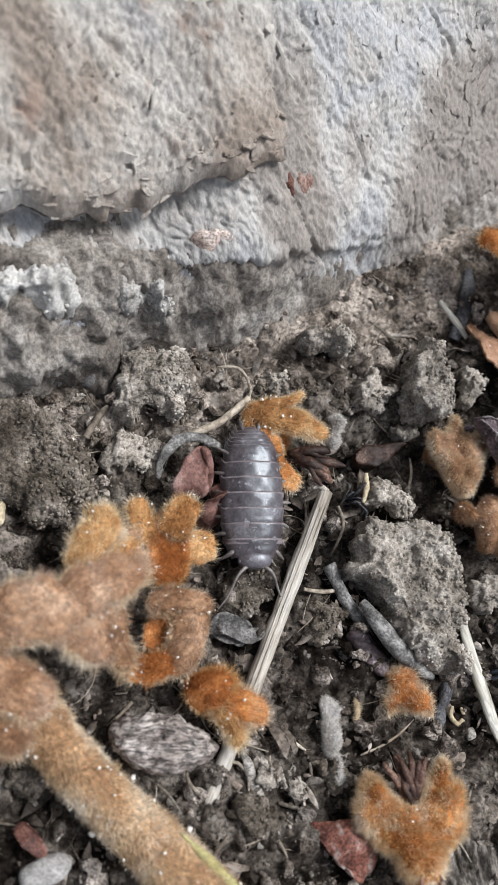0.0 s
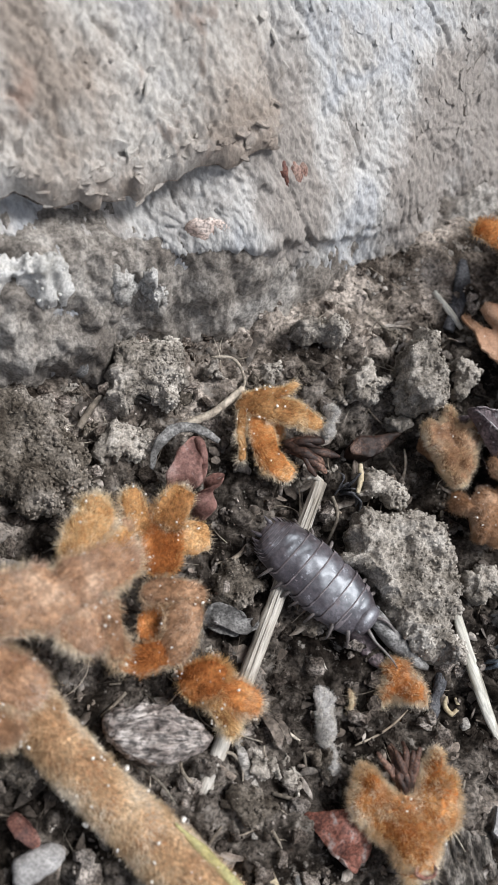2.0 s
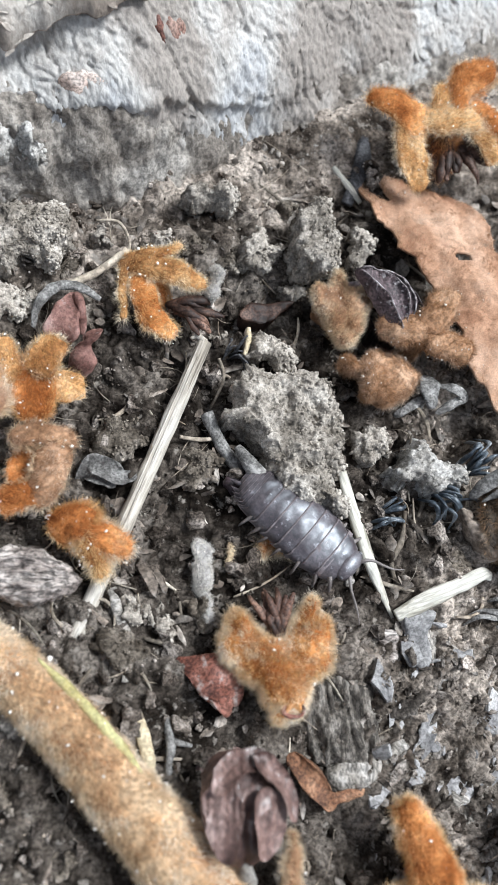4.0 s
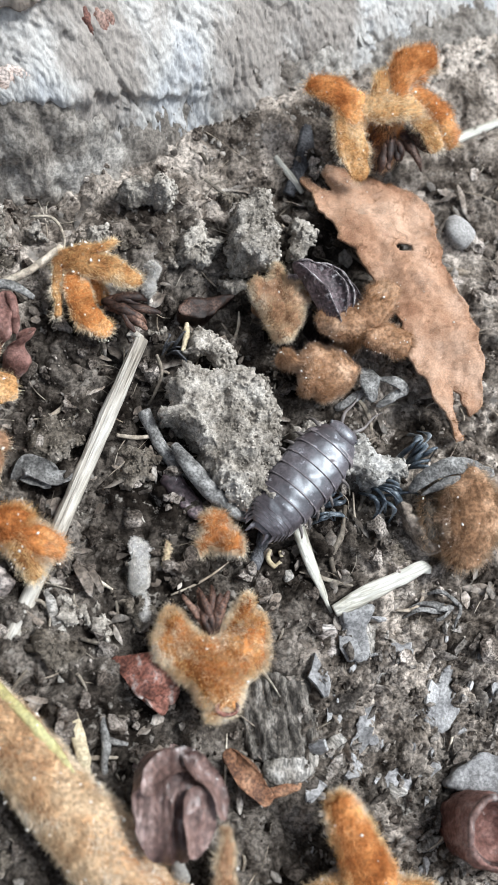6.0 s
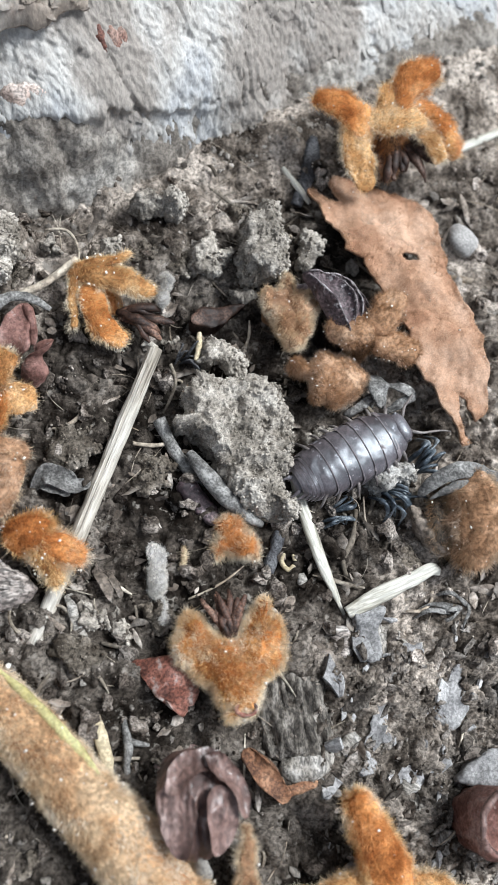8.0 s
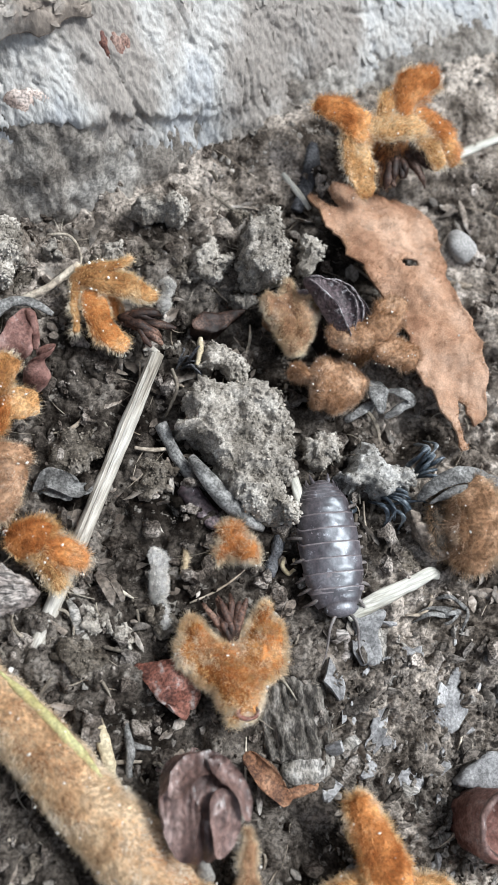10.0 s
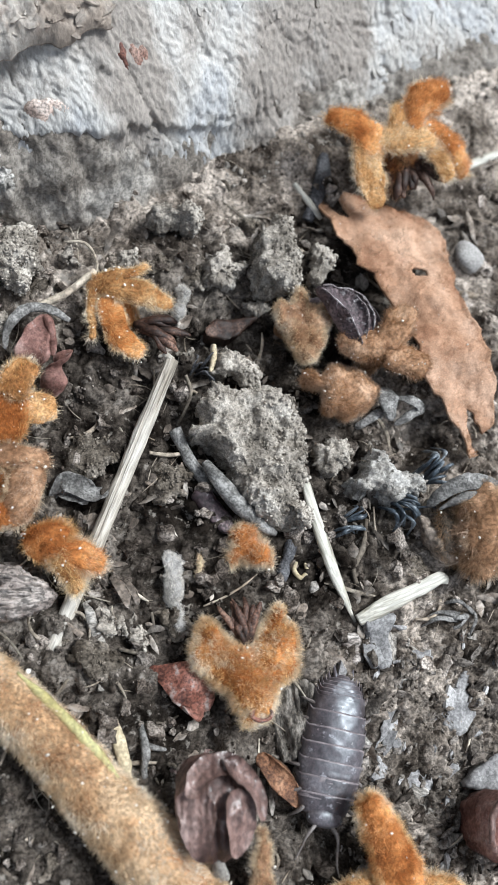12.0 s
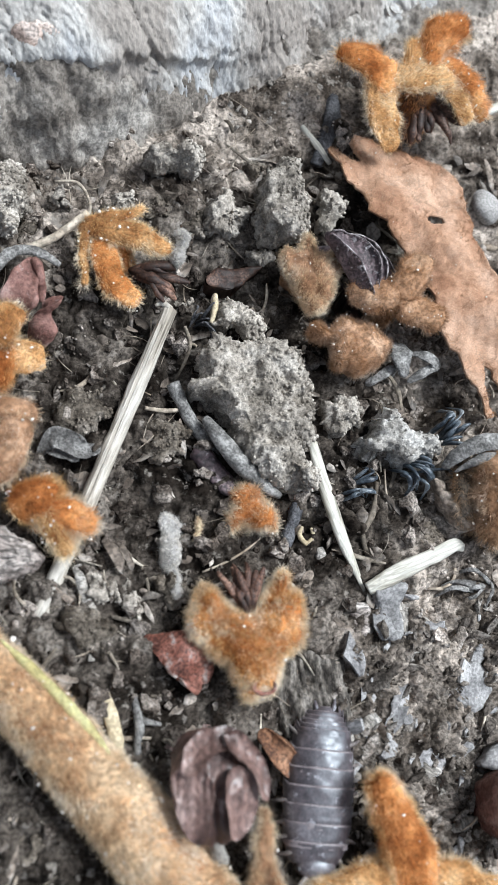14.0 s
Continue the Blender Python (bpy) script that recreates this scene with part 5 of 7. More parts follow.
lobed("flower_cup", (40.4, -24.6), [
    ([(37.8, -17.6, 6.4), (38.8, -20.0, 6.5), (40.2, -23.2, 5.6), (41.8, -26.8, 4.2)], [1.35, 1.5, 1.75, 2.0], 1.3, -0.05, RUSTY),
    ([(40.6, -25.0, 4.8), (37.4, -25.4, 5.0), (34.4, -26.4, 4.4), (31.8, -28.8, 3.4)], [1.3, 1.5, 1.6, 1.2], 0.7, -0.2, GOLDEN),
    ([(41.0, -25.4, 4.8), (44.0, -25.9, 5.0), (47.0, -27.0, 4.3), (49.6, -29.6, 3.2)], [1.3, 1.5, 1.6, 1.2], 0.7, -0.2, GOLDEN),
    ([(39.4, -25.4, 5.0), (39.8, -28.0, 4.4), (40.4, -31.0, 3.2)], [2.0, 2.4, 2.0], 1.0, 0.1, GOLDEN),
    ([(40.6, -24.6, 4.4), (40.8, -25.2, 2.6), (41.0, -25.8, 0.6)], [1.6, 1.4, 1.2], 1.2, 0.0, RUSTY)], "upright orange hairy flower stalk with spread felted lobes", 117, length=0.6)
felt("hair_tuft", [(-0.5, 2.5), (0.4, 2.8), (1.0, 0.4), (1.3, -5.8), (-1.3, -5.7), (-0.8, 0.5)], (29.3, -22.4), 6.0, "tan hairy strip of leaf beside a husk", 119, TAN, 0.9, 0.7, 90, 0.7, category="dry leaf", specks=3, lumps=0.35)
felt("white_tuft", [(-1.2, 3.4), (0.5, 3.7), (1.2, 2.3), (0.9, -0.4), (1.2, -3.5), (0.3, -3.7), (-0.1, -1.3), (-1.1, 0.9)], (22.8, -0.8), 3.6, "whitish woolly bent stalk", 120, (M_PEBBLE, M_WHITEHAIR, M_WHITEHAIR), 0.9, 0.7, 150, 0.4, category="plant tuft", specks=0)
felt("hair_tuft", [(-0.4, 1.7), (0.2, 1.9), (0.5, 0.3), (0.2, -1.7), (-0.3, -1.6), (-0.3, 0.2)], (25.0, 1.8), 2.8, "thin tan hairy splinter", 121, (M_TAN, M_TANHAIR), 0.4, 0.3, 80, 0.4, category="plant tuft", specks=0, lumps=0.35)


# ---- large felted leaf ----
def leaf():
    line = [(-8.6, 11.6), (-7.6, 12.0), (-6.4, 10.9), (-5.2, 10.6), (-5.9, 12.2), (-5.3, 13.7), (-3.7, 13.7), (-2.4, 12.7), (1.2, 12.8), (4.0, 11.6), (5.0, 9.5), (5.0, 6.8), (4.9, 4.3), (5.0, 1.7), (5.9, -1.2), (7.4, -4.5), (8.3, -8.6), (8.0, -11.2),
            (7.2, -12.0), (6.2, -10.7), (5.3, -10.0), (5.7, -12.4), (6.9, -14.0), (5.9, -14.4), (5.0, -13.2), (3.6, -10.9), (2.2, -9.0), (0.7, -7.2), (0.2, -5.6), (-0.4, -3.9), (-1.2, -1.6), (-2.1, 0.3), (-3.5, 2.4), (-4.5, 3.8), (-5.8, 6.2), (-6.7, 8.2), (-7.6, 10.0)]
    at = (46.0, 26.6)
    z0 = land1(*at)
    P, Q, D = sheet(line, 0.2, 0.4, 131)
    x, y = P.T
    q = xyz(x, y)
    z = np.interp(y, [-14.5, -9.2, -4.4, 0.7, 8.2, 14.8], [3.2, 5.4, 7.2, 6.6, 4.6, 3.4]) - z0 + 1.1 * vnoise(q, 0.2, 132) + 0.5 * vnoise(q, 0.5, 133) + 0.14 * fbm(q, 1.3, 3, 134) + 0.4 * vnoise(q, 0.35, 139) * np.exp(-D / 0.9)
    hole = (np.hypot((x - 1.1) / 0.75, (y - 3.9) / 0.45) > 1)
    Q = Q[hole[Q].all(1)]
    V = np.concatenate([xyz(x, y, z + 0.12), xyz(x, y, z - 0.16)])
    F = np.concatenate([Q, Q[:, ::-1] + len(P)])
    # closed rim
    E = np.concatenate([Q[:, [k, (k + 1) % 4]] for k in range(4)])
    key = np.sort(E, 1)
    _, inv, cnt = np.unique(key, axis=0, return_inverse=True, return_counts=True)
    E = E[cnt[inv.ravel()] == 1]
    F = np.concatenate([F, np.stack([E[:, 1], E[:, 0], E[:, 0] + len(P), E[:, 1] + len(P)], -1)])
    ob = thing("fallen_leaf", V, F, M_LEAF, (at[0], at[1], z0), "torn light brown felted leaf with a small hole", "dry leaf")
    W, T = hairs(V, Q, 150, 0.3, 0.022, 135, 1.0)
    part("hair_coat", W, T, M_TANHAIR, ob, kind="stuff")
    W, T = hairs(V, Q[D[Q].min(1) < 0.2], 120, 0.5, 0.024, 136, 1.0)
    part("hair_fringe", W, T, M_BROWNHAIR, ob, kind="stuff")
    C, N, _ = scatter(V, Q, 16, 137)
    W, T = grains(C + N * 0.1, np.random.default_rng(3).uniform(0.04, 0.1, 16), 138)
    part("pale_specks", W, T, M_DEW, ob, kind="stuff")


leaf()


def leaf_stalk():
    pts = np.array([(-7, 7.0, 8.0), (-2.6, 2.5, 7.0), (0.5, -1.5, 6.2), (4.6, -5.5, 5.2), (8.5, -8.9, 5.2), (12.6, -12.8, 5.6), (16.4, -17.0, 6.0), (19.5, -20.2, 6.4), (23.0, -24.3, 6.4), (30.0, -31.4, 6.4)])
    pts[:, 2] -= 1.8
    V, F = tube(pts, [1.75, 1.8, 1.9, 2.0, 2.15, 2.3, 2.5, 2.7, 2.8, 2.85], 28, 16, 141, 0.04)
    V = roughen(V, F, [(0.5, 0.08), (1.4, 0.06), (3.0, 0.04)], 141)
    ob = thing("leaf_stalk", V, F, M_STALK, (0, 0, 0), "thick tan leaf stalk covered in golden felt hairs", "leaf stalk")
    up = F[normals(V, F)[F].mean(1)[:, 2] > -0.35]
    W, T = hairs(V, up, 150, 0.8, 0.024, 142, 0.8, lean=(0.6, -0.6, 0), even=True)
    part("hair_coat", W, T, M_STALKHAIR, ob, kind="stuff")
    C, N, _ = scatter(V, up, 150, 143)
    W, T = grains(C + N * 0.5, 0.05 + 0.16 * np.random.default_rng(5).random(150) ** 2, 144)
    part("pale_specks", W, T, M_DEW, ob, kind="stuff")
    # bare green rind along one side
    L = spline(pts[4:7], 9)
    t = unit(np.gradient(L, axis=0))
    out = np.cross(t, (0, 0, 1.0))
    out = np.where(out[:, :1] > 0, out, -out)
    V, F = tube(L + out * 2.0 + (0, 0, 1.35), np.interp(np.arange(len(L)), [0, 6, 14, len(L)], [0.1, 0.45, 0.5, 0.1]), 10, 1, 145, 0.3, 0.75)
    part("green_rind", V, F, M_STALKGREEN, ob, "bare green strip of rind")


M_STALKHAIR = material("stalk hair", [(0.50, 0.345, 0.20), (0.64, 0.50, 0.335), (0.79, 0.70, 0.565)], 220, fine=0.2, bump=0, rough=0.6, specular=0.25, island=0.35, through=0.25)
leaf_stalk()


# ---- straws, twigs and roots ----
def heading(pts):
    return math.atan2(pts[-1][1] - pts[0][1], pts[-1][0] - pts[0][0])


def turned(V, a):
    c, s = math.cos(a), math.sin(a)
    return V @ np.array([(c, s, 0), (-s, c, 0), (0, 0, 1)])


def rod(name, pts, radii, mat, label, category, s, sides=12, uneven=0.12, flat=1.0, ribs=0.0, group="", n=8):
    at = np.mean(np.asarray(pts, float), 0)
    at[2] = 0
    V, F = tube(np.asarray(pts, float) - at, radii, sides, n, s, uneven, flat, ribs)
    a = heading(pts)
    return thing(name, turned(V, -a), F, mat, at, label, category, group, turn=math.degrees(a))


def straw():
    a, b = np.array((22.4, 20.5, 4.0)), np.array((12.4, -5.8, 1.75))
    ob = rod("straw", [a + (b - a) * k for k in (0, 0.25, 0.5, 0.75, 1)], [0.62, 0.74, 0.74, 0.72, 0.66], M_STRAW, "long weathered grey-beige straw lying across the soil", "straw", 151, 18, 0.1, 0.8, 0.07, n=10)
    mid = (a + b) / 2 * (1, 1, 0)
    d = unit(b - a)
    back = -heading((a, b))
    side = unit(np.cross(d, (0, 0, 1)))
    g = np.random.default_rng(152)
    for k in range(3):
        o, u = -0.42 + 0.4 * k, g.uniform(0.0, 0.25)
        p = [a + (b - a) * (u + w) + side * o * 0.9 + (0, 0, 0.62 * math.sqrt(1 - (o / 0.75) ** 2)) - mid for w in (0, 0.25, 0.5, 0.7)]
        V, F = tube(p, [0.03, 0.07, 0.06, 0.03], 6, 6, 153 + k, 0.4)
        part("fibre_ridge", turned(V, back), F, M_STRAW, ob)
    # splintered hook at the broken end
    V, F = tube([a - mid + (0.1, -0.1, 0.1), a - mid + (-0.7, 0.35, 0.3), a - mid + (-1.3, 0.1, 0.2)], [0.36, 0.3, 0.1], 8, 4, 160, 0.2)
    part("splinter", turned(V, back), F, M_STRAW, ob, "bent splinter at the broken end")


straw()
rod("straw", [(34.9, 9.1, 3.6), (35.6, 6.1, 3.5), (36.7, 2.8, 3.1), (37.8, 0.1, 2.6), (39.4, -3.5, 2.1)], [0.42, 0.55, 0.58, 0.5, 0.12], M_WHITESTRAW, "bleached pointed blade of straw", "straw", 161, 12, 0.08, 0.5, 0.2, "bleached straws")
rod("straw", [(39.4, -3.4, 2.9), (41.2, -2.5, 3.3), (43.0, -1.6, 3.5), (45.6, -0.5, 3.7), (47.2, 0.3, 3.8), (48.2, 0.1, 3.6)], [0.5, 0.72, 0.74, 0.66, 0.55, 0.35], M_WHITESTRAW, "bleached white straw piece with dark streaks", "straw", 162, 12, 0.1, 0.5, 0.25, "bleached straws")
rod("twig", [(22.8, 14.0, 2.9), (24.3, 11.0, 2.7), (25.6, 9.3, 2.5), (26.9, 7.5, 2.0)], [0.55, 0.62, 0.6, 0.45], M_TWIG, "dark grey grainy twig in the soil", "twig", 163, 12, 0.25)
rod("twig", [(25.4, 10.7, 4.0), (26.4, 9.2, 4.2), (28.4, 6.9, 4.1), (30.4, 5.2, 3.6), (32.0, 4.4, 2.9)], [0.35, 0.72, 0.84, 0.7, 0.3], M_TWIG, "grey spindle-shaped twig under a clod", "twig", 164, 12, 0.12)
rod("twig", [(30.3, 5.7, 3.2), (31.6, 5.1, 3.1), (33.6, 4.8, 2.7)], [0.3, 0.32, 0.22], M_FIBRE, "thin pale brown twig end", "twig", 165, 8, 0.2)
rod("twig", [(33.7, 4.6, 1.9), (33.4, 2.6, 1.8), (32.8, 0.8, 1.7), (32.4, -0.9, 1.3)], [0.5, 0.62, 0.55, 0.25], M_DARKTWIG, "blackened flaky twig among crumbs", "twig", 166, 10, 0.45)
rod("twig", [(35.6, 0.2, 1.7), (35.9, -1.4, 1.7), (36.0, -3.0, 1.5)], [0.35, 0.55, 0.3], M_WOOD, "grey bark splinter on soil", "twig", 167, 10, 0.4)
rod("root", [(9.6, 25.0, 3.6), (11.0, 25.4, 4.2), (12.7, 26.3, 4.6), (15.1, 28.6, 4.9)], [0.34, 0.38, 0.36, 0.3], M_FIBRE, "pale tan root lying over crumbs", "root", 168, 9, 0.15)
rod("root", [(0.8, 24.4, 3.0), (1.8, 26.2, 3.6), (2.6, 27.4, 3.4)], [0.3, 0.3, 0.2], M_FIBRE, "short tan root between clods", "root", 169, 9, 0.2)
rod("straw", [(53.0, 45.1, 1.8), (57.0, 47.3, 2.2), (61.5, 49.6, 2.4)], [0.5, 0.55, 0.5], M_WHITESTRAW, "bleached straw behind the flower cup", "straw", 170, 10, 0.1, 0.6)
rod("root", [(50.5, 31.4, 1.5), (54.5, 30.8, 1.9), (59.5, 29.6, 1.8), (64, 28.5, 1.4)], [0.35, 0.4, 0.36, 0.3], M_FIBRE, "thin grey root on the soil", "root", 171, 8, 0.2)
rod("root", [(35.6, 41.8, 2.6), (36.9, 39.8, 2.8), (38.2, 37.8, 2.8)], [0.3, 0.36, 0.25], M_WHITESTRAW, "short pale stalk stub by the leaf", "stalk", 172, 8, 0.15)
rod("root", [(23.9, 19.5, 2.8), (24.4, 17.8, 2.6), (23.9, 16.2, 2.3), (23.3, 15.0, 1.6)], [0.17, 0.17, 0.15, 0.1], M_FIBRE, "thin curved grey rootlet", "root", 173, 7, 0.2)
rod("root", [(20.5, 11.8, 2.6), (22.2, 11.6, 2.7), (24.0, 11.9, 2.6)], [0.2, 0.22, 0.16], M_FIBRE, "thin brown rootlet beside the straw", "root", 174, 7, 0.2)
rod("root", [(20.0, -0.8, 2.0), (20.8, -2.6, 2.3), (21.0, -4.2, 2.0), (20.5, -5.6, 1.4)], [0.13, 0.15, 0.13, 0.08], M_FIBRE, "thin bent tan rootlet", "root", 175, 7, 0.2)
rod("root", [(18.0, -5.6, 2.6), (20.0, -6.2, 2.7), (22.2, -7.4, 2.3)], [0.16, 0.17, 0.1], M_FIBRE, "thin tan rootlet on crumbs", "root", 176, 7, 0.2)
rod("root", [(41.0, 6.0, 2.6), (40.6, 3.4, 2.2), (39.7, 1.4, 1.8), (40.2, -0.5, 1.4)], [0.16, 0.26, 0.3, 0.15], M_FIBRE, "twisted brown rootlet on soil", "root", 177, 8, 0.35)
rod("root", [(41.8, 7.2, 2.6), (42.0, 4.6, 2.3), (43.3, 2.2, 1.7)], [0.1, 0.1, 0.06], M_FIBRE, "hair-thin tan rootlet on soil on crumbs", "root", 178, 6, 0.2)
rod("root", [(12.2, 31.5, 4.6), (14.2, 31.3, 5.0), (15.3, 29.6, 4.6), (15.0, 28.0, 3.8)], [0.12, 0.14, 0.14, 0.1], M_FIBRE, "looped thin grey rootlet", "root", 179, 7, 0.2)
rod("root", [(1.0, 10.0, 7.6), (0.4, 12.0, 8.8), (1.6, 14.0, 9.0), (3.4, 14.9, 8.4)], [0.14, 0.16, 0.15, 0.1], M_TAN, "pale curled leaf vein", "stalk", 180, 7, 0.15)
rod("splinter", [(15.2, -1.6, 2.4), (15.9, -3.6, 2.6), (16.6, -6.0, 2.4), (16.6, -9.0, 2.2)], [0.4, 0.55, 0.6, 0.3], M_WOOD, "grey weathered wood splinter", "splinter", 181, 9, 0.3, 0.5)
rod("splinter", [(36.8, 37.6, 2.6), (38.5, 42.0, 2.9), (39.0, 46.0, 2.9)], [0.6, 0.9, 0.5], M_DARKTWIG, "dark grey sliver at the trunk", "splinter", 182, 9, 0.3, 0.4)
rod("splinter", [(26.6, 22.6, 3.2), (26.5, 21.2, 3.4), (26.2, 19.8, 3.2)], [0.2, 0.32, 0.22], M_TAN, "small tan husk sliver", "splinter", 183, 8, 0.2)
rod("shell_ring", [(34.2, 2.0, 1.8), (33.9, 1.2, 2.0), (34.5, 0.5, 2.0), (35.1, 1.1, 2.0), (35.0, 1.9, 1.8)], [0.12, 0.24, 0.26, 0.24, 0.12], M_TAN, "small tan ring-shaped husk", "husk", 184, 8, 0.15)


M_MOUND = material("striated bark", [(0.034, 0.029, 0.024), (0.098, 0.086, 0.073), (0.185, 0.167, 0.146)], 900, fine=0.5, fine_scale=2400, bump=1.0, bump_mm=0.25, stretch=(1.0, 0.5, 1.0))


# ---- petals, husks, seeds ----
def scale(name, line, at, top, mat, label, s, up=0.8, round_=0.9, category="petal", rumple=0.35, bend=None, cell=0.15, ridge=0.10, down=None, terms=((0.7, 0.2), (1.8, 0.1), (3.6, 0.06))):
    z0 = land1(*at)
    edge = top - z0 - up
    V, F, n = pillow(line, edge, up, edge + 0.4 if down is None else down, round_, cell, 0.12, s, bend)
    V[:, 2] += rumple * vnoise(xyz(V[:, 0], V[:, 1]), 0.5, s)
    if ridge:
        w = xyz(V[:, 0] * 0.25, V[:, 1] + 0.3 * vnoise(V, 0.5, s))
        V[:, 2] += ridge * (1 - 2 * np.abs(vnoise(w, 2.0, s + 3)))
    V = roughen(V, F, terms, s)
    return thing(name, V, F, mat, (at[0], at[1], z0), label, category), z0


straps("petal", (10.4, 20.6), [([(10.9, 23.4, 5.6), (10.3, 21.6, 5.6), (9.8, 19.8, 5.2), (9.4, 18.4, 3.4)], [0.5, 1.0, 1.3, 1.0], 0.3, 0.4), ([(11.0, 23.2, 5.9), (11.4, 21.6, 5.7), (11.6, 19.9, 4.4)], [0.3, 0.5, 0.4], 0.4, -0.3)], M_PETAL,
       "dry dusky red folded petal", 201, "petal")
straps("petal", (12.0, 18.4), [([(13.2, 20.4, 5.0), (12.4, 19.2, 5.2), (11.8, 17.6, 4.4), (11.4, 16.6, 2.4)], [0.6, 1.1, 1.2, 0.8], 0.3, 0.4)], M_PETAL, "dry violet-brown curled petal", 205, "petal")
rod("petal", [(7.3, 21.0, 3.0), (7.6, 22.8, 4.0), (8.9, 24.2, 4.7), (10.8, 24.4, 5.1), (13.0, 23.4, 4.9)], [0.2, 0.35, 0.5, 0.5, 0.25], M_TWIG, "dark grainy curled petal rim", "petal", 203, 12, 0.35, 0.5)
ob, z = scale("seed_pod", [(-4.1, 0.8), (-2.6, 2.1), (0.1, 2.3), (2.8, 1.2), (4.3, -0.3), (2.8, -1.5), (0.2, -2.3), (-2.5, -1.2)], (8.2, -1.1), 5.1, M_POD, "grey-brown wrinkled pointed seed pod", 204, 1.3, 1.5, "seed pod", 0.2, ridge=0.3, terms=((0.9, 0.12), (1.6, -0.4), (3.2, -0.2)))


def top_z(ob, x, y):
    """Height of a thing's upper side at a place in its own space."""
    co = np.empty(len(ob.data.vertices) * 3)
    ob.data.vertices.foreach_get("co", co)
    co = co.reshape(-1, 3)[:len(co) // 6] / MM
    return float(co[np.argmin((co[:, 0] - x) ** 2 + (co[:, 1] - y) ** 2), 2])


for k in range(9):
    o = -1.5 + 0.38 * k
    p = []
    for w in np.linspace(-0.85, 0.85, 9):
        x, y = 4.0 * w, o * (1 - 0.75 * w * w) + 0.16 * math.sin(5 * w + 2.1 * k) - 0.1 * w
        p.append((x, y, top_z(ob, x, y) + 0.02))
    V, F = tube(p, [0.05, 0.1, 0.13, 0.14, 0.14, 0.13, 0.12, 0.1, 0.05], 6, 4, 700 + k, 0.5)
    part("wrinkle", V, F, M_POD, ob)


M_DUSTFOLD = material("dusty fold", [(0.04, 0.03, 0.031), (0.13, 0.11, 0.112), (0.34, 0.315, 0.315)], 900, fine=0.4, bump=0.5, rough=0.7)


def folded_seed():
    """A collapsed seed coat: sharp dusty folds with sunken sides between them."""
    at, top = (39.6, 24.5), 8.4
    z0 = land1(*at)
    line = [(-3.9, 2.7), (-2.0, 3.2), (0.6, 2.9), (2.6, 1.2), (3.5, -0.9), (1.9, -1.7), (0.6, -3.3), (-0.9, -2.1), (-2.2, 0.2)]
    folds = [((-3.8, 2.6), (0.2, 2.4), (3.2, -0.8)), ((-3.6, 2.4), (-1.2, 0.2), (0.5, -3.0)), ((-1.6, 2.6), (0.7, 0.6), (0.8, -2.8)), ((0.4, 2.4), (1.6, 0.2), (1.6, -1.6))]
    L = [spline([(*q, 0) for q in f], 8)[:, :2] for f in folds]
    P, Q, D = sheet(line, 0.12, 0.15, 205)
    x, y = P.T
    near = np.min([np.min(np.hypot(x[:, None] - l[None, :, 0], y[:, None] - l[None, :, 1]), 1) for l in L], 0)
    q = xyz(x, y)
    z = top - z0 - 2.4 + 1.6 * np.sqrt(np.clip(D / 1.6, 0, 1)) + 0.9 * np.exp(-near / 0.32) - 0.25 * x + 0.18 * vnoise(q, 1.2, 206) + 0.08 * vnoise(q, 3.0, 207)
    V = np.concatenate([xyz(x, y, z), xyz(x, y, np.minimum(z - 0.3, 0.3 * D - 0.4 + 0 * z + (top - z0 - 3.2) * (D < 0.15)))])
    ob = thing("seed", V, np.concatenate([Q, Q[:, ::-1] + len(P)]), M_SEED, (at[0], at[1], z0), "blackish collapsed seed with dusty folds", "seed")
    for k, l in enumerate(L):
        p = [(a, b, top_z(ob, a, b)) for a, b in l[1:-1]]
        V, F = tube(p, np.full(len(p), 0.09), 6, 2, 208 + k, 0.6)
        part("fold", V, F, M_DUSTFOLD, ob, "pale dusty fold")


folded_seed()
straps("red_scale", (23.2, -8.8), [([(20.3, -7.2, 2.6), (22.2, -8.0, 4.0), (24.2, -9.0, 4.3), (25.6, -10.8, 3.0)], [0.15, 1.3, 1.9, 0.9], 0.16, -0.12), ([(22.6, -9.6, 3.4), (24.0, -10.6, 3.6), (25.0, -11.4, 2.6)], [0.5, 0.7, 0.3], 0.2, 0.3)], M_RED, "rusty red dry bud scale with grey dust", 211, "bud scale")
scale("red_scale", [(-2.6, -0.9), (-1.7, 0.6), (0.4, 1.0), (2.7, 1.4), (1.2, 0.0), (-0.4, -1.2)], (28.6, 25.0), 2.3, M_STAMEN, "dark red-brown dry bud scale in a hollow", 212, 0.15, 0.4, "bud scale", 0.5)
straps("red_scale", (-1.1, -8.1), [([(-2.4, -6.8, 2.4), (-1.4, -7.8, 3.2), (-0.2, -9.0, 2.6)], [0.4, 0.8, 0.3], 0.15, 0.35)], M_REDCHIP, "rusty orange dry petal scrap", 213, "petal")
straps("curled_leaf", (14.2, 8.1), [([(11.9, 7.4, 2.0), (12.8, 8.5, 3.2), (14.2, 8.2, 3.5), (15.6, 7.6, 3.2), (17.2, 8.3, 2.8)], [0.35, 0.8, 1.0, 0.7, 0.12], 0.1, 0.6), ([(12.6, 7.8, 2.6), (13.6, 7.3, 3.3), (15.0, 7.0, 2.8)], [0.3, 0.4, 0.2], 0.1, 0.5)], M_TWIG, "grey curled scrap of leaf", 214, "dry leaf")
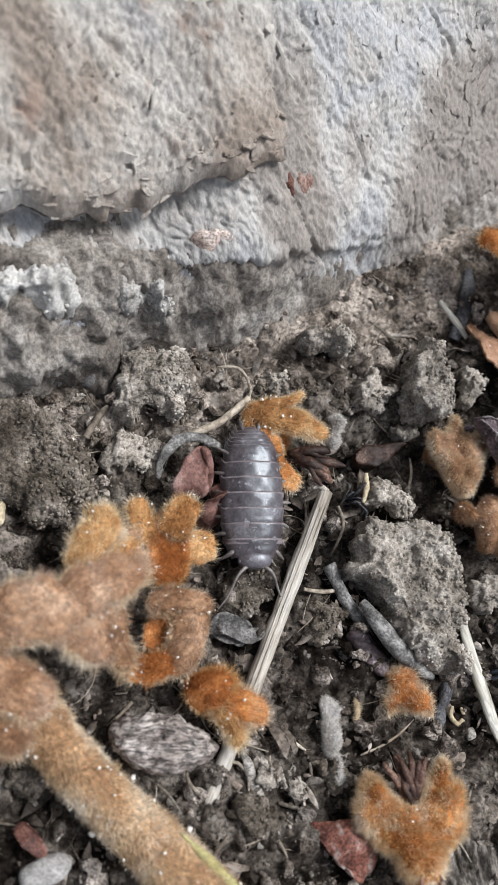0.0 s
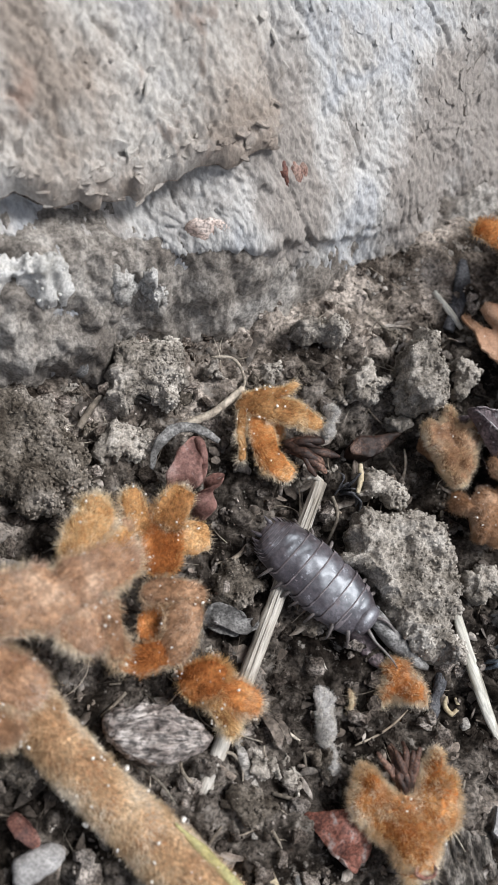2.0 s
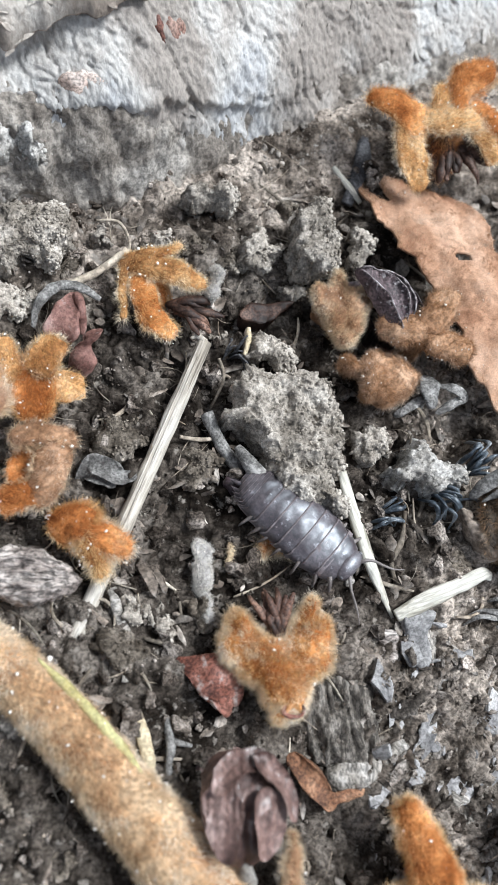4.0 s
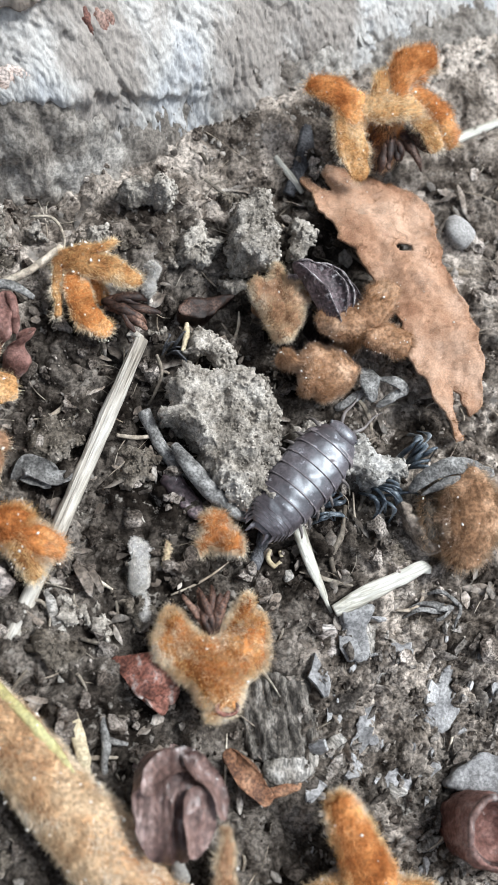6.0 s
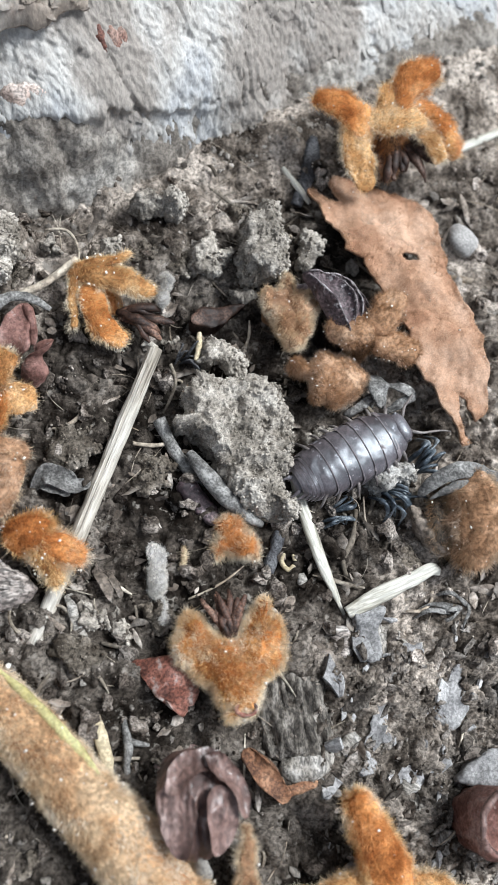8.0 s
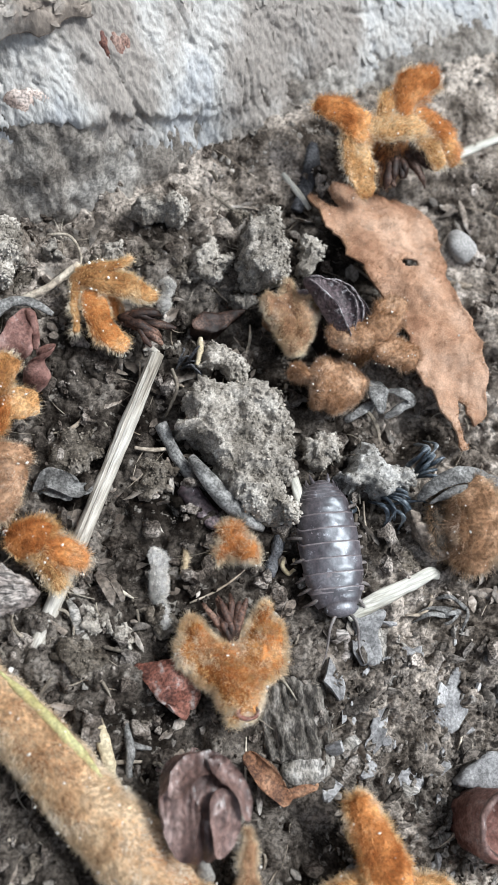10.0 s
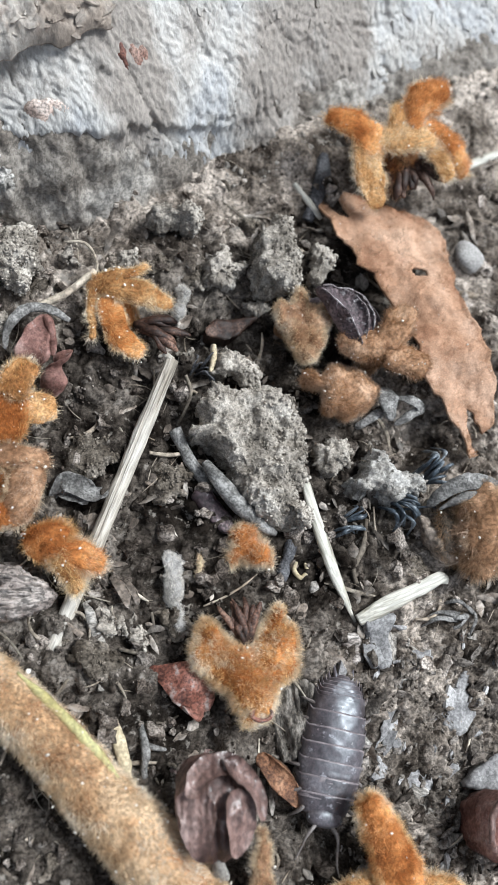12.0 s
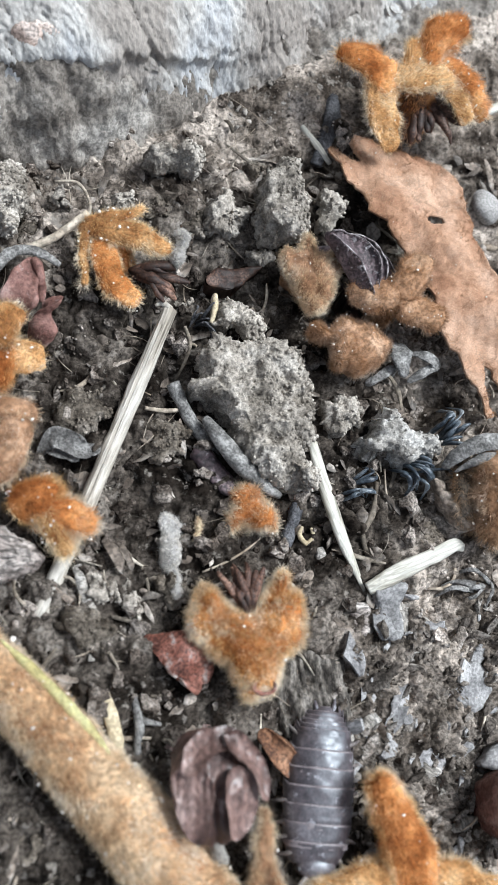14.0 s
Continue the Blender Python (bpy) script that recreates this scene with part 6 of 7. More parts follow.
straps("thin_leaf", (32.2, -17.0), [([(29.9, -14.5, 2.4), (31.4, -16.4, 3.6), (33.3, -18.6, 2.8)], [0.5, 1.0, 0.5], 0.1, 0.45), ([(32.6, -18.0, 2.8), (34.4, -17.6, 3.0), (36.2, -17.4, 2.2)], [0.4, 0.5, 0.2], 0.1, 0.4)], M_RUSTLEAF, "torn rusty curled scrap of leaf", 215, "dry leaf")
rod("husk_strip", [(17.6, -11.2, 2.6), (18.1, -13.0, 3.2), (18.7, -15.0, 3.0), (19.0, -16.6, 2.2)], [0.3, 0.55, 0.5, 0.2], M_TAN, "split tan strip of husk on soil", "husk", 185, 10, 0.2, 0.4)
rod("twig", [(20.0, -11.8, 2.2), (20.3, -13.6, 2.8), (20.2, -15.6, 2.6), (20.5, -17.8, 1.8)], [0.25, 0.36, 0.34, 0.25], M_TWIG, "thin grey forked twig on soil", "twig", 186, 9, 0.25)
rod("twig", [(20.2, -13.2, 2.6), (21.0, -13.6, 3.0), (22.0, -13.8, 2.6)], [0.22, 0.24, 0.12], M_TWIG, "short grey twig on soil", "twig", 187, 8, 0.25)
scale("tan_flake", [(-1.4, 2.2), (0.6, 2.0), (0.9, -1.8), (-1.0, -2.2)], (-6.2, 18.4), 3.6, M_TAN, "pale tan flat seed scale", 216, 0.5, 0.7, "seed scale", 0.2)
scale("bark_piece", [(-1.6, 0.6), (1.2, 1.5), (1.8, 0.2), (-0.6, -1.5), (-1.7, -1.0)], (-0.2, -10.4), 3.2, M_PEBBLE, "pale grey piece of bark", 217, 0.7, 0.7, "bark piece", 0.3)
straps("dry_petals", (18.4, -1.0), [([(17.4, 0.3, 2.6), (18.3, -0.9, 3.2), (18.9, -2.3, 2.4)], [0.3, 0.55, 0.3], 0.15, 0.4), ([(18.5, 0.1, 2.4), (19.2, -0.9, 2.9), (19.7, -1.9, 2.0)], [0.25, 0.4, 0.2], 0.15, 0.4)], M_FLAKE, "pale crumpled dry petals", 218, "petal")
scale("dark_flake", [(-2.4, 1.4), (-0.8, 2.0), (1.4, -0.6), (1.6, -2.0), (0.2, -1.9), (-1.6, 0.1)], (26.6, 6.6), 3.2, M_SEED, "dark brown flat seed skin", 219, 0.4, 0.6, "seed skin", 0.4)
for k, (line, at, top) in enumerate((([(-1.9, 1.8), (1.5, 2.0), (1.9, -0.1), (0.0, -2.0), (-1.9, -0.9)], (49.0, -11.6), 1.6), ([(-2.3, -0.8), (0.7, 1.4), (4.3, 0.6), (3.5, -1.6), (-0.7, -1.5)], (51.1, -16.9), 2.4),
                                     ([(-1.2, 0.5), (0.5, 1.0), (1.2, -0.3), (-0.2, -1.0)], (45.1, -9.0), 1.6), ([(-1.4, 0.4), (0.4, 1.2), (1.5, -0.2), (0.0, -1.2)], (44.5, -17.5), 1.6))):
    ob, z = scale("grey_flake", line, at, top, M_SLATE, "thin grey flake of bark lying on the soil", 220 + k, 0.35, 0.35, "bark flake", 0.25)
    tagged(ob, group="grey flakes")
scale("wood_chip", [(-2.3, -0.3), (-0.2, 1.6), (2.3, 1.5), (2.1, -0.5), (-0.4, -1.6)], (35.1, -15.8), 3.0, M_WOOD, "blue-grey fibrous chip of rotten wood", 226, 0.7, 0.8, "wood chip", 0.3, ridge=0.25)
scale("wood_chip", [(-1.0, 1.3), (0.8, 1.4), (1.1, -0.6), (0.1, -1.7), (-0.9, -0.9)], (38.9, -5.9), 2.8, M_POD, "dull brown bud against the straw", 227, 0.8, 1.0, "bud", 0.2)
scale("wood_chip", [(-2.0, 2.6), (0.4, 1.8), (1.4, -1.0), (1.0, -3.0), (-0.6, -2.2), (-1.6, 0.6)], (43.6, -7.0), 2.3, M_WOOD, "grey splintered chip of wood", 228, 0.5, 0.7, "wood chip", 0.3, ridge=0.25)

scale("bark_chip", [(-1.3, 1.9), (1.6, 2.2), (0.9, 0.2), (1.1, -2.2), (-0.3, -2.6), (-0.9, -0.8)], (41.3, -5.2), 3.2, M_SLATE, "blue-grey angular chip of bark under a straw", 229, 0.4, 0.4, "bark chip", 0.4, ridge=0.2)
scale("bark_piece", [(-2.6, 3.0), (0.4, 3.9), (2.6, 3.0), (3.3, 0.2), (2.9, -2.8), (0.2, -3.9), (-2.4, -3.0), (-3.1, 0.1)], (34.4, -11.9), 2.5, M_MOUND, "low striated grey piece of rotted bark in soil", 230, 1.0, 1.8, "bark piece", 0.5, ridge=0, cell=0.12, terms=((0.7, 0.2), (2.6, 0.1)),
      bend=lambda x, y: 0.5 * (1 - 2.4 * np.abs(vnoise(xyz(x * 1.5 + 0.25 * y, y * 0.28), 1.0, 231))) + 0.2 * (1 - 2 * np.abs(vnoise(xyz(x * 3.4 + 0.5 * y, y * 0.7), 1.0, 232))))
straps("husk_flap", (50.2, 7.9), [([(46.4, 7.0, 4.6), (48.2, 8.3, 6.8), (50.6, 8.7, 7.1), (53.6, 8.2, 6.4)], [0.4, 0.7, 0.6, 0.5], 0.25, 0.35), ([(47.2, 6.4, 5.0), (49.0, 7.3, 6.9), (51.4, 7.5, 7.0)], [0.25, 0.4, 0.3], 0.25, 0.2), ([(48.0, 8.8, 5.0), (49.8, 9.3, 6.2), (52.0, 9.4, 6.0)], [0.3, 0.45, 0.3], 0.2, 0.2), ([(50.0, 8.2, 6.4), (50.2, 8.0, 4.0), (50.4, 7.8, 0.8)], [0.5, 0.5, 0.4], 0.4, 0.0)], M_TWIG, "grey shrivelled flaps along a hairy husk", 243, "husk")
scale("leaf_fold", [(-1.8, 2.0), (-0.6, 2.2), (0.8, 0.4), (1.9, -1.6), (1.0, -2.2), (-0.4, -0.8)], (47.2, 3.6), 4.6, M_FLAKE, "folded brown scrap of leaf against a husk", 244, 0.4, 0.5, "dry leaf", 0.6, ridge=0.3)


def big_husk():
    """A split bud: a dome with thin scales that lap over it."""
    at, top = (25.4, -17.9), 8.8
    z0 = land1(*at)

    def dome(x, y, rx=3.5, ry=4.3):
        return top - z0 - 3.0 + 3.0 * np.sqrt(np.clip(1 - (x / rx) ** 2 - (y / ry) ** 2, 0, 1))

    def streaks(x, y, s):
        return 0.09 * (1 - 2 * np.abs(vnoise(xyz(x * 2.3, y * 0.45), 1.0, s))) + 0.05 * vnoise(xyz(x, y), 2.6, s + 1)

    P, Q, D = sheet([(-3.3, 0.6), (-2.6, 2.9), (-0.4, 4.0), (1.8, 3.2), (3.0, 0.6), (2.5, -2.4), (0.6, -4.0), (-1.6, -3.6), (-2.9, -1.8)], 0.14, 0.2, 231)
    x, y = P.T
    zt = dome(x, y) + streaks(x, y, 232) - 0.5 * np.exp(-((x + 0.1 - 0.25 * np.sin(y)) / 0.28) ** 2) * np.clip((1.2 - y) / 1.5, 0, 1)
    V = np.concatenate([xyz(x, y, zt), xyz(x, y, np.minimum(zt - 0.3, 0.0 * x - 0.3))])
    ob = thing("bud_husk", V, np.concatenate([Q, Q[:, ::-1] + len(P)]), M_HUSK, (at[0], at[1], z0), "brown glossy split bud husk with dusty lapped scales", "husk")
    for k, (line, lift, tip, mat) in enumerate((
            ([(-2.8, 1.0), (-2.2, 3.0), (-0.4, 4.0), (1.4, 3.6), (0.6, 2.4), (-0.8, 2.0), (-1.8, 0.8)], 0.35, 0.5, M_HUSK),
            ([(0.2, 3.4), (1.8, 3.5), (3.4, 1.4), (3.7, -0.6), (3.0, -0.9), (2.2, 0.9), (1.0, 2.0)], 0.5, 0.8, M_HUSK),
            ([(-3.3, 0.4), (-2.4, 1.6), (-1.0, 1.0), (-0.5, -0.6), (-0.9, -3.2), (-1.8, -3.6), (-2.9, -1.8)], 0.25, 0.4, M_HUSK),
            ([(0.4, 0.9), (1.6, 1.4), (2.7, 0.0), (2.4, -2.2), (1.2, -3.6), (0.5, -2.6)], 0.3, 0.45, M_HUSK))):
        P, Q, D = sheet(line, 0.14, 0.18, 234 + k)
        x, y = P.T
        zt = dome(x, y, 4.0, 4.9) + 1.7 * lift - 0.15 + streaks(x, y, 240 + k) * 1.6 + 0.3 * vnoise(xyz(x, y), 0.6, 250 + k) + tip * np.exp(-D / 0.35) * 0.9
        e = np.clip(D / 0.2, 0, 1)
        V = np.concatenate([xyz(x, y, zt), xyz(x, y, zt - 0.05 - 0.2 * e)])
        part("husk_scale", V, np.concatenate([Q, Q[:, ::-1] + len(P)]), mat, ob)


big_husk()
straps("bark_piece", (25.8, -22.2), [([(25.7, -20.2, 5.6), (25.6, -21.4, 6.2), (25.9, -23.0, 5.2), (26.0, -24.2, 2.6)], [0.4, 0.6, 0.8, 0.6], 0.6, 0.0)], M_PALE, "crumbly whitish scrap in a split husk", 238, "bark piece")
ob, z = scale("bud_husk", [(-1.9, 1.4), (-0.6, 2.6), (1.6, 2.7), (3.2, 1.5), (3.2, -3.1), (-0.6, -2.6), (-1.9, -1.2)], (50.1, -21.0), 7.0, M_PETAL, "dusky red cupped bud husk", 241, 1.2, 0.6, "husk", 0.3,
              bend=lambda x, y: -2.6 * np.clip(1 - np.hypot((x - 0.7) / 2.2, y / 2.4) ** 2, 0, 1) ** 0.7)
V, F = tube([(0.7 + 2.45 * math.cos(a), 0.1 + 2.5 * math.sin(a), top_z(ob, 0.7 + 2.3 * math.cos(a), 2.3 * math.sin(a)) + 0.1) for a in np.linspace(0.3, 5.6, 14)], [0.12] + [0.3] * 12 + [0.12], 9, 4, 242, 0.3)
part("husk_rim", V, F, M_HUSK, ob, "rolled pale-dusted rim")

# ---- fibrous dead flower scraps ----
def strands(name, at, z, mat, label, s, count, length, heading, fan, r=0.22, rise=0.6, spread=0.9):
    g = np.random.default_rng(s)
    z0 = land1(*at)
    ob = tagged(new(name), label, "dead flower")
    ob.matrix_basis = pose(at[0] * MM, at[1] * MM, z0 * MM)
    for k in range(count):
        a = radians(heading + fan * (k / max(count - 1, 1) - 0.5) + g.uniform(-20, 20))
        b = a + g.uniform(-0.7, 0.7)
        ln = length * g.uniform(0.7, 1.15)
        x, y = g.uniform(-spread, spread, 2)
        V, F = tube([(x, y, 0.1), (x + 0.35 * ln * math.cos(a), y + 0.35 * ln * math.sin(a), z - z0), (x + 0.7 * ln * math.cos(a), y + 0.7 * ln * math.sin(a), z - z0 + rise * g.uniform(-1, 1)),
                     (x + 0.7 * ln * math.cos(a) + 0.3 * ln * math.cos(b), y + 0.7 * ln * math.sin(a) + 0.3 * ln * math.sin(b), 0.1)], [r * 0.45, r * 0.6, r * 0.5, r * 0.2], 7, 5, s + k, 0.45, 0.5)
        part("strand", V, F, mat, ob)


strands("dead_stamens", (43.6, 7.8), 3.9, M_BLUEBLACK, "blue-black curled fibrous flower remains", 251, 11, 4.0, -38, 60, 0.42)
strands("dead_stamens", (38.2, 5.2), 3.0, M_BLUEBLACK, "blue-black curled fibrous flower remains", 252, 7, 2.8, 20, 50, 0.38)
straps("dead_flower", (43.4, 17.0), [([(43.0, 18.8, 4.0), (43.2, 17.2, 4.9), (43.8, 15.5, 4.1)], [0.5, 1.0, 0.3], 0.2, 0.3), ([(44.2, 17.8, 4.2), (45.6, 17.3, 4.8), (46.8, 16.7, 4.3), (45.6, 16.0, 3.9), (44.2, 15.2, 3.4)], [0.3, 0.5, 0.55, 0.4, 0.3], 0.2, 0.2),
       ([(42.6, 18.4, 3.8), (41.4, 17.8, 4.0), (40.4, 16.4, 3.0)], [0.3, 0.5, 0.3], 0.2, 0.3), ([(43.0, 16.6, 3.6), (41.6, 15.6, 3.8), (40.4, 14.9, 2.8)], [0.3, 0.45, 0.3], 0.2, 0.2), ([(43.2, 17.2, 4.4), (43.2, 16.8, 2.6), (43.4, 16.4, 0.6)], [0.6, 0.5, 0.4], 0.4, 0.0)],
       M_TWIG, "dark grey shrivelled dead flower with folded petals", 253, "dead flower")
strands("dead_flower", (46.5, 9.4), 4.8, M_BLUEBLACK, "dark shrivelled rim of a husk", 254, 7, 4.2, 35, 90, 0.6)
strands("dead_flower", (25.0, 20.2), 3.0, M_DARKTWIG, "blackened fibrous scrap beside the straw", 255, 7, 2.6, 10, 140, 0.3)
strands("dead_flower", (51.0, -3.0), 2.6, M_TWIG, "dark grey fibrous scrap on the soil", 256, 7, 4.2, 190, 70, 0.4)
strands("dead_flower", (41.6, 11.6), 3.4, M_FIBRE, "grey fibrous scrap between clods", 257, 8, 2.4, 60, 240, 0.18)


# ---- loose litter ----
def litter():
    g = np.random.default_rng(7)
    n = 4200
    x, y = g.uniform(-17, 66, n), g.uniform(-33, 56, n)
    keep = (y < 36 + 0.5 * x + 4) & ~((x > 32) & (y < -2) & (g.random(n) < 0.85)) & ~((x > 46) & (y > 22) & (g.random(n) < 0.8)) & ~((x > 16) & (y > 23 + 0.5 * x) & (g.random(n) < 0.8))
    x, y = x[keep], y[keep]
    r = 0.16 + 0.75 * g.random(len(x)) ** 4
    big = r > 0.24
    z = land(x, y) + 0.2 * r
    V, F = grains(xyz(x, y, z)[big], r[big], 301, 2)
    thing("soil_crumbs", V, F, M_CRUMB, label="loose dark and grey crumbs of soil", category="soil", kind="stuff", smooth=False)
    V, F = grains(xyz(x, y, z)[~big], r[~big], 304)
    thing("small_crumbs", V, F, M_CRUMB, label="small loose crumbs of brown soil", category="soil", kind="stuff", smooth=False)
    n = 7000
    x, y = g.uniform(-17, 66, n), g.uniform(-33, 56, n)
    keep = ~((x > 33) & (y < -2) & (g.random(n) < 0.6))
    x, y = x[keep], y[keep]
    n = len(x)
    r = 0.04 + 0.17 * g.random(n) ** 2.5
    V, F = grains(xyz(x, y, land(x, y) + 0.3 * r), r, 302)
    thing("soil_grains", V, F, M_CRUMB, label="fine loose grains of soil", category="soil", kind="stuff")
    # crumbs banked against the trunk's foot
    n = 2400
    a, d = g.uniform(-25, 80, n), 3.0 - 8.0 * g.random(n)
    x, y = a * 0.894 - d * 0.447, 31.5 + a * 0.447 + d * 0.894
    r = (0.07 + 0.4 * g.random(n) ** 5) * np.where(d > 1.5, 0.5, 1)
    z = np.maximum(trunk_base(x, y) + 0.1, land(x, y, False))
    V, F = grains(xyz(x, y, z), r, 303)
    thing("banked_crumbs", V, F, M_CRUST, label="crumbs of dry soil banked against the trunk", category="soil", kind="stuff", smooth=False)
    pieces = []
    for k in range(650):
        x, y = g.uniform(-14, 62), g.uniform(-31, 42)
        if y > 33 + 0.5 * x or (x > 34 and y < -3 and g.random() < 0.75):
            continue
        ln, a, c = 1.2 + 5 * g.random() ** 2, g.uniform(0, 6.28), g.normal() * 0.5
        p = []
        for w in (0, 0.33, 0.67, 1):
            px, py = x + ln * w * math.cos(a + c * w), y + ln * w * math.sin(a + c * w)
            p.append((px, py, land1(px, py) + 0.55 + 0.35 * g.random()))
        r = 0.03 + 0.2 * g.random() ** 4
        V, F = tube(p, [r * 0.7, r, r, r * 0.4], 6, 4, k, 0.3, g.uniform(0.4, 1))
        if r > 0.085 and 0 < x < 54 and -26 < y < 32:
            thing("rootlet", V - (x, y, 0), F, M_FIBRE, (x, y, 0), "short dry tan rootlet lying on soil", "rootlet", "rootlets")
        else:
            pieces.append((V, F))
    V, F = joined(pieces)
    thing("plant_fibres", V, F, M_FIBRE, label="loose dry rootlets and plant fibres on the soil", category="plant litter", kind="stuff")
    pieces = []
    for k in range(900):
        x, y = g.uniform(-14, 62), g.uniform(-31, 42)
        if y > 33 + 0.5 * x or (x > 34 and y < -3 and g.random() < 0.75):
            continue
        ln, w, a = 0.4 + 2.0 * g.random() ** 3, 0.25 + 0.6 * g.random() ** 2, g.uniform(0, 180)
        V, F, n = pillow([(-ln, 0), (-0.3 * ln, w), (0.6 * ln, 0.7 * w), (ln, -0.1), (0.2 * ln, -w), (-0.6 * ln, -0.6 * w)], 0, 0.10, 0.10, 0.25, 0.25, 0.15, 400 + k, sharp=True)
        V[:, 2] += 0.25 * vnoise(V, 0.8, k) + 0.1 * ln * V[:, 0] * g.normal() * 0.5
        m = np.array(Euler((g.normal() * 0.5, g.normal() * 0.4, radians(a))).to_matrix())
        if ln > 1.15 and 0 < x < 54 and -26 < y < 32:
            thing("litter_flake", V @ m.T, F, M_FLAKE, (x, y, land1(x, y) + 0.5), "small dry brown flake of bark on soil", "bark flake", "litter flakes")
            continue
        pieces.append((V @ m.T + (x, y, land1(x, y) + 0.5), F))
    V, F = joined(pieces)
    thing("litter_flakes", V, F, M_FLAKE, label="small dry flakes of bark and leaf on the soil", category="plant litter", kind="stuff")


litter()


M_DARKWOOD = material("rotted bark", [(0.05, 0.042, 0.035), (0.115, 0.099, 0.085), (0.22, 0.20, 0.18)], 300, fine=0.5, fine_scale=2200, bump=0.9, bump_mm=0.14, island=0.5, specular=0.1)


def sliver_field():
    """Flat slivers of rotted bark pressed into the paler soil, all leaning one way."""
    g = np.random.default_rng(71)
    for name, n, mat, s, big in (("bark_slivers", 420, M_DARKWOOD, 72, 0.8), ("grey_slivers", 90, M_SLATE, 73, 1.1)):
        x, y = g.uniform(36, 62, n), g.uniform(-29, -4, n)
        keep = g.random(n) < np.clip((x - 35) / 6 + 0.3, 0, 1)
        x, y = x[keep], y[keep]
        ln = big * (0.3 + 1.3 * g.random(len(x)) ** 2.2)
        N = unit(np.stack([0.25 * g.normal(size=len(x)), 0.25 * g.normal(size=len(x)), np.ones(len(x))], -1))
        V, F = slivers(xyz(x, y, land(x, y) + 0.12), N, ln, ln * g.uniform(0.25, 0.6, len(x)), 0.14, s, (0.6, 0.8, 0.0), 0.2, 0.45)
        thing(name, V, F, mat, label="flat slivers of rotted bark pressed into soil", category="plant litter", kind="stuff", smooth=False)
    for k in range(26):
        x, y = g.uniform(38, 60), g.uniform(-27, -6)
        ln, w = g.uniform(1.2, 2.6), g.uniform(0.5, 1.1)
        line = np.array([(-ln, 0.1 * w), (-0.5 * ln, 0.8 * w), (0.3 * ln, w), (0.9 * ln, 0.4 * w), (ln, -0.3 * w), (0.2 * ln, -w), (-0.7 * ln, -0.6 * w)]) * g.uniform(0.55, 1.3, (7, 1))
        V, F, _ = pillow(line, 0, 0.22, 0.35, 0.35, 0.16, 0.35, 740 + k, sharp=True)
        V[:, 2] += 0.3 * vnoise(V, 0.6, k) + 0.12 * V[:, 0] * g.normal() + 0.08 * (1 - 2 * np.abs(vnoise(xyz(V[:, 0] * 0.3, V[:, 1] * 2.4), 1.0, k)))
        thing("bark_sliver", V, F, (M_DARKWOOD, M_SLATE, M_WOOD)[k % 3], (x, y, land1(x, y) + 0.45), "flat fibrous sliver of rotted bark on soil", "bark sliver", "bark slivers", turn=g.normal(50, 28))


sliver_field()


# ---- woodlouse ----
LOUSE = tagged(new("woodlouse"), "grey-brown glossy woodlouse with pale-edged plates, walking over soil", "woodlouse")
HALF = ([-6.3, -6.1, -5.7, -5.1, -4.1, -3.0, -1.5, 0.0, 2.0, 3.6, 4.6, 5.2, 5.7, 6.2], [0.6, 0.95, 1.45, 1.9, 2.4, 2.68, 2.88, 2.97, 2.92, 2.68, 2.35, 2.05, 1.6, 1.0])


def plate(name, x0, x1, s, swept=0.45, lap=0.28, shrink=1.0, tip=False):
    """One back plate from x1 (front) to x0 (rear), which laps over the next one behind it."""
    nu, nv = 12, 37
    v = np.linspace(-1, 1, nv)
    ang = v * radians(88)
    V, k = [], 0
    for i in range(nu):
        u = i / (nu - 1)
        x = x1 + (x0 - lap - x1) * u
        w = np.interp(x if not tip else max(x, -6.3), *HALF) * shrink * 0.95
        hgt = 2.0 * (w / 3.08) ** 0.7
        puff = 1.0 + 0.014 * u - 0.012 * (1 - u) ** 3 - (0.01 if u == 1 else 0)
        y = w * np.sign(v) * np.abs(np.sin(ang)) ** 0.9 * (1 + 0.025 * u - 0.06 * (1 - u) ** 3)
        z = 0.75 + hgt * np.cos(ang) ** 0.8 * puff
        corner = np.clip((np.abs(v) - 0.72) / 0.28, 0, 1)
        xx = x - swept * corner ** 1.5 * (0.2 + 1.0 * u) + 0.12 * corner ** 2 * (1 - u)
        V.append(np.stack([xx, y, z], -1))
    inner = [r + np.array([0.02, 0, -0.06]) for r in (V[-1], V[-1] + np.array([0.45, 0, -0.02]))]
    V = np.concatenate(V + inner)
    rows = nu + 2
    i, j = np.meshgrid(np.arange(rows - 1), np.arange(nv - 1), indexing="ij")
    F = np.stack([i * nv + j, i * nv + j + 1, (i + 1) * nv + j + 1, (i + 1) * nv + j], -1).reshape(-1, 4)[:, ::-1]
    slots = ((i >= nu - 2) | (j < 1) | (j > nv - 3)).ravel().astype(int)
    n = normals(V, F)
    V = V + n * (0.05 * vnoise(V, 1.2, 60) + 0.03 * vnoise(V, 3.2, 61))[:, None]
    return part(name, V, F, [M_SHELL, M_RIM], LOUSE, slots=slots)


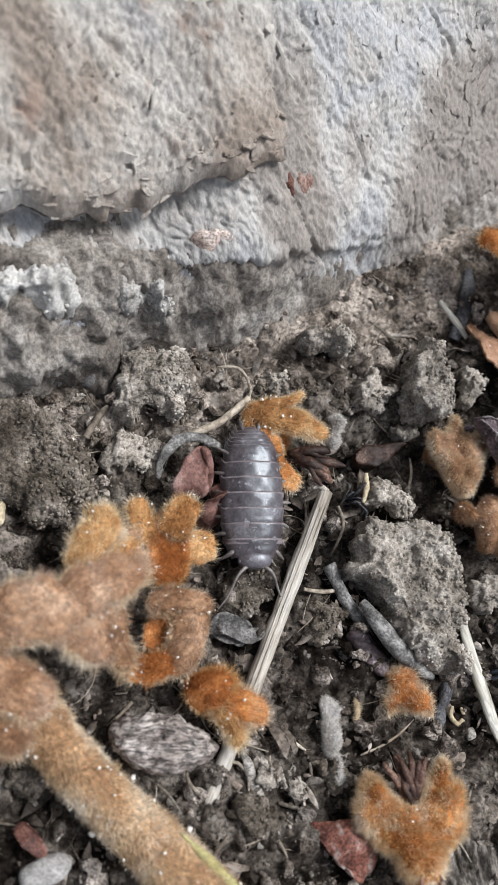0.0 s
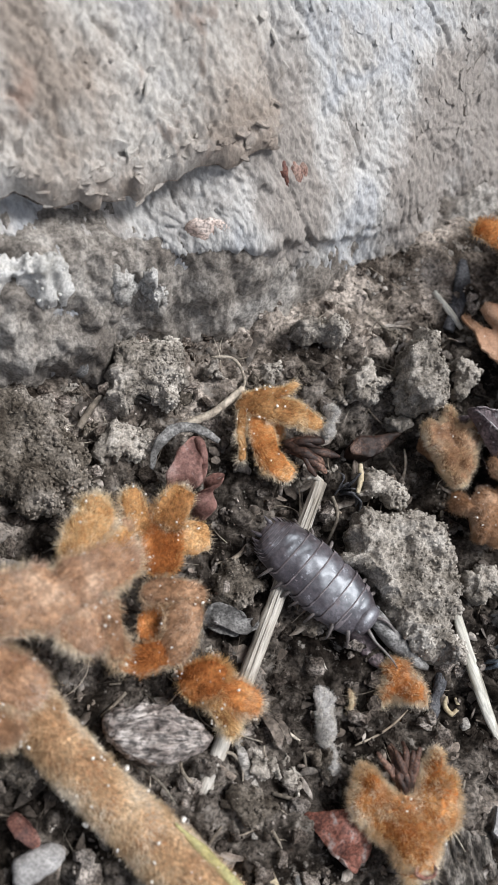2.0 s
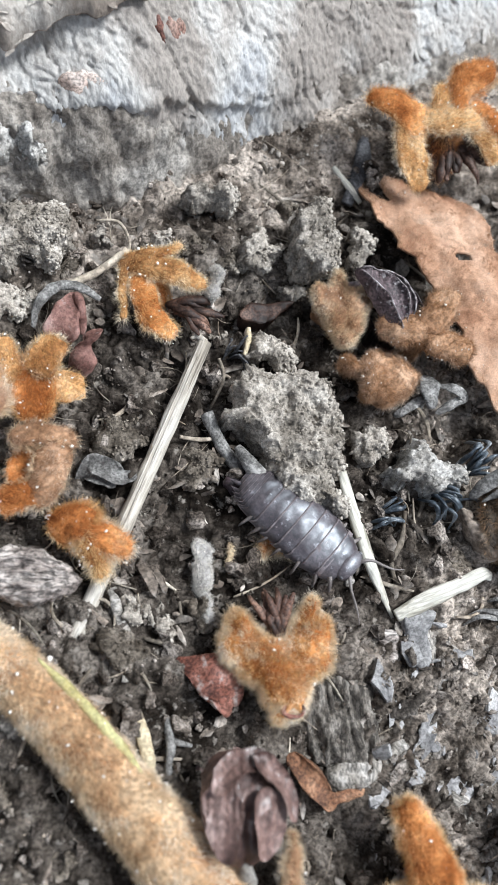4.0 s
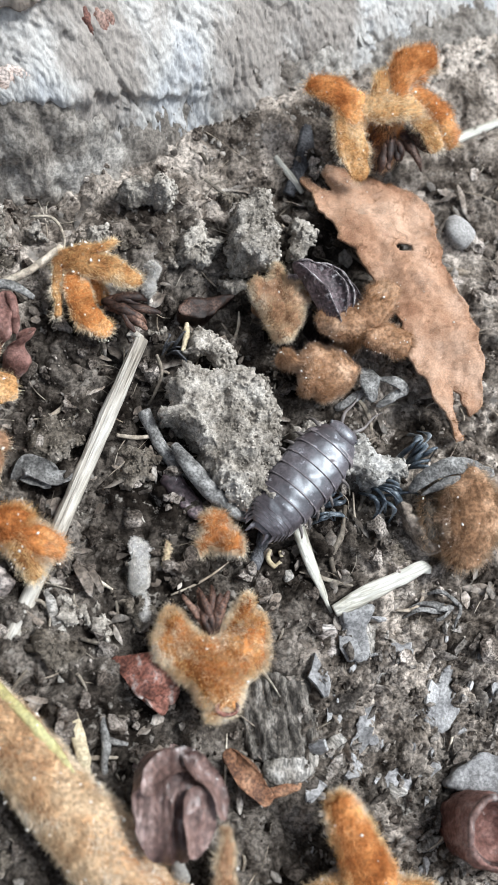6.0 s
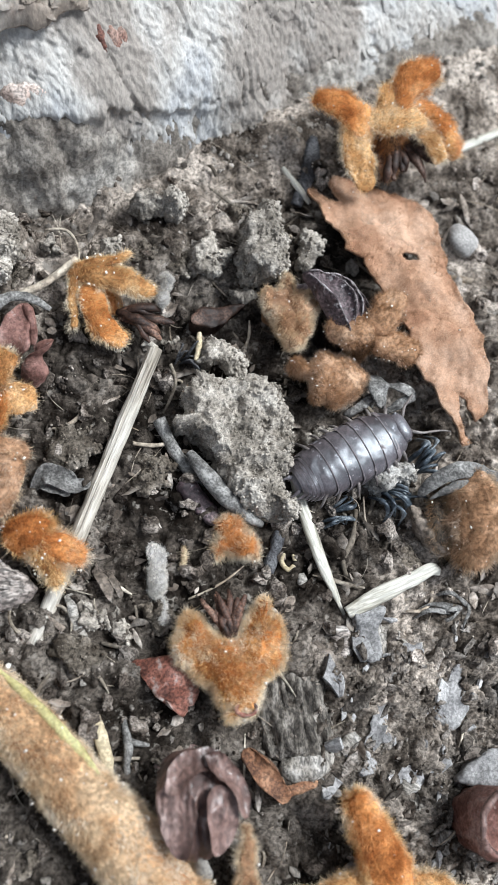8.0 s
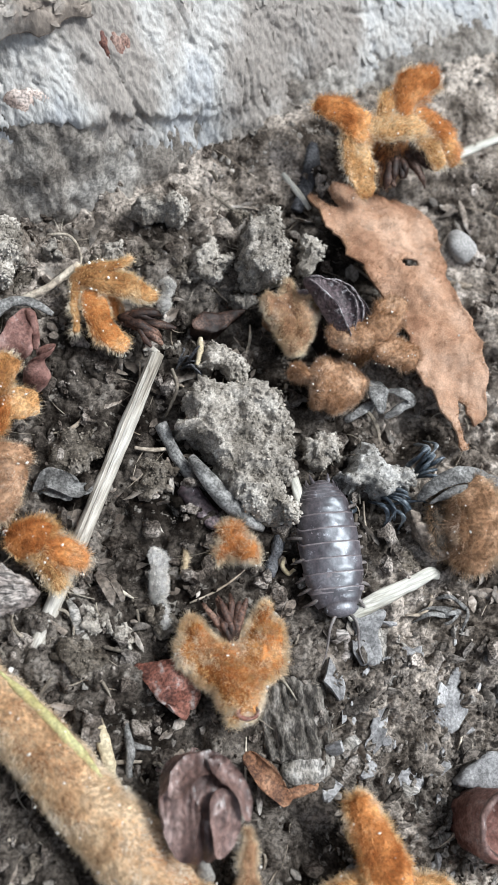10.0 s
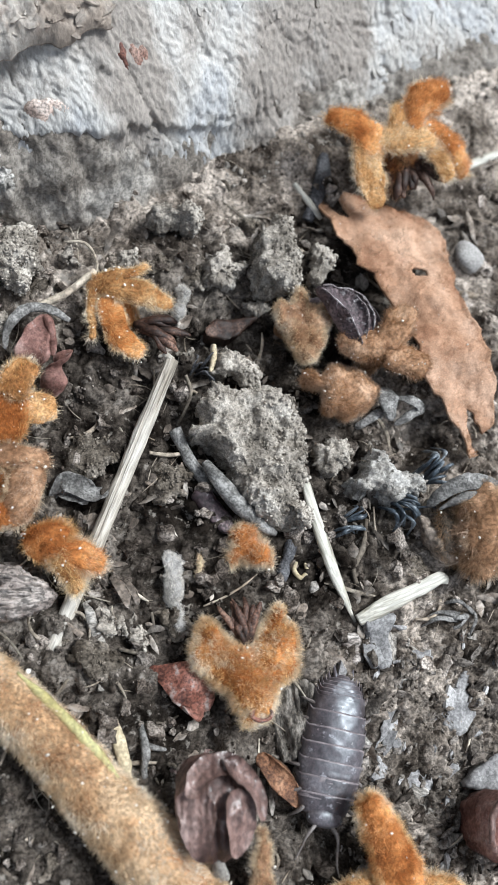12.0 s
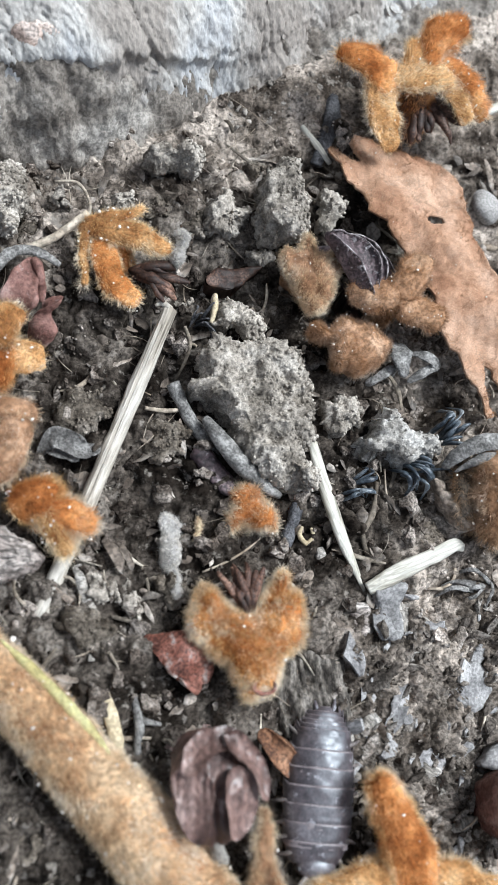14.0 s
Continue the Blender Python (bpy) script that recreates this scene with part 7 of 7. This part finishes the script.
def woodlouse():
    cuts = np.linspace(5.2, -4.1, 8)
    for k in range(7):
        plate("back_plate", cuts[k + 1], cuts[k], 60 + k, 0.22 + 0.05 * k)
    tail = np.linspace(-4.1, -5.75, 6)
    for k in range(5):
        plate("tail_plate", tail[k + 1], tail[k], 70 + k, 0.55, 0.12, 1.03)
    plate("tail_tip", -6.25, -5.75, 78, 0.1, 0.0, 0.8, True)
    # head
    B, F = BALLS[3]
    V = np.sign(B) * np.abs(B) ** 0.8 * (0.85, 1.5, 0.75)
    V = roughen(V, F, [(1.2, 0.05), (3.5, 0.025)], 80) + (5.35, 0, 1.6)
    head = part("head", V, F, M_SHELL, LOUSE)
    for side in (-1, 1):
        part("eye", BALLS[2][0] * (0.22, 0.14, 0.2) + (5.5, side * 1.4, 1.9), BALLS[2][1], M_DARKTWIG, head, "small black eye")
    # belly
    V, F = pillow([(5.4, 0.6), (4, 1.9), (0, 2.5), (-3.4, 2.1), (-5.6, 0.7), (-5.6, -0.7), (-3.4, -2.1), (0, -2.5), (4, -1.9), (5.4, -0.6)], 1.0, 0.45, 0.35, 1.5, 0.35, 0, 81)[:2]
    part("belly", V, F, M_LIMB, LOUSE, "pale grey underside")
    for side in (-1, 1):
        V, F = tube([(-5.6, side * 0.55, 1.2), (-6.2, side * 0.75, 1.1), (-6.95, side * 0.9, 0.9)], [0.24, 0.22, 0.05], 8)
        part("tail_spike", V, F, M_SHELL, LOUSE)
    feelers, legs = [], []
    for side in (-1, 1):
        V, F = tube([(0, 0, 0), (0.55, side * 0.45, 0.25), (1.25, side * 0.75, 0.1), (2.3, side * 0.85, -0.45), (3.3, side * 1.0, -0.9), (4.2, side * 1.35, -1.1)], [0.16, 0.18, 0.13, 0.12, 0.08, 0.04], 8, 5, 82, 0.12)
        ob = part("antenna", V, F, M_LIMB, LOUSE, "jointed grey antenna")
        feelers.append((ob, side))
    for k in range(7):
        x = cuts[k] * 0.5 + cuts[k + 1] * 0.5
        w = float(np.interp(x, *HALF))
        for side in (-1, 1):
            lean = (0.7 - 0.25 * k)
            V, F = tube([(0, 0, 0), (0.15 * lean, side * 0.75, 0.15), (0.6 * lean, side * (w - 1.2), -0.25), (1.0 * lean, side * (w - 0.75), -0.8), (1.15 * lean, side * (w - 0.55), -1.35)],
                        [0.2, 0.2, 0.17, 0.12, 0.05], 8, 4, 90 + k, 0.1)
            legs.append((part("leg", V, F, M_LIMB, LOUSE, "pale jointed leg"), x, side, k))
    return feelers, legs


FEELERS, LEGS = woodlouse()

# seconds, place in millimetres, height, heading in degrees
TRACK = [
    (0.0, 15.3, 19.3, 4.1, -87), (0.5, 15.3, 18.9, 4.1, -87), (0.8, 15.8, 17.7, 3.8, -85), (1.0, 16.3, 16.8, 3.5, -82), (1.3, 17.5, 15.7, 3.3, -72),
    (1.5, 18.5, 14.5, 3.1, -61), (1.8, 20.6, 12.6, 3.2, -47), (2.0, 21.8, 11.8, 3.2, -41), (2.5, 23.3, 10.9, 3.1, -41), (3.0, 25.5, 9.1, 3.1, -42),
    (3.5, 28.8, 6.3, 3.0, -39), (4.0, 30.7, 4.0, 3.0, -40), (4.2, 31.9, 3.3, 3.0, -34), (4.8, 34.6, 2.9, 3.1, -8), (5.3, 36.2, 4.4, 3.4, 22), (5.8, 36.6, 6.8, 3.7, 44),
    (6.3, 36.75, 9.1, 3.9, 58), (6.5, 36.9, 10.0, 4.0, 67), (6.8, 37.3, 12.0, 4.0, 76), (7.0, 37.9, 13.5, 4.0, 82), (7.2, 38.2, 14.8, 4.0, 87), (7.4, 38.5, 15.1, 4.0, 80),
    (7.5, 38.5, 14.7, 4.0, 70), (7.6, 38.9, 13.7, 4.0, 60), (7.7, 39.4, 13.0, 4.0, 51), (7.8, 39.8, 12.4, 4.0, 45), (7.9, 39.9, 11.0, 4.0, 34), (8.0, 40.0, 10.5, 4.0, 28), (8.1, 40.1, 10.2, 3.9, 21),
    (8.2, 40.4, 9.4, 3.8, 15), (8.7, 41.3, 8.1, 3.6, -14), (9.2, 40.8, 6.0, 3.3, -44), (9.8, 38.6, 3.4, 2.8, -76), (10.3, 37.5, 0.9, 2.3, -91), (10.5, 37.5, -0.7, 2.2, -91), (11.0, 37.1, -5.4, 2.1, -101),
    (11.3, 36.3, -7.9, 2.1, -108), (11.5, 35.8, -10.1, 2.1, -116), (11.8, 36.1, -13.0, 2.1, -107), (12.0, 36.2, -14.3, 2.1, -103), (12.3, 35.5, -16.0, 2.1, -103),
    (12.5, 35.3, -16.4, 2.1, -103), (12.8, 34.4, -17.2, 2.1, -106), (13.0, 34.2, -17.5, 2.1, -106), (13.5, 35.1, -17.8, 2.1, -102), (14.0, 34.3, -19.0, 2.1, -97)]


def motions():
    walk(LOUSE, [(t, pose(x * MM, y * MM, z * MM, 0, max(0.0, 7 - 5 * t), a)) for t, x, y, z, a in TRACK])
    times = np.round(np.arange(0, 14.01, 0.1), 2)
    T = np.array(TRACK)
    px, py = np.interp(times, T[:, 0], T[:, 1]), np.interp(times, T[:, 0], T[:, 2])
    turn = np.interp(times, T[:, 0], T[:, 4])
    gone = np.concatenate([[0], np.cumsum(np.hypot(np.diff(px), np.diff(py)) + np.abs(np.diff(turn)) * 0.03)])
    for ob, x, side, k in LEGS:
        ph = gone * 1.5 + k * 1.1 + (np.pi if side > 0 else 0)
        walk(ob, [(float(t), pose(x * MM, side * 1.1 * MM, 1.35 * MM, side * 8 * max(math.sin(p + 1.57), 0), 0, side * 16 * math.sin(p))) for t, p in zip(times, ph)])
    for ob, side in FEELERS:
        rows = []
        for t in times:
            rows.append((float(t), pose(5.85 * MM, side * 0.5 * MM, 1.75 * MM, 0, 8 * math.sin(2.3 * t + side), side * 4 + 16 * math.sin(1.7 * t + 1.3 * side))))
        walk(ob, rows)


motions()
